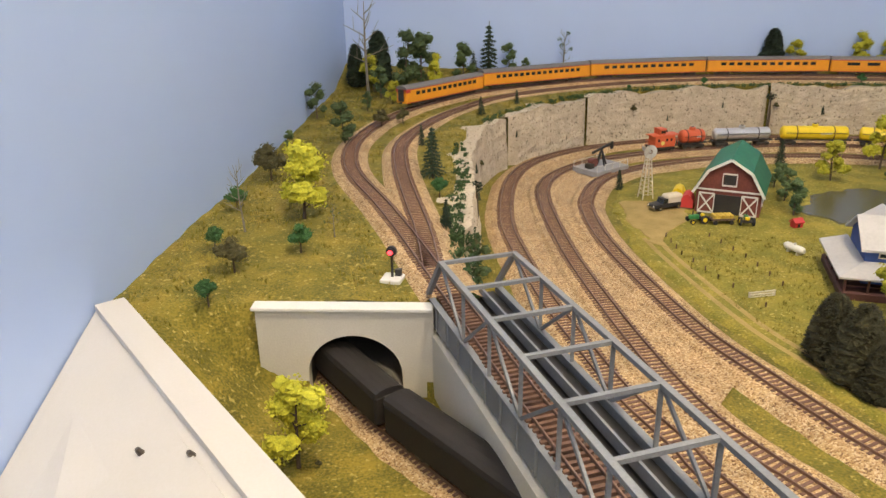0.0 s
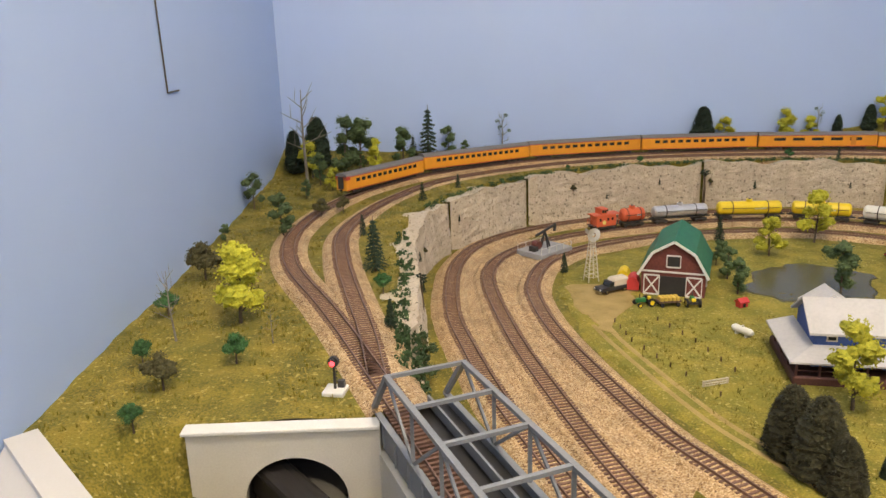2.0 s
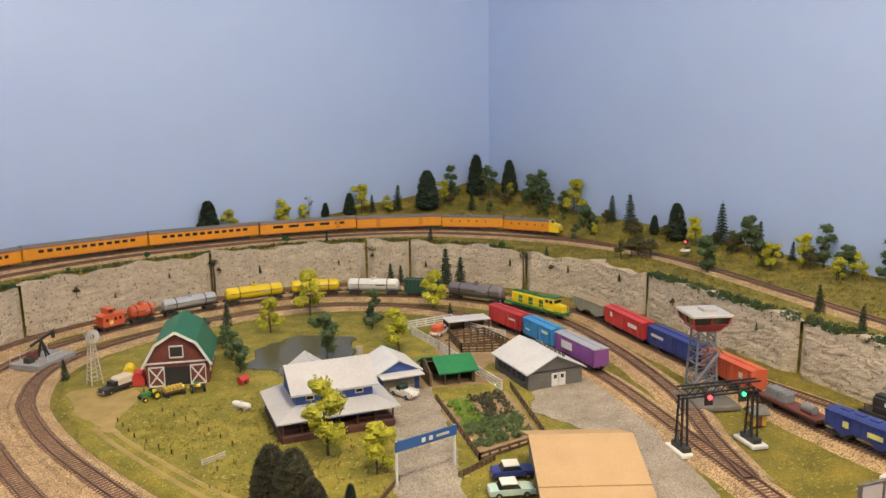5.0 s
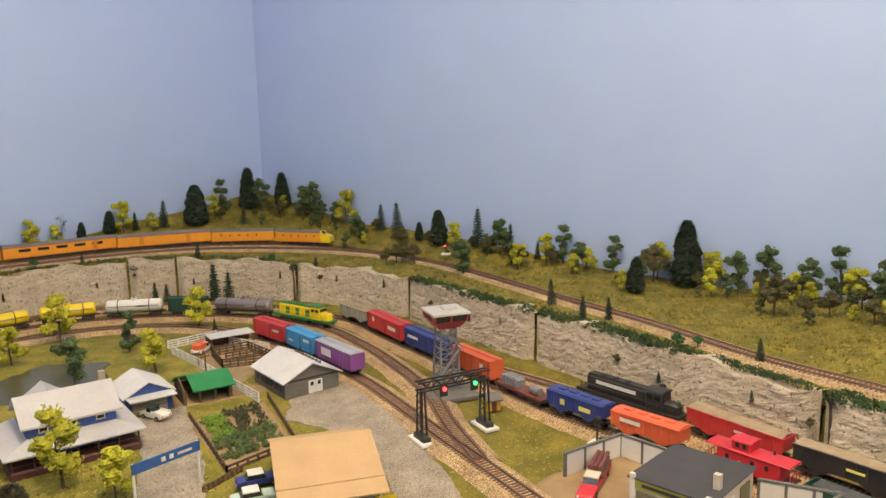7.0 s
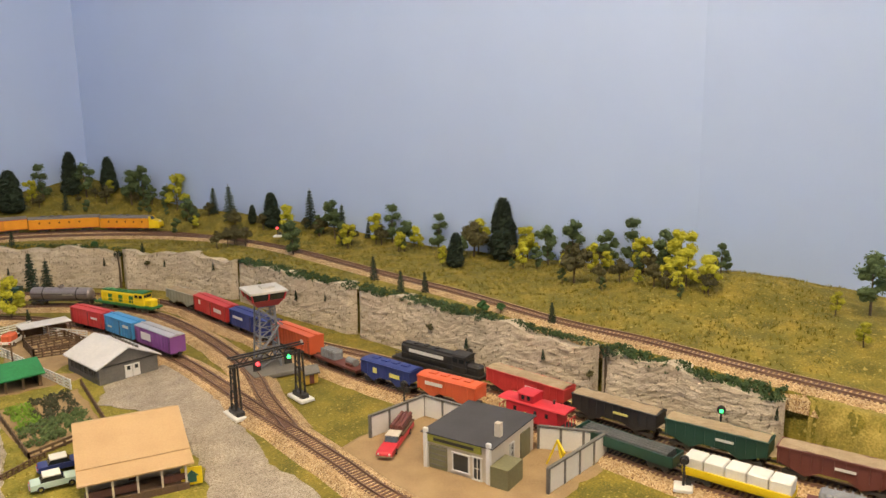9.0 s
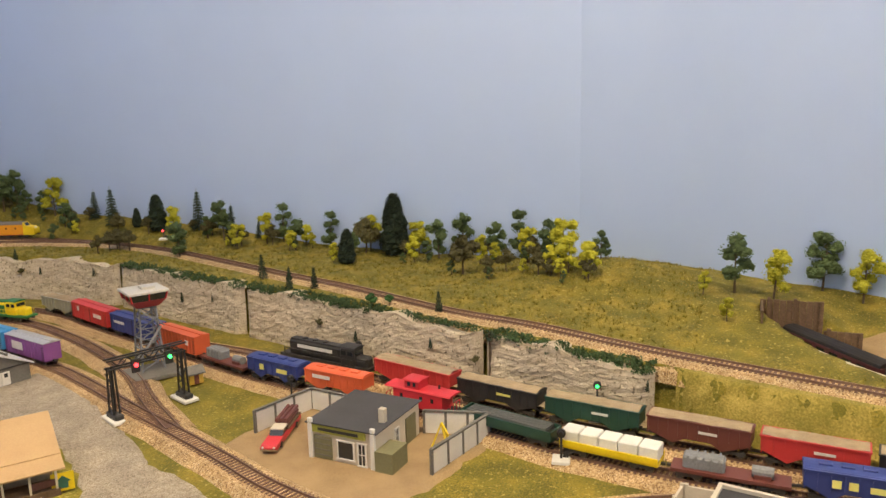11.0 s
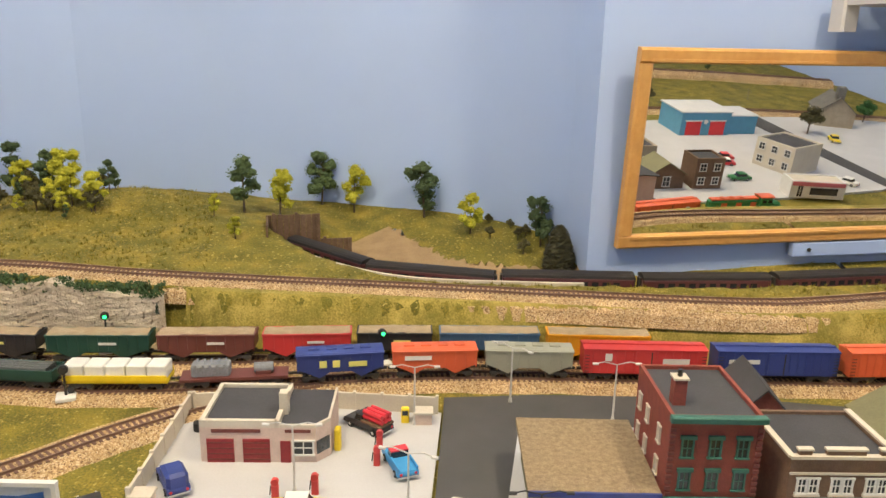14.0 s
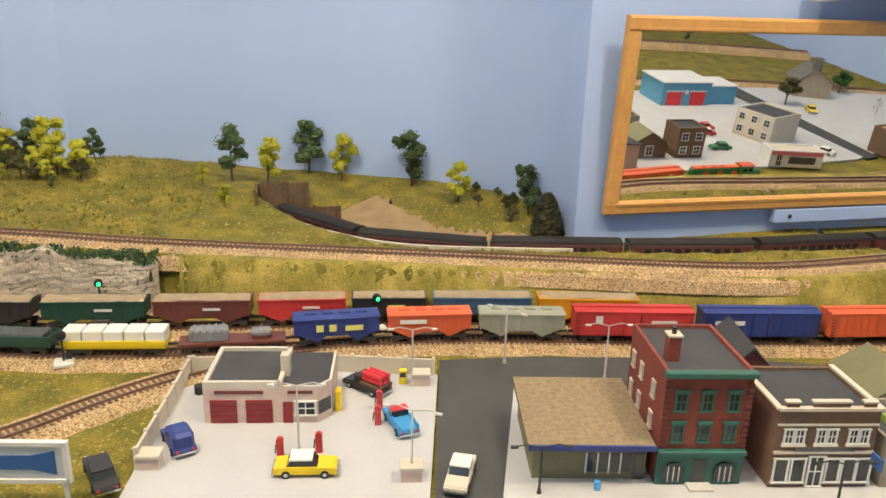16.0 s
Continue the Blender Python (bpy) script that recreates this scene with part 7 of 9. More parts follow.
bmesh.ops.recalc_face_normals(bmp, faces=bmp.faces[:])
pm = bpy.data.meshes.new("portal_wall")
bmp.to_mesh(pm)
pm.materials.append(CONCRETE)
tp = thing("tunnel_portal", 0, 0, 0, 0, "pale concrete tunnel portal with an arched mouth", "tunnel portal")
part("portal_wall", pm, None, tp)
part("coping", Mesh().box(-1.36, PY + 0.05, 0.872, 1.62, 0.16, 0.03, bev=0.008), WHITEPAINT, tp, "white coping")
part("wing_wall", Mesh().prism([(-0.60, 4.5), (-0.50, 4.5), (0.9, 0.72), (0.8, 0.72)], -0.05, 0.62), CONCRETE, tp, "pale side wall under the bridge")
# closed black sheet behind the arch, colouring in the tunnel's inner shade
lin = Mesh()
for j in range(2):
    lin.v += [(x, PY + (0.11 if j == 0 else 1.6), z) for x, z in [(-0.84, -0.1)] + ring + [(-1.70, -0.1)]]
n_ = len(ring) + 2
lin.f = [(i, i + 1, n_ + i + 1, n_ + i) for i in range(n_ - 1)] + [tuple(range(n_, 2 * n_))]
part("tunnel_lining", lin, BLACK, tp, "black sheet standing in for the darkness inside the tunnel")

board = thing("white_end_board", 0, 0, 0, 0, "sloping white end board with a flat rim and two screws", "board")
e0, e1 = np.array((-3.48, 4.21)), np.array((0.21, -0.14))
ed = (e1 - e0) / np.linalg.norm(e1 - e0)
en = np.array((-ed[1], ed[0]))
slope = Mesh()
s0, s1, s2, s3 = (-3.48, 4.21, 0.925), (0.21, -0.14, 0.925), (-1.5, -1.9, 0.0), (-3.48, 1.0, -0.12)
slope.v = [s0, s1, s2, s3] + [(x, y, z - 0.06) for x, y, z in (s0, s1, s2, s3)]
slope.f = [(3, 2, 1, 0), (4, 5, 6, 7), (0, 1, 5, 4), (1, 2, 6, 5), (2, 3, 7, 6), (3, 0, 4, 7)]
part("panel", slope, TRIMWHITE, board)
q = [e0, e1, e1 + en * 0.25, e0 + en * 0.25]
part("rim", Mesh().prism([tuple(x) for x in q], 0.86, 0.985), TRIMWHITE, board, "flat white top rim")
nrm = (Vector(s1) - Vector(s0)).cross(Vector(s3) - Vector(s0)).normalized()
nrm = -nrm if nrm.z < 0 else nrm
def on_board(u, v, lift=0.0):
    return tuple(Vector(s0) + (Vector(s1) - Vector(s0)) * u + (Vector(s3) - Vector(s0)) * v + nrm * lift)
plate = Mesh()
cor = [on_board(0.377, 0.03), on_board(0.95, 0.03), on_board(0.95, 0.9), on_board(0.231, 0.316)]
plate.v = [tuple(Vector(c) + nrm * 0.018) for c in cor] + cor
plate.f = [(0, 1, 2, 3), (7, 6, 5, 4), (0, 4, 5, 1), (1, 5, 6, 2), (2, 6, 7, 3), (3, 7, 4, 0)]
part("overlay_plate", plate, TRIMWHITE, board)
for u, v in ((0.316, 0.134), (0.428, 0.033)):
    part("screw", Mesh().rod(on_board(u, v, 0.0), on_board(u, v, 0.05), 0.026, 0.016, 8), WHEEL, board, "small steel screw")
hook = thing("wall_wire_hook", -3.485, 9.15, 3.3, 0, "thin grey wire with a small foot on the wall", "hook")
part("wire", Mesh().rod((0, -0.05, 1.2), (0, 0, 0), 0.012), WHEEL, hook)
part("foot", Mesh().rod((0, 0, 0), (0, 0.48, 0), 0.012), WHEEL, hook)

# ---- east end: retaining wall, mirror, shelf ----
rw = thing("plank_retaining_wall", 0, 0, 0, 0, "brown plank retaining wall at the end of a cutting", "retaining wall")
for k in range(9):
    y = -4.42 - k * 0.09
    part("plank", Mesh().box(12.6, y, 0.68, 0.03, 0.085, 0.72 + 0.01 * (k % 3)), WOOD, rw)
for k in range(8):
    part("plank", Mesh().box(12.0 + k * 0.08, -4.40, 0.70, 0.075, 0.03, 0.66), WOOD, rw)
for k in range(5):
    part("plank", Mesh().box(12.3, -5.26 - k * 0.09, 0.50, 0.03, 0.085, 0.42), WOOD, rw)
for y, x, hh in ((-4.5, 12.57, 1.08), (-4.85, 12.57, 1.08), (-5.2, 12.57, 1.06), (-5.28, 12.27, 0.75), (-5.68, 12.27, 0.72)):
    part("post", Mesh().box(x, y, hh / 2, 0.05, 0.05, hh), WOOD, rw)
edge_line = TRENCH[int(3.2 / 0.06):int(7.5 / 0.06)]
setting("cutting_edge", ribbon(np.c_[edge_line[:, :2], 0 * edge_line[:, :1] + 0.70], [(-0.36, -0.3), (-0.36, 0.0), (-0.31, 0.0), (-0.31, -0.3)]), PALEWOOD, "pale strip edging the cutting", "edging")

MTILT, MB, MH, MY0, MY1 = 5.0, 0.98, 2.78, -9.27, -17.2
PINE = mat("pine_frame", (0.66, 0.36, 0.11), (0.58, 0.30, 0.085), rough=0.4, fine=120, coarse=40, bump=0.1)
MIRROR = mat("mirror_silver", (0.92, 0.93, 0.93), (0.92, 0.93, 0.93), rough=0.01, metal=1.0)
mir = thing("wall_mirror", 10.20, 0, MB, 0, "large wall mirror in a pine frame, leaning from the wall", "mirror")
mir.matrix_basis = pose(10.20 * D, 0, MB * D, 0, -MTILT, 0)
my, ml = (MY0 + MY1) / 2, abs(MY1 - MY0)
part("glass", Mesh().box(0.0, my, MH / 2, 0.02, ml - 0.3, MH - 0.3), MIRROR, mir)
part("backing", Mesh().box(0.05, my, MH / 2, 0.05, ml - 0.1, MH - 0.1), WOOD, mir)
for z in (0.1, MH - 0.1):
    part("frame_rail", Mesh().across([(-0.07, z - 0.07), (-0.04, z - 0.1), (0.07, z - 0.1), (0.07, z + 0.1), (-0.04, z + 0.1), (-0.07, z + 0.07)], my - ml / 2, my + ml / 2), PINE, mir)
    part("frame_bead", Mesh().box(-0.065, my, z + (0.06 if z < 1 else -0.06), 0.04, ml - 0.3, 0.035), PINE, mir)
for y in (my - ml / 2 + 0.1, my + ml / 2 - 0.1):
    part("frame_stile", Mesh().prism([(-0.07, y - 0.07), (-0.04, y - 0.1), (0.07, y - 0.1), (0.07, y + 0.1), (-0.04, y + 0.1), (-0.07, y + 0.07)], 0.2, MH - 0.2), PINE, mir)
ledge = thing("mirror_ledge", 10.15, -14.4, 0.86, 0, "light blue painted ledge board under the mirror with two screws", "ledge")
part("board", Mesh().box(0.05, 0, 0, 0.14, 4.6, 0.2, bev=0.01), WALL, ledge)
for y in (2.05, 0.2, -1.8):
    part("screw", Mesh().rod((-0.03, y, 0), (-0.05, y, 0), 0.03, 0.03, 10), BLACK, ledge)
shelf = thing("wall_bracket_shelf", 10.2, -12.6, 4.0, 0, "white bracket with a grey shelf edge over the mirror", "shelf")
part("bracket", Mesh().box(-0.2, 0.35, 0.25, 0.3, 0.25, 0.5, bev=0.03), TRIMWHITE, shelf)
part("arm", Mesh().box(-0.6, -0.4, 0.42, 0.9, 1.7, 0.16, bev=0.03), TRIMWHITE, shelf)
part("shelf_edge", Mesh().box(-0.75, -2.4, 0.05, 0.6, 3.4, 0.22), paint("shelf_blue_grey", (0.22, 0.27, 0.38)), shelf)
part("shelf_top", Mesh().box(-0.6, -2.2, 0.5, 1.2, 4.2, 0.12), TRIMWHITE, shelf)

# ---- paved and planted patches ----
patch("gravel_yard", [(7.75, 6.0), (8.9, 5.98), (8.5, 4.9), (8.05, 4.0), (7.4, 2.95), (6.95, 2.1), (6.65, 1.15), (6.2, 0.2), (5.6, -0.3), (5.3, 0.8), (5.7, 1.7), (6.5, 2.65), (7.05, 3.6), (7.35, 4.5), (7.2, 5.4)], 0.042, GRAVEL, "pale grey gravel yard and road", "gravel", 0.04, 3)
patch("driveway", [(5.9, 7.25), (6.62, 7.1), (6.2, 6.2), (5.62, 5.1), (5.2, 4.45), (4.8, 3.6), (4.2, 3.2), (4.0, 3.6), (4.45, 4.6), (5.1, 5.6), (5.55, 6.4)], 0.042, GRAVEL, "grey gravel farm drive", "gravel", 0.03, 4)
patch("dirt_yard", [(6.55, 7.05), (8.0, 6.6), (7.75, 7.3), (8.9, 7.7), (9.1, 8.9), (8.9, 9.9), (8.2, 9.4), (7.6, 8.2), (6.9, 8.1), (6.4, 7.7)], 0.04, DIRT, "brown dirt farmyard", "dirt", 0.05, 5)
patch("shop_yard", [(7.35, 1.5), (8.1, 1.45), (8.95, 1.15), (8.85, -1.4), (7.7, -1.15), (7.1, -0.9), (6.75, -0.2), (6.95, 0.6)], 0.036, DIRT, "trodden brown dirt yard round the shop", "dirt", 0.05, 6)
patch("garden_bed", [(6.35, 6.5), (5.72, 4.72), (6.72, 4.72), (7.45, 6.25)], 0.042, DIRT, "dug brown vegetable garden", "garden", 0.02, 7)
WATER = mat("pond_water", (0.11, 0.10, 0.05), (0.06, 0.06, 0.03), rough=0.22, fine=90, coarse=14, bump=0.03)
patch("pond", [(4.75, 9.75), (5.35, 10.65), (6.25, 10.95), (7.0, 10.2), (6.4, 9.15), (5.1, 9.2)], 0.045, WATER, "still olive farm pond", "water", 0.06, 8)
WORN = mat("worn_straw_track", (0.42, 0.30, 0.12), (0.26, 0.19, 0.06), rough=0.95, fine=900, coarse=40, bump=0.6)
patch("farm_track", [(2.05, 10.2), (2.5, 10.3), (3.0, 9.9), (2.95, 9.3), (2.55, 8.9), (2.35, 8.2), (2.2, 8.4), (2.1, 9.2)], 0.038, WORN, "worn straw-coloured farm track", "track", 0.06, 9)
lane = LOWER3[int(nearest_s(LOWER3, 3.6, 2.55) / 0.06):int(nearest_s(LOWER3, 1.58, 8.5) / 0.06)].copy()
lane[:, 2] = 0.035
for o in (-0.60, -0.76):
    setting("wheel_rut", ribbon(lane, [(o - 0.035, -0.004), (o, 0.0), (o + 0.035, -0.004)]), WORN, "worn straw wheel rut along the farm track", "track")
setting("station_forecourt", Mesh().prism([(8.0, -3.62), (5.95, -3.28), (4.4, -3.1), (4.25, -5.4), (5.46, -5.66), (7.5, -6.2), (7.85, -5.75), (7.9, -4.9)], 0.0, 0.045), LOT, "pale grey concrete filling station forecourt", "pavement")
setting("road", Mesh().prism([(7.5, -6.22), (5.46, -5.70), (4.2, -5.45), (4.05, -5.95), (5.33, -6.25), (7.15, -6.95), (6.5, -9.6), (5.9, -12.0), (6.35, -12.1), (7.3, -9.5), (7.75, -7.3), (7.85, -6.3)], 0.0, 0.042), ASPHALT, "dark asphalt street and cross street", "road")
setting("pavement", Mesh().prism([(7.13, -6.93), (5.33, -6.23), (4.6, -6.05), (4.0, -9.0), (3.7, -10.8), (5.9, -11.5), (6.48, -9.6)], 0.0, 0.055), LOT, "pale concrete pavement round the shops", "pavement")
# crops
CROP = leafmat("crop_leaves", (0.11, 0.16, 0.05), (0.05, 0.085, 0.03))
CROPB = leafmat("crop_bright", (0.20, 0.34, 0.03), (0.10, 0.20, 0.02))
CROPD = leafmat("crop_dark", (0.07, 0.07, 0.035), (0.035, 0.04, 0.02))
cr = random.Random(8)
for r in range(9):
    for k in range(12):
        u, v = (r + 0.5) / 9, (k + 0.5) / 12
        x = 5.86 + 0.54 * u + v * (0.84 + 0.05 * u) + cr.uniform(-0.04, 0.04)
        y = 4.86 + 1.45 * u + cr.uniform(-0.05, 0.05)
        mm = Mesh()
        leaves(mm, (0, 0, 0.04), 0.06, 46, 0.02, cr, 0.8)
        kind = CROP if u < 0.5 else (CROPB if v < 0.35 else CROPD)
        if cr.random() < (0.92 if u < 0.5 else 0.7):
            at(tagged(part("crop_plant", mm, kind), "leafy vegetable plant in the garden bed", "plant", "garden crops"), x, y, 0.045)


# ---- fences ----
def rail_fence(name, pts, label, material, h=0.14, rails=3, gap=0.22, group="farm fences", th=0.016):
    root = thing(name, 0, 0, 0, 0, label, "fence", group)
    for (x0, y0), (x1, y1) in zip(pts, pts[1:]):
        L = math.hypot(x1 - x0, y1 - y0)
        n = max(1, round(L / gap))
        for i in range(n + 1):
            part("post", Mesh().box(x0 + (x1 - x0) * i / n, y0 + (y1 - y0) * i / n, h / 2, th * 1.4, th * 1.4, h + 0.02), material, root)
        for k in range(rails):
            z = h * (k + 0.7) / rails + 0.01
            part("rail", Mesh().beam((x0, y0, z), (x1, y1, z), th * 0.8, h / rails * 0.5), material, root)
    return root


rail_fence("white_rail_fence", [(8.15, 10.1), (9.15, 10.0)], "white four-rail paddock fence", WHITEPAINT, 0.18, 4)
rail_fence("white_rail_fence", [(8.0, 9.7), (7.85, 8.6), (7.6, 7.4), (7.42, 6.35)], "white four-rail paddock fence", WHITEPAINT, 0.18, 4)
rail_fence("white_rail_fence", [(9.0, 9.5), (9.2, 8.4)], "white four-rail paddock fence", WHITEPAINT, 0.18, 4)
rail_fence("garden_fence", [(6.4, 6.6), (5.68, 4.66), (6.75, 4.64), (7.6, 6.35)], "brown wooden garden fence", WOOD, 0.12, 2, 0.16)
rail_fence("stock_pen", [(8.05, 8.2), (8.35, 8.95), (9.0, 8.75), (8.85, 7.7), (8.05, 8.2)], "brown slatted stock pen", WOOD, 0.2, 4, 0.14)
rail_fence("stock_pen", [(8.3, 8.45), (8.9, 8.25)], "brown slatted stock pen divider", WOOD, 0.2, 4, 0.14)
rail_fence("wire_fence", [(2.45, 8.6), (2.5, 7.9), (2.75, 7.1), (3.05, 6.3)], "thin dark post fence round the paddock", WOOD, 0.08, 0, 0.28, th=0.01)
rail_fence("wire_fence", [(3.05, 8.6), (3.3, 7.8), (3.45, 6.9)], "thin dark post fence round the paddock", WOOD, 0.08, 0, 0.28, th=0.01)
rail_fence("wooden_gate", [(2.95, 6.55), (3.25, 6.62)], "pale wooden paddock gate", PALEWOOD, 0.09, 3, 0.3)
rail_fence("stone_wall", [(5.22, 4.45), (5.82, 4.56)], "low brown stone wall", WOOD, 0.1, 3, 0.08)
rail_fence("stone_wall", [(4.62, 4.8), (4.05, 4.4)], "low brown stone wall", WOOD, 0.08, 3, 0.08)
lean = thing("lean_to_shelter", 8.95, 9.25, 0.03, -18, "open stock shelter with a pale flat roof", "shed")
part("roof", Mesh().box(0, 0, 0.26, 0.85, 0.4, 0.02), WHITEROOF, lean)
for x in (-0.4, 0, 0.4):
    for y in (-0.17, 0.17):
        part("post", Mesh().box(x, y, 0.125, 0.025, 0.025, 0.25), WOOD, lean)
part("back_wall", Mesh().box(0, 0.18, 0.13, 0.82, 0.015, 0.22), WOOD, lean)

# sign arch over the drive
arch = thing("drive_sign", 0, 0, 0.03, 0, "blue banner sign on two white posts over the drive", "sign")
for x, y in ((4.55, 4.72), (5.35, 4.72)):
    part("post", Mesh().rod((x, y, 0), (x, y, 0.52), 0.016, n=8), WHITEPAINT, arch)
part("banner", Mesh().beam((4.53, 4.71, 0.46), (5.37, 4.71, 0.46), 0.02, 0.12), SIGNBLUE, arch, "blue banner board")
for x in (4.9, 5.0):
    part("emblem", Mesh().rod((x, 4.699, 0.46), (x, 4.69, 0.46), 0.035, n=4), WHITEPAINT, arch, "plain pale emblem shape")
part("lettering", Mesh().box(5.17, 4.698, 0.46, 0.18, 0.006, 0.03), CREAM, arch)

# windmill
wm = thing("windmill", 2.52, 10.45, 0.03, 15, "farm windmill with lattice tower and steel blades", "windmill")
GALV = mat("galvanised_steel", (0.66, 0.64, 0.60), (0.56, 0.54, 0.50), rough=0.4, metal=0.3)
for sx, sy in ((-1, -1), (1, -1), (1, 1), (-1, 1)):
    part("leg", Mesh().beam((sx * 0.09, sy * 0.09, 0), (sx * 0.03, sy * 0.03, 0.72), 0.014, 0.014), PALEWOOD, wm)
for k in range(9):
    z = 0.08 + k * 0.07
    r = 0.09 - 0.06 * z / 0.72
    for a, b in (((-1, -1), (1, -1)), ((1, -1), (1, 1)), ((1, 1), (-1, 1)), ((-1, 1), (-1, -1))):
        part("girt", Mesh().beam((a[0] * r, a[1] * r, z), (b[0] * r, b[1] * r, z), 0.008, 0.008), PALEWOOD, wm)
rotor = part("hub", Mesh().rod((0, -0.05, 0.78), (0, 0.06, 0.78), 0.02, n=8), GALV, wm)
for k in range(16):
    a = 2 * math.pi * k / 16
    u, v = Vector((math.cos(a), 0, math.sin(a))), Vector((-math.sin(a), 0.35, math.cos(a)))
    c = Vector((0, -0.06, 0.78))
    p = [c + u * 0.035 - v * 0.006, c + u * 0.035 + v * 0.006, c + u * 0.11 + v * 0.022, c + u * 0.11 - v * 0.022]
    part("blade", Mesh().add([tuple(x) for x in p] + [tuple(x + Vector((0, 0.004, 0))) for x in p], [(0, 1, 2, 3), (7, 6, 5, 4), (0, 4, 5, 1), (1, 5, 6, 2), (2, 6, 7, 3), (3, 7, 4, 0)]), GALV, rotor)
part("tail_vane", Mesh().box(0, 0.17, 0.78, 0.006, 0.14, 0.07), GALV, wm)

# pump jack on its fenced plinth
pj = thing("pump_jack", 2.02, 12.08, 0.05, 40, "dark oil pump jack on a pale fenced concrete plinth", "pump jack")
part("plinth", Mesh().box(0, 0, 0.05, 0.86, 0.6, 0.1, bev=0.01), mat("weathered_grey_concrete", (0.34, 0.34, 0.35), (0.26, 0.26, 0.27), rough=0.9, fine=500, coarse=60, bump=0.3), pj)
for x in (-0.41, -0.2, 0, 0.2, 0.41):
    for y in (-0.28, 0.28):
        part("fence_post", Mesh().rod((x, y, 0.1), (x, y, 0.2), 0.006, n=5), GALV, pj)
for y in (-0.28, 0.28):
    part("fence_rail", Mesh().beam((-0.41, y, 0.2), (0.41, y, 0.2), 0.006, 0.006), GALV, pj)
for p, q in (((0, -0.08, 0.1), (0, 0, 0.42)), ((0, 0.08, 0.1), (0, 0, 0.42)), ((-0.14, 0, 0.1), (0, 0, 0.42)), ((0.14, 0, 0.1), (0, 0, 0.42))):
    part("samson_leg", Mesh().beam(p, q, 0.022, 0.022), BLACK, pj)
part("walking_beam", Mesh().beam((-0.24, 0, 0.37), (0.26, 0, 0.48), 0.03, 0.04), BLACK, pj)
part("horse_head", Mesh().box(0.27, 0, 0.44, 0.06, 0.04, 0.14, bev=0.01), BLACK, pj)
part("crank_weight", Mesh().rod((-0.22, -0.06, 0.2), (-0.22, 0.06, 0.2), 0.075, n=12), BROWN, pj)
part("motor_box", Mesh().box(-0.3, 0, 0.14, 0.12, 0.14, 0.1, bev=0.01), UNDER, pj)

# signal gantry over the yard throat
gan = thing("signal_gantry", 0, 0, 0.02, 0, "black lattice signal gantry with red and green lamps", "signal gantry")
ga, gb = np.array((7.82, 3.40)), np.array((8.72, 3.04))
gd_ = (gb - ga) / np.linalg.norm(gb - ga)
gn = np.array((-gd_[1], gd_[0]))
REDLAMP, GREENLAMP = glow("signal_red_glow", (1.0, 0.05, 0.06), 4.0), glow("signal_green_glow", (0.03, 0.85, 0.22), 3.0)
for c in (ga, gb):
    part("base_slab", Mesh().box(c[0], c[1], 0.02, 0.22, 0.42, 0.04, math.degrees(math.atan2(gd_[1], gd_[0])), 0.008), WHITEPAINT, gan, "white foundation slab")
    part("foot", Mesh().box(c[0], c[1], 0.07, 0.12, 0.3, 0.07, math.degrees(math.atan2(gd_[1], gd_[0])), 0.02), BLACK, gan)
    lg = [(c + gd_ * sx * 0.04 + gn * sy * 0.07, c + gd_ * sx * 0.03 + gn * sy * 0.04) for sx in (-1, 1) for sy in (-1, 1)]
    for a, b in lg:
        part("leg", Mesh().beam((a[0], a[1], 0.08), (b[0], b[1], 0.72), 0.02, 0.02), BLACK, gan)
    for k in range(6):
        z0, z1 = 0.12 + k * 0.1, 0.22 + k * 0.1
        a, b = lg[0][0], lg[1][0]
        part("lacing", Mesh().beam((lg[k % 2][0][0], lg[k % 2][0][1], z0), (lg[1 - k % 2][0][0], lg[1 - k % 2][0][1], z1), 0.01, 0.01), BLACK, gan)
for z in (0.70, 0.82):
    for s in (-1, 1):
        p, q = ga - gd_ * 0.06 + gn * 0.05 * s, gb + gd_ * 0.06 + gn * 0.05 * s
        part("bridge_chord", Mesh().beam((p[0], p[1], z), (q[0], q[1], z), 0.02, 0.02), BLACK, gan)
for k in range(9):
    p, q = ga + (gb - ga) * k / 9, ga + (gb - ga) * (k + 1) / 9
    for s in (-1, 1):
        zz = (0.70, 0.82) if k % 2 else (0.82, 0.70)
        part("bridge_lacing", Mesh().beam((p[0] + gn[0] * 0.05 * s, p[1] + gn[1] * 0.05 * s, zz[0]), (q[0] + gn[0] * 0.05 * s, q[1] + gn[1] * 0.05 * s, zz[1]), 0.01, 0.01), BLACK, gan)
for f, lampm in ((0.30, REDLAMP), (0.78, GREENLAMP)):
    c = ga + (gb - ga) * f
    hd = part("signal_head", Mesh().box(c[0] - gn[0] * 0.09, c[1] - gn[1] * 0.09, 0.69, 0.11, 0.03, 0.18, math.degrees(math.atan2(gd_[1], gd_[0])), 0.01), BLACK, gan)
    a, b = c - gn * 0.105, c - gn * 0.13
    part("lamp", Mesh().rod((a[0], a[1], 0.70), (b[0], b[1], 0.70), 0.026, n=12), lampm, hd, "lit signal lamp")

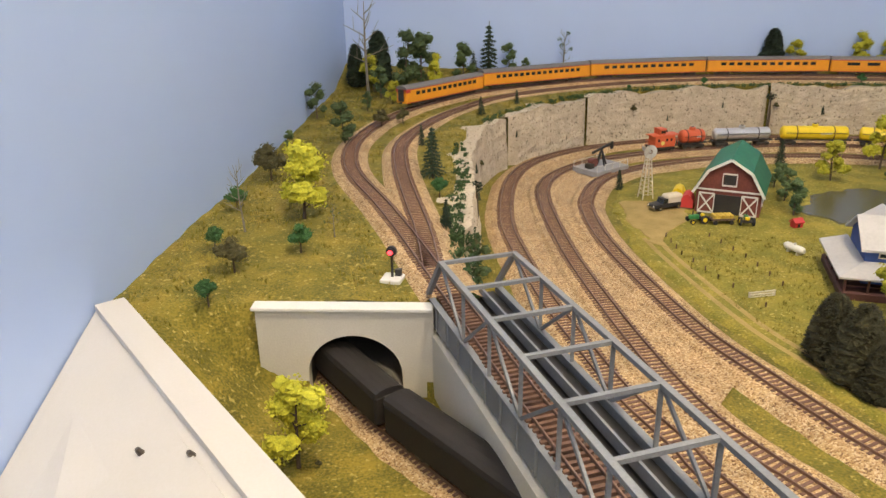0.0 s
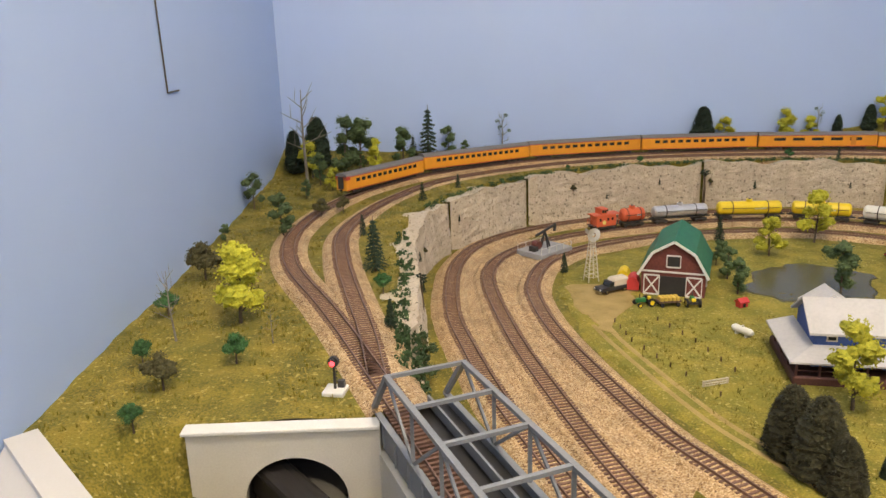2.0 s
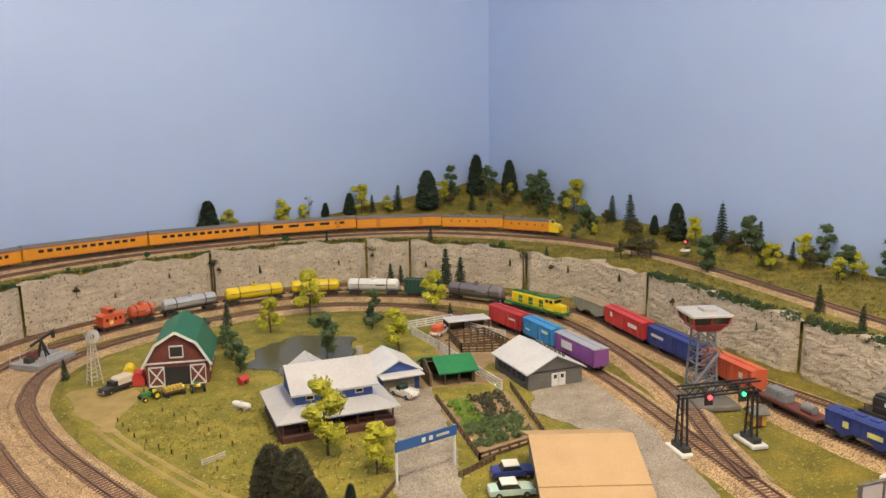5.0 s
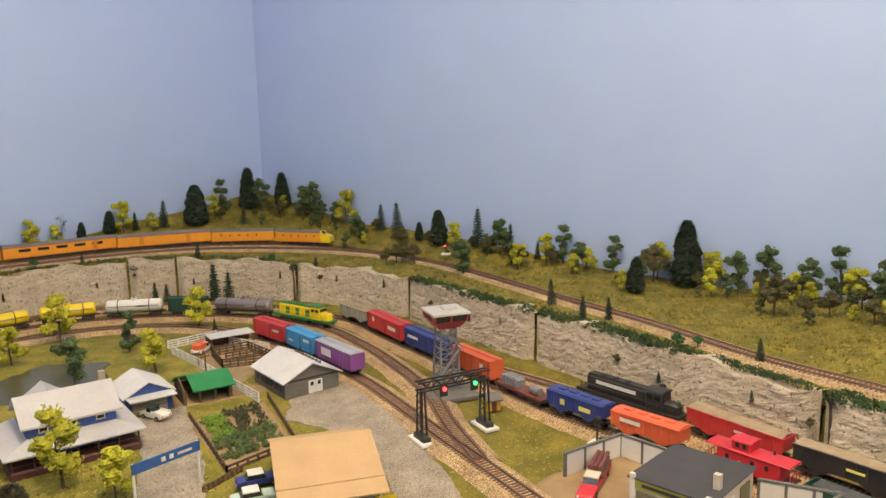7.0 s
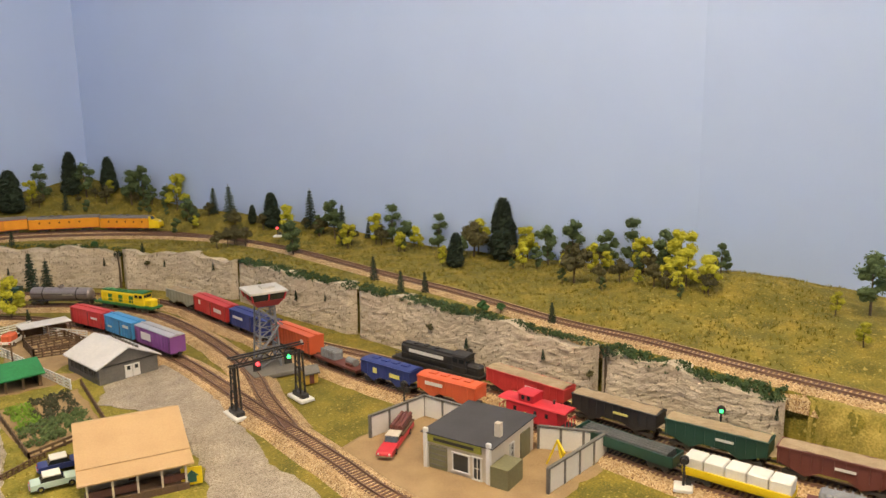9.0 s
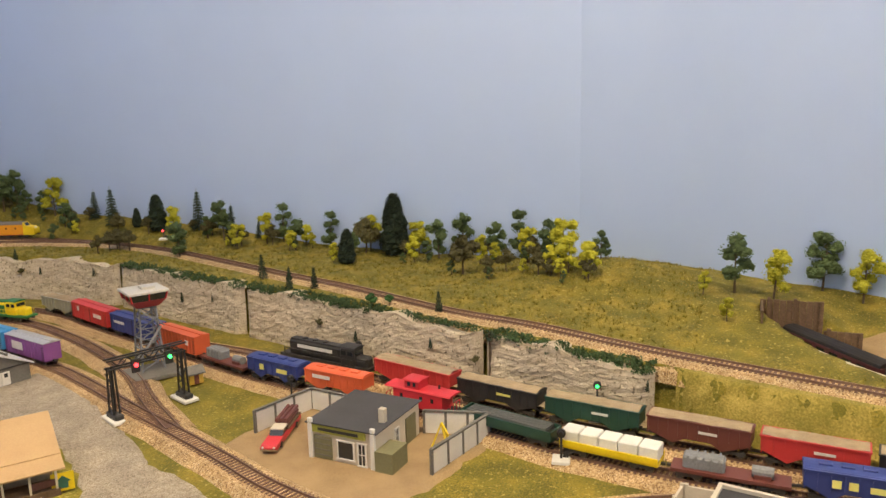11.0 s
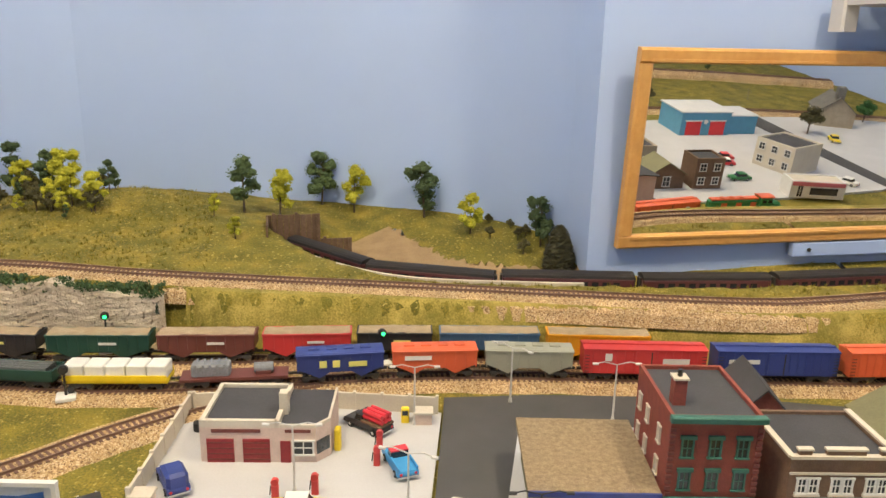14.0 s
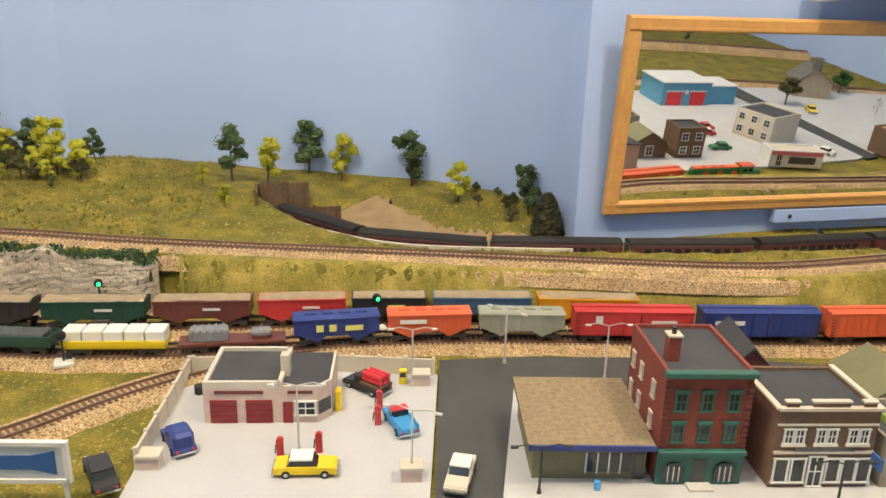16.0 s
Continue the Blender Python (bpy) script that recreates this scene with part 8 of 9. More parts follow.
# watch tower
tw = thing("watch_tower", 9.5, 4.35, 0.02, -30, "steel lattice watch tower with a red and glass cabin", "tower")
part("base", Mesh().box(0, -0.15, 0.03, 0.75, 0.7, 0.06, bev=0.01), GREYWALL, tw)
for sx, sy in ((-1, -1), (1, -1), (1, 1), (-1, 1)):
    part("leg", Mesh().beam((sx * 0.17, sy * 0.17, 0.05), (sx * 0.12, sy * 0.12, 1.06), 0.025, 0.025), STEEL, tw)
for k in range(6):
    z0, z1 = 0.08 + k * 0.16, 0.24 + k * 0.16
    for a, b in (((-1, -1), (1, -1)), ((1, -1), (1, 1)), ((1, 1), (-1, 1)), ((-1, 1), (-1, -1))):
        r0, r1 = 0.17 - 0.05 * z0, 0.17 - 0.05 * z1
        part("brace", Mesh().beam((a[0] * r0, a[1] * r0, z0), (b[0] * r1, b[1] * r1, z1), 0.014, 0.014), STEEL, tw)
        part("girt", Mesh().beam((a[0] * r1, a[1] * r1, z1), (b[0] * r1, b[1] * r1, z1), 0.014, 0.014), STEEL, tw)
part("stair", Mesh().beam((-0.2, -0.22, 0.3), (0.15, -0.22, 0.75), 0.05, 0.02), STEEL, tw)
part("stair", Mesh().beam((0.2, -0.22, 0.75), (-0.15, -0.22, 1.05), 0.05, 0.02), STEEL, tw)
cabm = Mesh()
cabm.v = [(x * 0.17, y * 0.17, 1.06) for x, y in ((-1, -1), (1, -1), (1, 1), (-1, 1))] + [(x * 0.25, y * 0.25, 1.17) for x, y in ((-1, -1), (1, -1), (1, 1), (-1, 1))]
cabm.f = [(3, 2, 1, 0), (4, 5, 6, 7), (0, 1, 5, 4), (1, 2, 6, 5), (2, 3, 7, 6), (3, 0, 4, 7)]
part("cabin", cabm, paint("tower_red", (0.38, 0.05, 0.06)), tw, "flared dark red cabin base")
wind = Mesh()
wind.v = [(x * 0.24, y * 0.24, 1.17) for x, y in ((-1, -1), (1, -1), (1, 1), (-1, 1))] + [(x * 0.27, y * 0.27, 1.28) for x, y in ((-1, -1), (1, -1), (1, 1), (-1, 1))]
wind.f = cabm.f
part("glazing", wind, GLASS, tw)
for x, y in ((-1, -1), (1, -1), (1, 1), (-1, 1), (0, -1), (0, 1), (-1, 0), (1, 0)):
    part("mullion", Mesh().beam((x * 0.245, y * 0.245, 1.165), (x * 0.275, y * 0.275, 1.285), 0.018, 0.018), CABRED, tw)
part("roof", Mesh().box(0, 0, 1.30, 0.60, 0.60, 0.035, bev=0.01), GALV, tw, "grey flat roof")
part("roof_unit", Mesh().box(0.05, 0.0, 1.335, 0.2, 0.2, 0.04), GALV, tw)
hut = thing("signal_hut", 9.15, 3.3, 0.03, -30, "small yellow trackside hut with brown door", "hut")
gable(hut, 0.2, 0.18, 0.17, 0.07, mat("hut_yellow", (0.52, 0.34, 0.05), (0.44, 0.28, 0.04)), GREYWALL, over=0.03)
part("door", Mesh().box(0.1, -0.004, 0.075, 0.07, 0.01, 0.14), BROWN, hut)


def mast_signal(x, y, z, h, lampm, label, face=180):
    root = thing("mast_signal", x, y, z, face, label, "railway signal", "mast signals")
    part("base_slab", Mesh().box(0, 0, 0.02, 0.2, 0.2, 0.04, 0, 0.01), WHITEPAINT, root, "white base slab")
    part("relay_box", Mesh().box(0.05, 0.04, 0.07, 0.06, 0.05, 0.07), BLACK, root)
    part("mast", Mesh().rod((0, 0, 0.03), (0, 0, h), 0.014, 0.011, 8), BLACK, root)
    hd = part("target", Mesh().rod((0.0, 0.02, h), (0.0, -0.02, h), 0.05, n=14), BLACK, root)
    part("hood", Mesh().rod((0, -0.02, h + 0.012), (0, -0.05, h + 0.012), 0.03, 0.026, 10), BLACK, hd)
    if lampm:
        part("lamp", Mesh().rod((0, -0.045, h), (0, -0.056, h), 0.024, n=12), lampm, hd, "lit signal lamp")
    for k in range(5):
        part("ladder_rung", Mesh().box(0, 0.03, 0.1 + k * (h - 0.15) / 5, 0.04, 0.006, 0.006), BLACK, root)
    return root


mast_signal(-0.98, 5.05, 0.87, 0.30, REDLAMP, "mast signal showing red beside the bridge", -10)
mast_signal(10.72, 1.35, 0.03, 0.34, None, "unlit black mast signal by the cliff", -90)
mast_signal(9.78, -2.5, 0.03, 0.46, GREENLAMP, "mast signal showing green by the hopper train", -80)
mast_signal(8.5, -2.34, 0.04, 0.33, None, "black twin mast signal on a white slab", -80)
mast_signal(8.82, -5.75, 0.05, 0.40, GREENLAMP, "mast signal showing green behind the station", -80)
mast_signal(14.7, 8.6, 1.05, 0.22, REDLAMP, "mast signal showing red on the wooded shelf", -60)
mast_signal(9.05, 1.5, 0.04, 0.34, None, "black mast signal by the yard fence", -90)
tb = thing("trestle_bridge_deck", 10.45, 15.05, 0.86, -30, "small red-brown deck bridge with a pale waterfall chute below", "bridge")
part("deck", Mesh().box(0, 0, 0.04, 0.6, 0.16, 0.05), mat("trestle_red_brown", (0.24, 0.10, 0.06), (0.17, 0.07, 0.045)), tb)
part("chute", Mesh().box(0, -0.16, -0.42, 0.34, 0.08, 0.84, bev=0.03), CONCRETE, tb, "pale plaster waterfall chute")


# ---- road vehicles ----
TYRE = mat("tyre_rubber", (0.02, 0.02, 0.021), (0.03, 0.03, 0.031), rough=0.85)
CHROME = mat("chrome", (0.7, 0.7, 0.7), (0.6, 0.6, 0.6), rough=0.15, metal=1.0)


def road_car(x, y, rz, body, label, roof=None, L=0.5, kind="car", z=0.045, load=None, trunk=None):
    root = thing({"car": "sedan_car", "pickup": "pickup_truck", "van": "delivery_van", "truck": "flatbed_truck"}[kind], x, y, z, rz, label, kind if kind != "van" else "van", "model road vehicles")
    w, h = 0.19, 0.10
    prof = [(-L / 2, 0.035), (L / 2, 0.035), (L / 2, 0.07), (L / 2 - 0.02, 0.09), (L * 0.2, h), (-L * 0.3, h), (-L / 2 + 0.01, 0.095), (-L / 2, 0.075)]
    part("body", Mesh().across(prof, -w / 2, w / 2), body, root)
    if kind == "car":
        cab = [(-L * 0.3, h - 0.003), (L * 0.2, h - 0.003), (L * 0.1, h + 0.055), (-L * 0.22, h + 0.055)]
    else:
        cab = [(0.0, h - 0.003), (L * 0.22, h - 0.003), (L * 0.17, h + 0.06), (0.01, h + 0.06)]
    part("glasshouse", Mesh().across(cab, -w * 0.43, w * 0.43), GLASS, root)
    x0, x1 = cab[3][0], cab[2][0]
    part("roof", Mesh().box((x0 + x1) / 2, 0, cab[2][1] + 0.006, abs(x1 - x0) + 0.02, w * 0.88, 0.014, bev=0.004), roof or body, root)
    if kind == "pickup":
        for s in (-1, 1):
            part("bed_side", Mesh().box(-L * 0.26, s * w * 0.45, h + 0.012, L * 0.46, 0.014, 0.03), body, root)
    if kind == "van":
        part("box_body", Mesh().box(-L * 0.2, 0, h + 0.05, L * 0.56, w * 0.96, 0.14, bev=0.03), trunk or body, root)
    if kind == "truck":
        part("flat_bed", Mesh().box(-L * 0.24, 0, h + 0.012, L * 0.52, w * 1.05, 0.02), WOOD, root)
        if load:
            for k in range(6):
                part("load_log", Mesh().rod((-L * 0.48, (k % 3 - 1) * 0.055, h + 0.055 + 0.05 * (k // 3)), (L * 0.0, (k % 3 - 1) * 0.055, h + 0.055 + 0.05 * (k // 3)), 0.026, n=8), load, root)
    for sx in (-0.3, 0.31):
        for s in (-1, 1):
            wh = part("wheel", Mesh().rod((sx * L, s * (w / 2 - 0.012), 0.035), (sx * L, s * (w / 2 + 0.008), 0.035), 0.035, n=12), TYRE, root)
            part("hub_cap", Mesh().rod((sx * L, s * (w / 2 + 0.008), 0.035), (sx * L, s * (w / 2 + 0.011), 0.035), 0.018, n=10), CHROME, wh)
    for sx in (-1, 1):
        part("bumper", Mesh().box(sx * (L / 2 + 0.004), 0, 0.045, 0.016, w * 1.0, 0.02), CHROME, root)
        for s in (-1, 1):
            part("headlight" if sx > 0 else "tail_lamp", Mesh().rod((sx * L / 2, s * w * 0.36, 0.072), (sx * (L / 2 + 0.006), s * w * 0.36, 0.072), 0.013, n=8), WHITE if sx > 0 else CABRED, root)
    return root


road_car(2.72, 9.88, 205, BLACK, "dark panel truck with a cream box body", kind="van", trunk=CREAM, L=0.55)
road_car(6.1, 7.0, 100, WHITE, "white pickup parked on the drive", roof=DKGREEN, kind="pickup", L=0.45)
road_car(8.4, 9.35, 30, WHITE, "white truck with an orange stake body in the yard", kind="van", trunk=ORED, L=0.5)
road_car(5.72, 4.1, -28, NAVY, "navy blue and white station wagon", roof=WHITE)
road_car(5.42, 3.78, -28, paint("car_mint", (0.5, 0.66, 0.6)), "pale mint sedan car beside the cottage", roof=WHITE)
road_car(8.05, 1.0, 195, CABRED, "red stake-bed truck with cream cab and brown load", roof=CREAM, kind="truck", load=BROWN, L=0.95)
road_car(5.98, -4.72, -100, YELLOW, "white and yellow sedan car on the forecourt", roof=WHITE, L=0.52)
road_car(5.62, -5.95, 155, CREAM, "cream sedan car driving on the street", roof=WHITE, L=0.5)
road_car(7.32, -5.42, 40, BLACK, "black and red tow truck on the forecourt", kind="truck", load=CABRED, L=0.5)
road_car(6.55, -5.62, 10, BLUECAR, "light blue and red pickup by the pumps", kind="pickup", roof=CABRED, L=0.48)
road_car(6.6, -3.66, 20, NAVY, "navy and red truck by the forecourt wall", kind="van", trunk=NAVY, L=0.45)
road_car(6.2, -3.1, 20, BLACK, "black sedan car on the grass verge", L=0.55)
road_car(7.9, 11.0, 10, BLACK, "black old sedan car by the field", L=0.4)

# tractor and hay wagon, silage wrap, tank and troughs
def tractor(x, y, rz, label):
    root = thing("tractor", x, y, 0.035, rz, label, "tractor", "farm machines")
    part("bonnet", Mesh().box(0.07, 0, 0.09, 0.15, 0.06, 0.06, bev=0.01), GREEN, root)
    part("seat", Mesh().box(-0.06, 0, 0.11, 0.05, 0.06, 0.04, bev=0.01), YELLOW, root)
    part("axle", Mesh().box(-0.06, 0, 0.065, 0.06, 0.14, 0.03), UNDER, root)
    for xx, r in ((-0.06, 0.062), (0.12, 0.035)):
        for s in (-1, 1):
            wh = part("wheel", Mesh().rod((xx, s * 0.075, r), (xx, s * 0.105, r), r, n=14), TYRE, root)
            part("rim", Mesh().rod((xx, s * 0.105, r), (xx, s * 0.108, r), r * 0.55, n=12), YELLOW, wh)
    part("exhaust", Mesh().rod((0.09, 0, 0.12), (0.09, 0, 0.18), 0.008, n=6), BLACK, root)
    return root


tractor(3.05, 9.22, 190, "green tractor with yellow wheels")
tractor(3.72, 9.12, 80, "green tractor beside the barn door")
wag = thing("hay_wagon", 3.38, 9.18, 0.035, 5, "flat wagon stacked with yellow hay bales", "wagon")
part("bed", Mesh().box(0, 0, 0.075, 0.34, 0.16, 0.025), WOOD, wag)
HAY = mat("hay_bales", (0.62, 0.44, 0.08), (0.45, 0.31, 0.05), rough=0.95, bump=0.5)
for k in range(5):
    part("hay_bale", Mesh().box(-0.12 + k * 0.06, 0.0, 0.115, 0.052, 0.14, 0.055, 0, 0.008), HAY, wag)
for sx in (-0.12, 0.12):
    for s in (-1, 1):
        part("wheel", Mesh().rod((sx, s * 0.07, 0.032), (sx, s * 0.09, 0.032), 0.032, n=12), TYRE, wag)
for x, y, mt, lab in ((3.02, 10.35, YELLOW, "rounded yellow tarpaulin-covered stack"), (3.08, 10.0, RED, "rounded red tarpaulin-covered stack")):
    st = thing("covered_stack", x, y, 0.035, 70, lab, "stack", "farm stacks")
    part("cover", Mesh().along([(-0.1, 0.02), (0.1, 0.02), (0.1, 0.12), (0.06, 0.2), (0.0, 0.23), (-0.06, 0.2), (-0.1, 0.12)], -0.15, 0.15), mt, st)
    part("pallet", Mesh().box(0, 0, 0.01, 0.3, 0.2, 0.02), WOOD, st)
pt = thing("propane_tank", 3.98, 7.98, 0.03, 115, "white propane tank on two feet", "tank")
part("shell", Mesh().rod((-0.13, 0, 0.075), (0.13, 0, 0.075), 0.048, n=14), WHITE, pt)
for s in (-1, 1):
    part("cap", Mesh().rod((s * 0.13, 0, 0.075), (s * 0.165, 0, 0.075), 0.048, 0.026, 14), WHITE, pt)
    part("foot", Mesh().box(s * 0.08, 0, 0.02, 0.03, 0.07, 0.04), CONCRETE, pt)
part("valve", Mesh().rod((0, 0, 0.12), (0, 0, 0.14), 0.016, n=8), GALV, pt)
for x, y, mt, lab in ((4.35, 8.95, RED, "small red hen house"), (6.55, 7.95, ORED, "white and orange vending cart")):
    hh = thing("small_hut", x, y, 0.035, 20, lab, "hut")
    gable(hh, 0.14, 0.1, 0.07, 0.04, mt, WHITEROOF if "white" in lab else mt, over=0.015)
    part("door", Mesh().box(0.07, -0.003, 0.03, 0.04, 0.006, 0.05), BLACK, hh)
pol = thing("utility_pole", 7.25, 7.45, 0.03, 0, "grey wooden utility pole with a cross arm", "pole")
part("shaft", Mesh().rod((0, 0, 0), (0, 0, 0.62), 0.016, 0.012, 8), WOOD, pol)
part("cross_arm", Mesh().box(0, 0, 0.56, 0.16, 0.016, 0.02), WOOD, pol)
hs = thing("house_sign", 6.12, 2.42, 0.03, -40, "yellow square sign with a plain dark house shape", "sign")
part("board", Mesh().box(0, 0, 0.13, 0.22, 0.012, 0.2), YELLOW, hs)
part("house_shape", Mesh().across([(-0.05, 0.06), (0.05, 0.06), (0.05, 0.13), (0.08, 0.13), (0.0, 0.2), (-0.08, 0.13), (-0.05, 0.13)], -0.012, -0.007), GREENTRIM, hs, "plain dark green house shape")
part("post", Mesh().box(0, 0.012, 0.06, 0.02, 0.012, 0.12), WOOD, hs)
cranes = thing("yard_crane", 8.42, -0.95, 0.036, 15, "yellow yard crane on an A-frame", "crane")
for p, q in (((-0.12, -0.08, 0), (0, 0, 0.3)), ((0.12, -0.08, 0), (0, 0, 0.3)), ((0, 0.12, 0), (0, 0, 0.3)), ((-0.12, -0.08, 0.02), (0.12, -0.08, 0.02)), ((0, 0, 0.3), (-0.2, -0.1, 0.24))):
    part("strut", Mesh().beam(p, q, 0.02, 0.02), YELLOW, cranes)

# ---- filling station furniture ----
def pump(x, y, rz=80):
    root = thing("fuel_pump", x, y, 0.045, rz, "red upright fuel pump with a pale dial", "fuel pump", "fuel pumps")
    part("cabinet", Mesh().box(0, 0, 0.07, 0.06, 0.045, 0.14, bev=0.008), RED, root)
    part("head", Mesh().rod((0, -0.02, 0.165), (0, 0.02, 0.165), 0.032, n=14), RED, root)
    part("dial", Mesh().rod((0, -0.021, 0.165), (0, -0.024, 0.165), 0.022, n=12), WHITE, root)
    part("hose", Mesh().rod((0.035, 0, 0.13), (0.045, 0, 0.04), 0.006, n=6), BLACK, root)
    return root


for x, y in ((6.24, -4.52), (6.26, -4.85), (6.62, -5.42), (6.9, -5.48)):
    pump(x, y)


def street_lamp(x, y, rz, h=0.62, label="grey street lamp with two curved arms", mt=GALV, z=0.05):
    root = thing("street_lamp", x, y, z, rz, label, "street lamp", "street lamps")
    part("pole", Mesh().rod((0, 0, 0), (0, 0, h), 0.012, 0.008, 8), mt, root)
    part("foot", Mesh().rod((0, 0, 0), (0, 0, 0.04), 0.022, 0.016, 8), mt, root)
    for s in (-1, 1):
        a = part("arm", Mesh().beam((0, 0, h), (s * 0.13, 0, h + 0.03), 0.008, 0.008).beam((s * 0.13, 0, h + 0.03), (s * 0.2, 0, h + 0.015), 0.008, 0.008), mt, root)
        part("lamp_head", Mesh().box(s * 0.22, 0, h + 0.01, 0.06, 0.03, 0.018, bev=0.005), mt, a)
    return root


for x, y, rz in ((6.32, -4.68, 80), (5.72, -5.56, 60), (7.3, -5.88, 80), (7.62, -6.98, 40), (7.04, -7.9, 80)):
    street_lamp(x, y, rz)
for x, y in ((5.3, -6.52), (4.62, -8.75)):
    street_lamp(x, y, 80, 0.42, "black street lamp with two globes", BLACK)
for x, y in ((6.32, -3.46), (5.72, -5.56), (7.34, -5.98)):
    pl = thing("brick_planter", x, y, 0.045, -100, "pink brick pillar with a pale stone cap", "pillar", "forecourt pillars")
    part("shaft", Mesh().box(0, 0, 0.06, 0.17, 0.13, 0.12), PINKTILE, pl)
    part("cap", Mesh().box(0, 0, 0.13, 0.20, 0.16, 0.025, bev=0.008), CREAM, pl)
lw = thing("forecourt_wall", 0, 0, 0.03, 0, "low cream panelled wall round the forecourt", "wall")
for (x0, y0), (x1, y1) in (((6.3, -3.36), (8.0, -3.66)), ((8.0, -3.7), (7.98, -4.0)), ((7.82, -5.05), (7.5, -6.15))):
    n = max(1, round(math.hypot(x1 - x0, y1 - y0) / 0.3))
    a = math.degrees(math.atan2(y1 - y0, x1 - x0))
    for i in range(n):
        t = (i + 0.5) / n
        part("panel", Mesh().box(x0 + (x1 - x0) * t, y0 + (y1 - y0) * t, 0.1, math.hypot(x1 - x0, y1 - y0) / n - 0.015, 0.025, 0.2, a), CREAM, lw)
    for i in range(n + 1):
        part("pier", Mesh().box(x0 + (x1 - x0) * i / n, y0 + (y1 - y0) * i / n, 0.11, 0.03, 0.04, 0.22, a), CREAM, lw)
bb = thing("billboard", 6.02, -2.62, 0.03, -102, "white framed billboard with a plain blue bridge shape", "billboard")
part("board", Mesh().box(0, 0, 0.36, 0.62, 0.03, 0.3), paint("board_pale_grey", (0.55, 0.58, 0.62)), bb)
for z in (0.2, 0.52):
    part("frame", Mesh().box(0, -0.005, z, 0.68, 0.05, 0.035), WHITEPAINT, bb)
for x in (-0.32, 0.32):
    part("frame", Mesh().box(x, -0.005, 0.36, 0.035, 0.05, 0.35), WHITEPAINT, bb)
    part("leg", Mesh().box(x * 0.9, 0, 0.1, 0.03, 0.03, 0.2), WHITEPAINT, bb)
part("blue_shape", Mesh().across([(-0.2, 0.3), (0.05, 0.3), (0.24, 0.26), (0.24, 0.46), (0.05, 0.42), (-0.2, 0.42)], -0.022, -0.016), SIGNBLUE, bb, "plain blue shape")
vb = thing("newspaper_box", 7.38, -5.80, 0.045, -100, "yellow upright vending box", "vending box")
part("box", Mesh().box(0, 0, 0.08, 0.08, 0.06, 0.16, bev=0.01), YELLOW, vb)
part("window", Mesh().box(0, -0.032, 0.11, 0.06, 0.004, 0.05), GLASS, vb)
mb = thing("mail_box", 5.25, -7.0, 0.055, -100, "small blue mail box on the pavement", "mail box")
part("box", Mesh().box(0, 0, 0.05, 0.05, 0.05, 0.08, bev=0.015), BLUECAR, mb)
part("leg", Mesh().box(0, 0, 0.005, 0.04, 0.04, 0.01), BLUECAR, mb)
tyres = thing("tyre_stack", 7.55, -3.78, 0.045, 0, "stack of black tyres by the wall", "tyres")
for k in range(3):
    part("tyre", Mesh().rod((0, 0, 0.03 * k), (0, 0, 0.028 + 0.03 * k), 0.05, n=14), TYRE, tyres)

# ---- cliff planting: ivy along the rim and shrubs on the ledges ----
IVY = leafmat("ivy_green", (0.05, 0.095, 0.03), (0.02, 0.045, 0.014))
def ivy(s0, s1, seed, n, off=(-0.12, 0.12), z=(-0.05, 0.05), size=0.022):
    r = random.Random(seed)
    m = Mesh()
    nn = sides(CLIFF)
    for _ in range(n):
        s = r.uniform(s0, s1)
        i = int(s / 0.06)
        o = r.uniform(*off)
        x, y = CLIFF[i, 0] + nn[i, 0] * o, CLIFF[i, 1] + nn[i, 1] * o
        u, ku = to_line(UPPER, np.array([x]), np.array([y]))
        zt = UPPER[int(ku[0]), 2] - 0.06
        leaves(m, (x, y, zt + r.uniform(*z)), 0.04, 14, size, r, 0.7)
    return tagged(part("ivy", m, IVY), "dark green creeping ivy along the cliff rim", "ivy", "", "stuff")


ivy(nearest_s(CLIFF, 12.75, 8.0), nearest_s(CLIFF, 11.0, 1.2), 1, 620, (-0.12, 0.22), (-0.02, 0.06), 0.018)
ivy(nearest_s(CLIFF, 10.45, -0.9), nearest_s(CLIFF, 9.9, -3.2), 2, 230, (-0.1, 0.18), (-0.06, 0.06), 0.018)
ivy(nearest_s(CLIFF, 11.0, 1.2), nearest_s(CLIFF, 10.45, -0.9), 6, 110, (-0.05, 0.16), (0.0, 0.05), 0.016)
ivy(nearest_s(CLIFF, 0.0, 12.2), nearest_s(CLIFF, 12.45, 11.4), 3, 420, (0.0, 0.16), (0.0, 0.05), 0.016)
ivy(nearest_s(CLIFF, -0.38, 5.6), nearest_s(CLIFF, -0.4, 10.5), 4, 300, (-0.02, 0.2), (-0.2, 0.06))
ivy(nearest_s(CLIFF, -0.38, 5.0), nearest_s(CLIFF, -0.38, 7.0), 5, 160, (-0.2, 0.1), (-0.8, 0.0))
rs = random.Random(21)
for k in range(26):
    s = CUTS[0] + (CUTS[-1] - CUTS[0]) * (k + rs.random()) / 26
    i = int(s / 0.06)
    nn = sides(CLIFF)[i]
    x, y = CLIFF[i, 0] - nn[0] * 0.16, CLIFF[i, 1] - nn[1] * 0.16
    tree(x, y, rs.uniform(0.14, 0.22), "C" if k % 3 else "B", 300 + k, z=rs.uniform(0.25, 0.62))
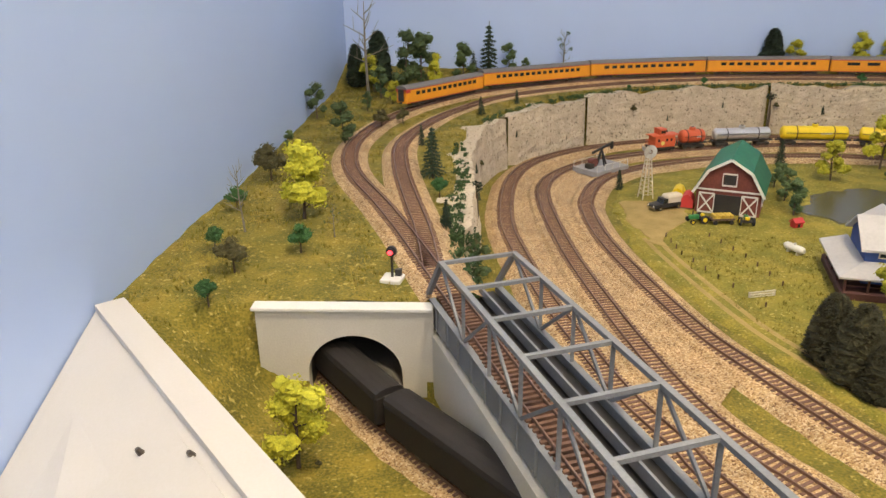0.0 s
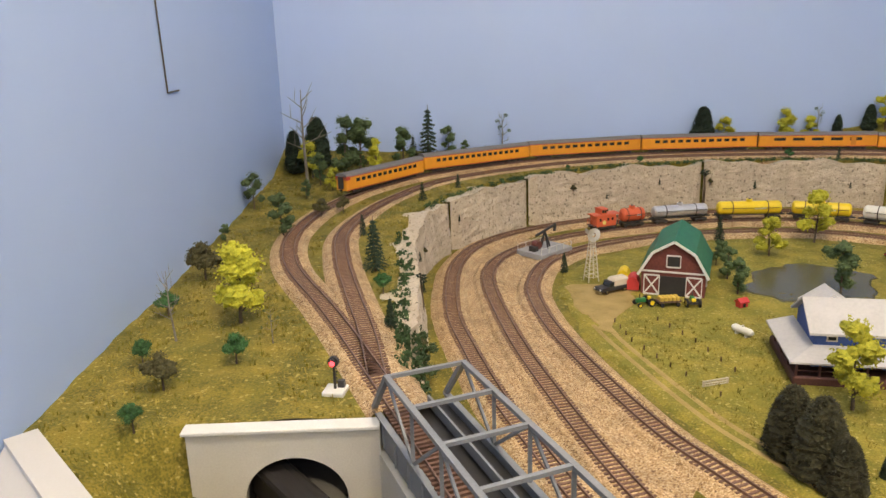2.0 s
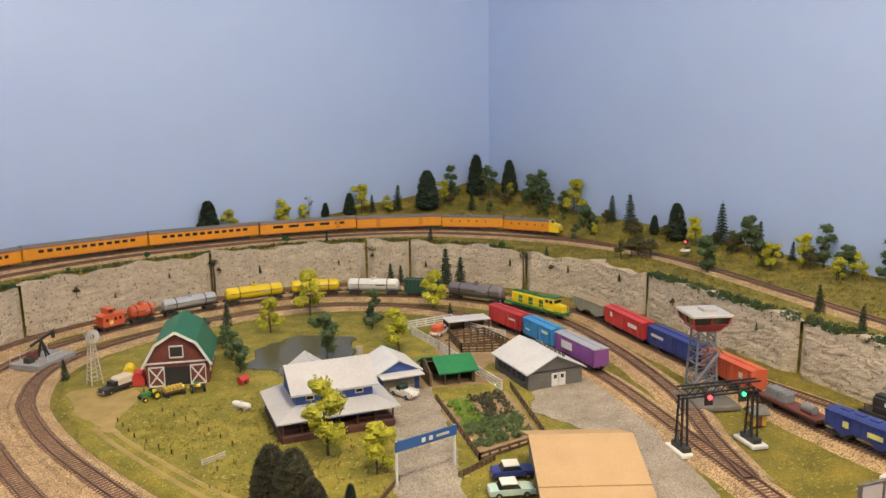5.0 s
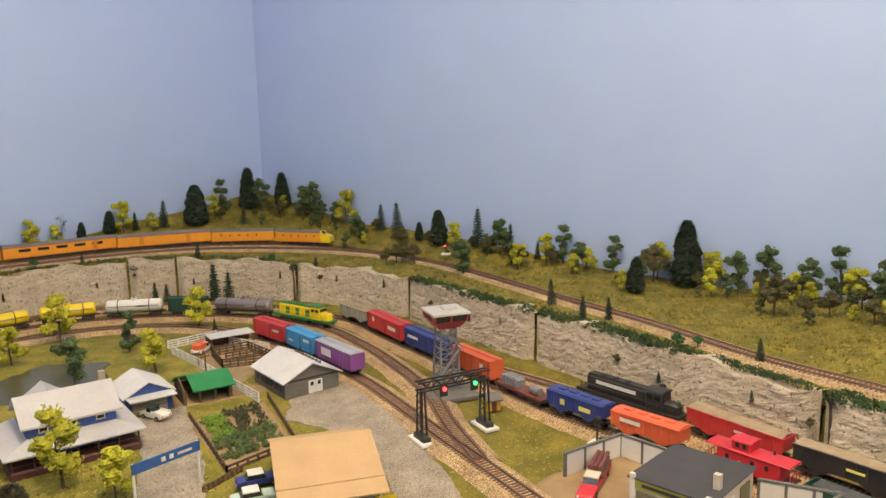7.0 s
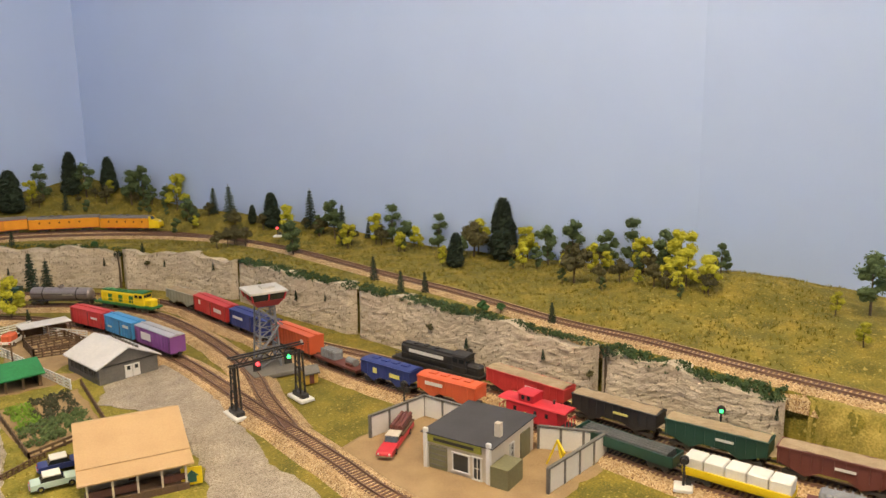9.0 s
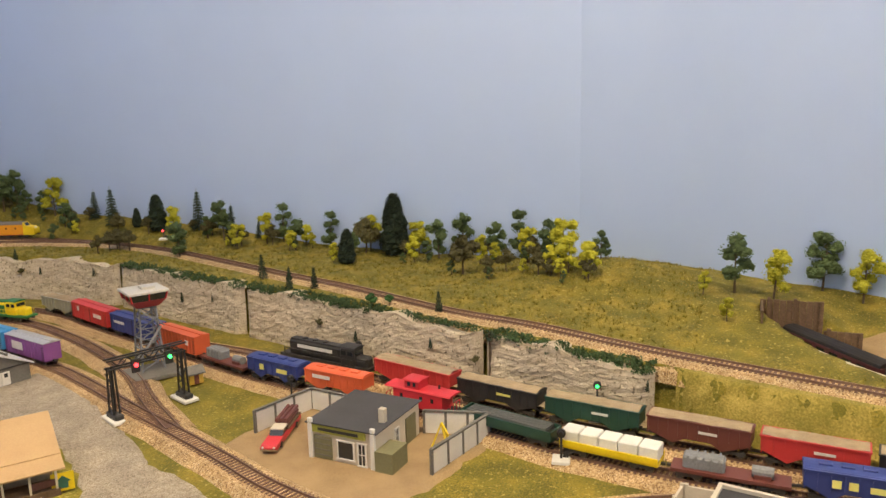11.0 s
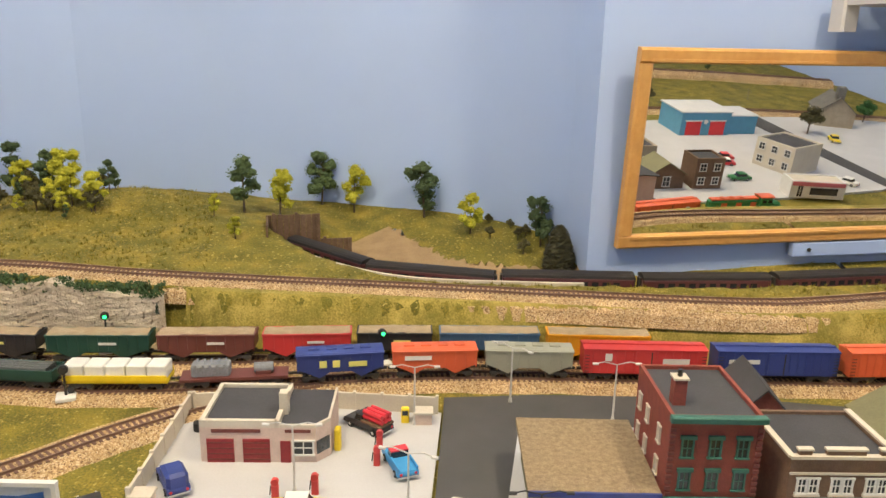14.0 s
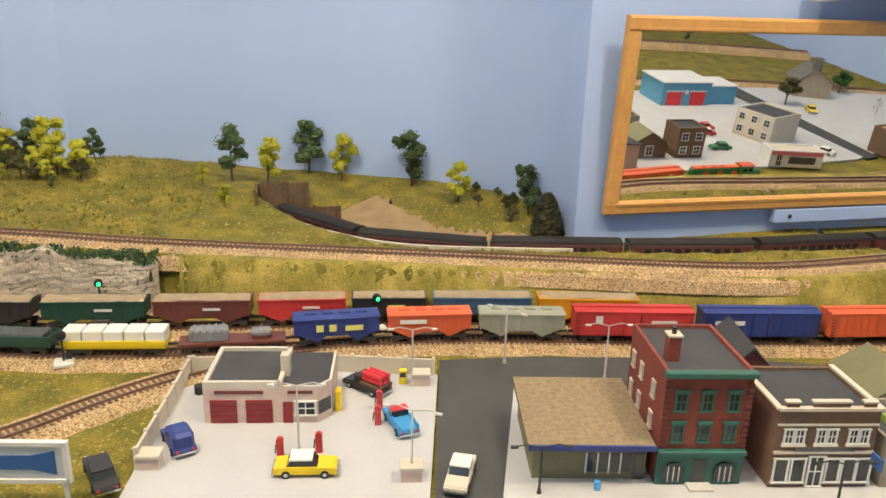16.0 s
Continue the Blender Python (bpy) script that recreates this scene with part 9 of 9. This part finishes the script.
for k, (px, py) in enumerate(((-0.34, 8.4), (6.1, 15.3), (10.0, 14.65), (12.2, 11.35), (10.3, -0.95))):
    i = int(nearest_s(CLIFF, px, py) / 0.06)
    nn = sides(CLIFF)[i]
    vine = thing("dead_vine", CLIFF[i, 0] - nn[0] * 0.12, CLIFF[i, 1] - nn[1] * 0.12, 0.0, 0, "dark dead vine hanging in a cliff joint", "vine", "cliff vines")
    part("stem", Mesh().rod((0, 0, 0), (0.02, 0.02, 0.45), 0.03, 0.022, 6).rod((0.02, 0.02, 0.45), (0, 0.03, 0.86), 0.022, 0.012, 6), BARK, vine)
    vm = Mesh()
    leaves(vm, (0, 0, 0.82), 0.1, 90, 0.02, rs, 0.7)
    part("leaf_tuft", vm, LEAF["D"], vine)


# ---- far town, seen in the mirror ----
def shop_block(p, q, depth, h, wall, roof, label, floors=1, n=3, name="town_building"):
    b, w = building(name, p, q, label, "building", 0.05, "far town buildings")
    flat_roofed(b, w, depth, h, wall, roof, parapet=0.05, t=0.04)
    for f in range(floors):
        for k in range(n):
            opening(b, "front", w * (k + 0.5) / n, 0.1 + f * 0.3, w / n * 0.45, 0.15, w, depth)
            opening(b, "back", w * (k + 0.5) / n, 0.1 + f * 0.3, w / n * 0.45, 0.15, w, depth)
    return b, w


fb, w = building("fire_station", (1.7, -17.0), (1.7, -14.8), "bright blue hall with white roof and two red doors", "fire station", 0.05)
fb.matrix_basis = pose(1.8 * D, -14.75 * D, 0.05 * D, 0, 0, -90) @ pose(0, 0, 0, 0, 0, 180) @ pose(-1.4 * D, 0, 0)
part("wall", Mesh().box(0.7, 0.6, 0.3, 1.4, 1.2, 0.6), BLUEWALL, fb)
part("roof", Mesh().box(0.7, 0.6, 0.615, 1.46, 1.26, 0.03), WHITEROOF, fb, "white roof")
part("annexe", Mesh().box(-0.42, 0.55, 0.24, 0.84, 0.9, 0.48), BLUEWALL, fb)
part("annexe_roof", Mesh().box(-0.42, 0.55, 0.495, 0.86, 0.96, 0.03), WHITEROOF, fb, "white roof")
for u in (0.36, 1.04):
    dr = part("door", Mesh().box(u, -0.006, 0.19, 0.42, 0.02, 0.36), DOORBRIGHT, fb, "bright red door")
    part("door_frame", Mesh().box(u, -0.002, 0.385, 0.48, 0.03, 0.03), WHITEPAINT, dr)
part("emblem", Mesh().rod((0.7, -0.002, 0.36), (0.7, -0.012, 0.36), 0.06, n=14), WHITEPAINT, fb, "plain round pale emblem")
church, w = building("church", (1.3, -20.3), (0.9, -19.4), "grey church with a steep roof and small belfry", "church", 0.05)
gable(church, w, 1.1, 0.42, 0.4, TANWALL, GREYWALL, along_x=False)
part("belfry", Mesh().box(w / 2, 0.15, 0.9, 0.22, 0.22, 0.4), GREYWALL, church)
for k in range(3):
    opening(church, "left", 0.25 + k * 0.3, 0.12, 0.12, 0.22, w, 1.1)
    opening(church, "right", 0.25 + k * 0.3, 0.12, 0.12, 0.22, w, 1.1)
shop_block((4.95, -15.85), (4.0, -15.5), 1.0, 0.6, CREAM, DARKROOF, "cream two-storey office with dark flat roof", 2)
diner, w = building("diner", (5.95, -16.2), (5.7, -15.1), "small white diner with a pink sign band", "diner", 0.05)
diner.matrix_basis = pose(5.7 * D, -15.1 * D, 0.05 * D, 0, 0, -78)
flat_roofed(diner, 1.15, 0.5, 0.34, WHITEPAINT, CREAM, parapet=0.03)
part("sign_band", Mesh().box(0.57, 0.51, 0.31, 1.1, 0.02, 0.08), paint("pink_band", (0.6, 0.16, 0.2)), diner)
opening(diner, "back", 0.7, 0.08, 0.6, 0.16, 1.15, 0.5, bars_n=0)
opening(diner, "back", 0.2, 0.03, 0.12, 0.24, 1.15, 0.5, name="door")
opening(diner, "front", 0.6, 0.08, 0.6, 0.16, 1.15, 0.5)
gh, w = building("gabled_house", (5.0, -12.75), (5.0, -12.05), "small brown gabled house with an olive roof", "house", 0.05)
gh.matrix_basis = pose(5.55 * D, -12.9 * D, 0.05 * D, 0, 0, 90)
gable(gh, 0.8, 0.7, 0.32, 0.24, DKBRICK, OLIVE, along_x=False)
opening(gh, "front", 0.4, 0.06, 0.16, 0.2, 0.8, 0.7)
tall, w = shop_block((5.6, -13.75), (5.6, -13.1), 0.6, 0.62, DKBRICK, DARKROOF, "narrow brown brick building with parapet", 2, 2)
shop_block((4.2, -12.9), (4.2, -11.6), 0.7, 0.45, TANWALL, DARKROOF, "tan block with parapet roof", 1, 3)
shop_block((5.35, -18.2), (5.05, -19.75), 1.2, 0.55, DKBRICK, TANROOF, "dark brick store with a tan roof", 1, 4)
shop_block((2.2, -13.2), (2.2, -12.2), 0.8, 0.55, TANWALL, GREYWALL, "weathered tan two-storey town warehouse", 2, 3)
setting("town_lot", Mesh().prism([(5.95, -11.95), (6.35, -12.2), (6.2, -15.0), (5.9, -17.5), (5.3, -18.8), (4.4, -23.5), (0.2, -23.5), (0.0, -17.0), (0.8, -12.0), (3.6, -11.2)][::-1], 0.0, 0.05), LOT, "pale grey concrete town lots", "pavement")
setting("town_street", Mesh().prism([(0.1, -17.45), (5.9, -17.75), (5.8, -18.15), (0.1, -18.15)][::-1], 0.0, 0.056), ASPHALT, "dark asphalt town street", "road")
for x, y, rz, mt, lab in ((3.7, -14.9, 100, RED, "red sedan car parked in the lot"), (4.1, -14.7, 100, CABRED, "red and white sedan car parked in the lot"), (5.1, -14.5, 90, GREEN, "green pickup parked behind the diner"), (2.4, -18.9, 20, YELLOW, "yellow sedan car by the church"), (5.5, -16.9, 150, WHITE, "white delivery pickup on the street")):
    road_car(x, y, rz, mt, lab, roof=WHITE if "white" in lab else None)
rl = curve([(-0.4, -11.0, 0.1), (-0.7, -15.0, 0.1), (-0.4, -19.0, 0.1), (0.6, -23.0, 0.1)])
track("far_town_track", rl, "brown-tied track behind the town")
rl2 = curve([(-5.4, -10.0, 0.22), (-5.6, -15.0, 0.22), (-5.2, -19.0, 0.22), (-4.0, -23.5, 0.22)])
track("far_hill_track", rl2, "brown-tied track on a grassy bank beyond the town")
for k, (x, y, h, kd) in enumerate(((1.7, -18.6, 0.8, "B"), (0.6, -21.2, 0.7, "K"), (-1.6, -15.5, 0.45, "B"), (-1.9, -19.0, 0.4, "N"), (-5.9, -15.2, 0.4, "B"), (-6.2, -20.0, 0.5, "G"), (2.8, -20.6, 0.5, "N"))):
    tree(x, y, h, kd, 500 + k, z=0.05)
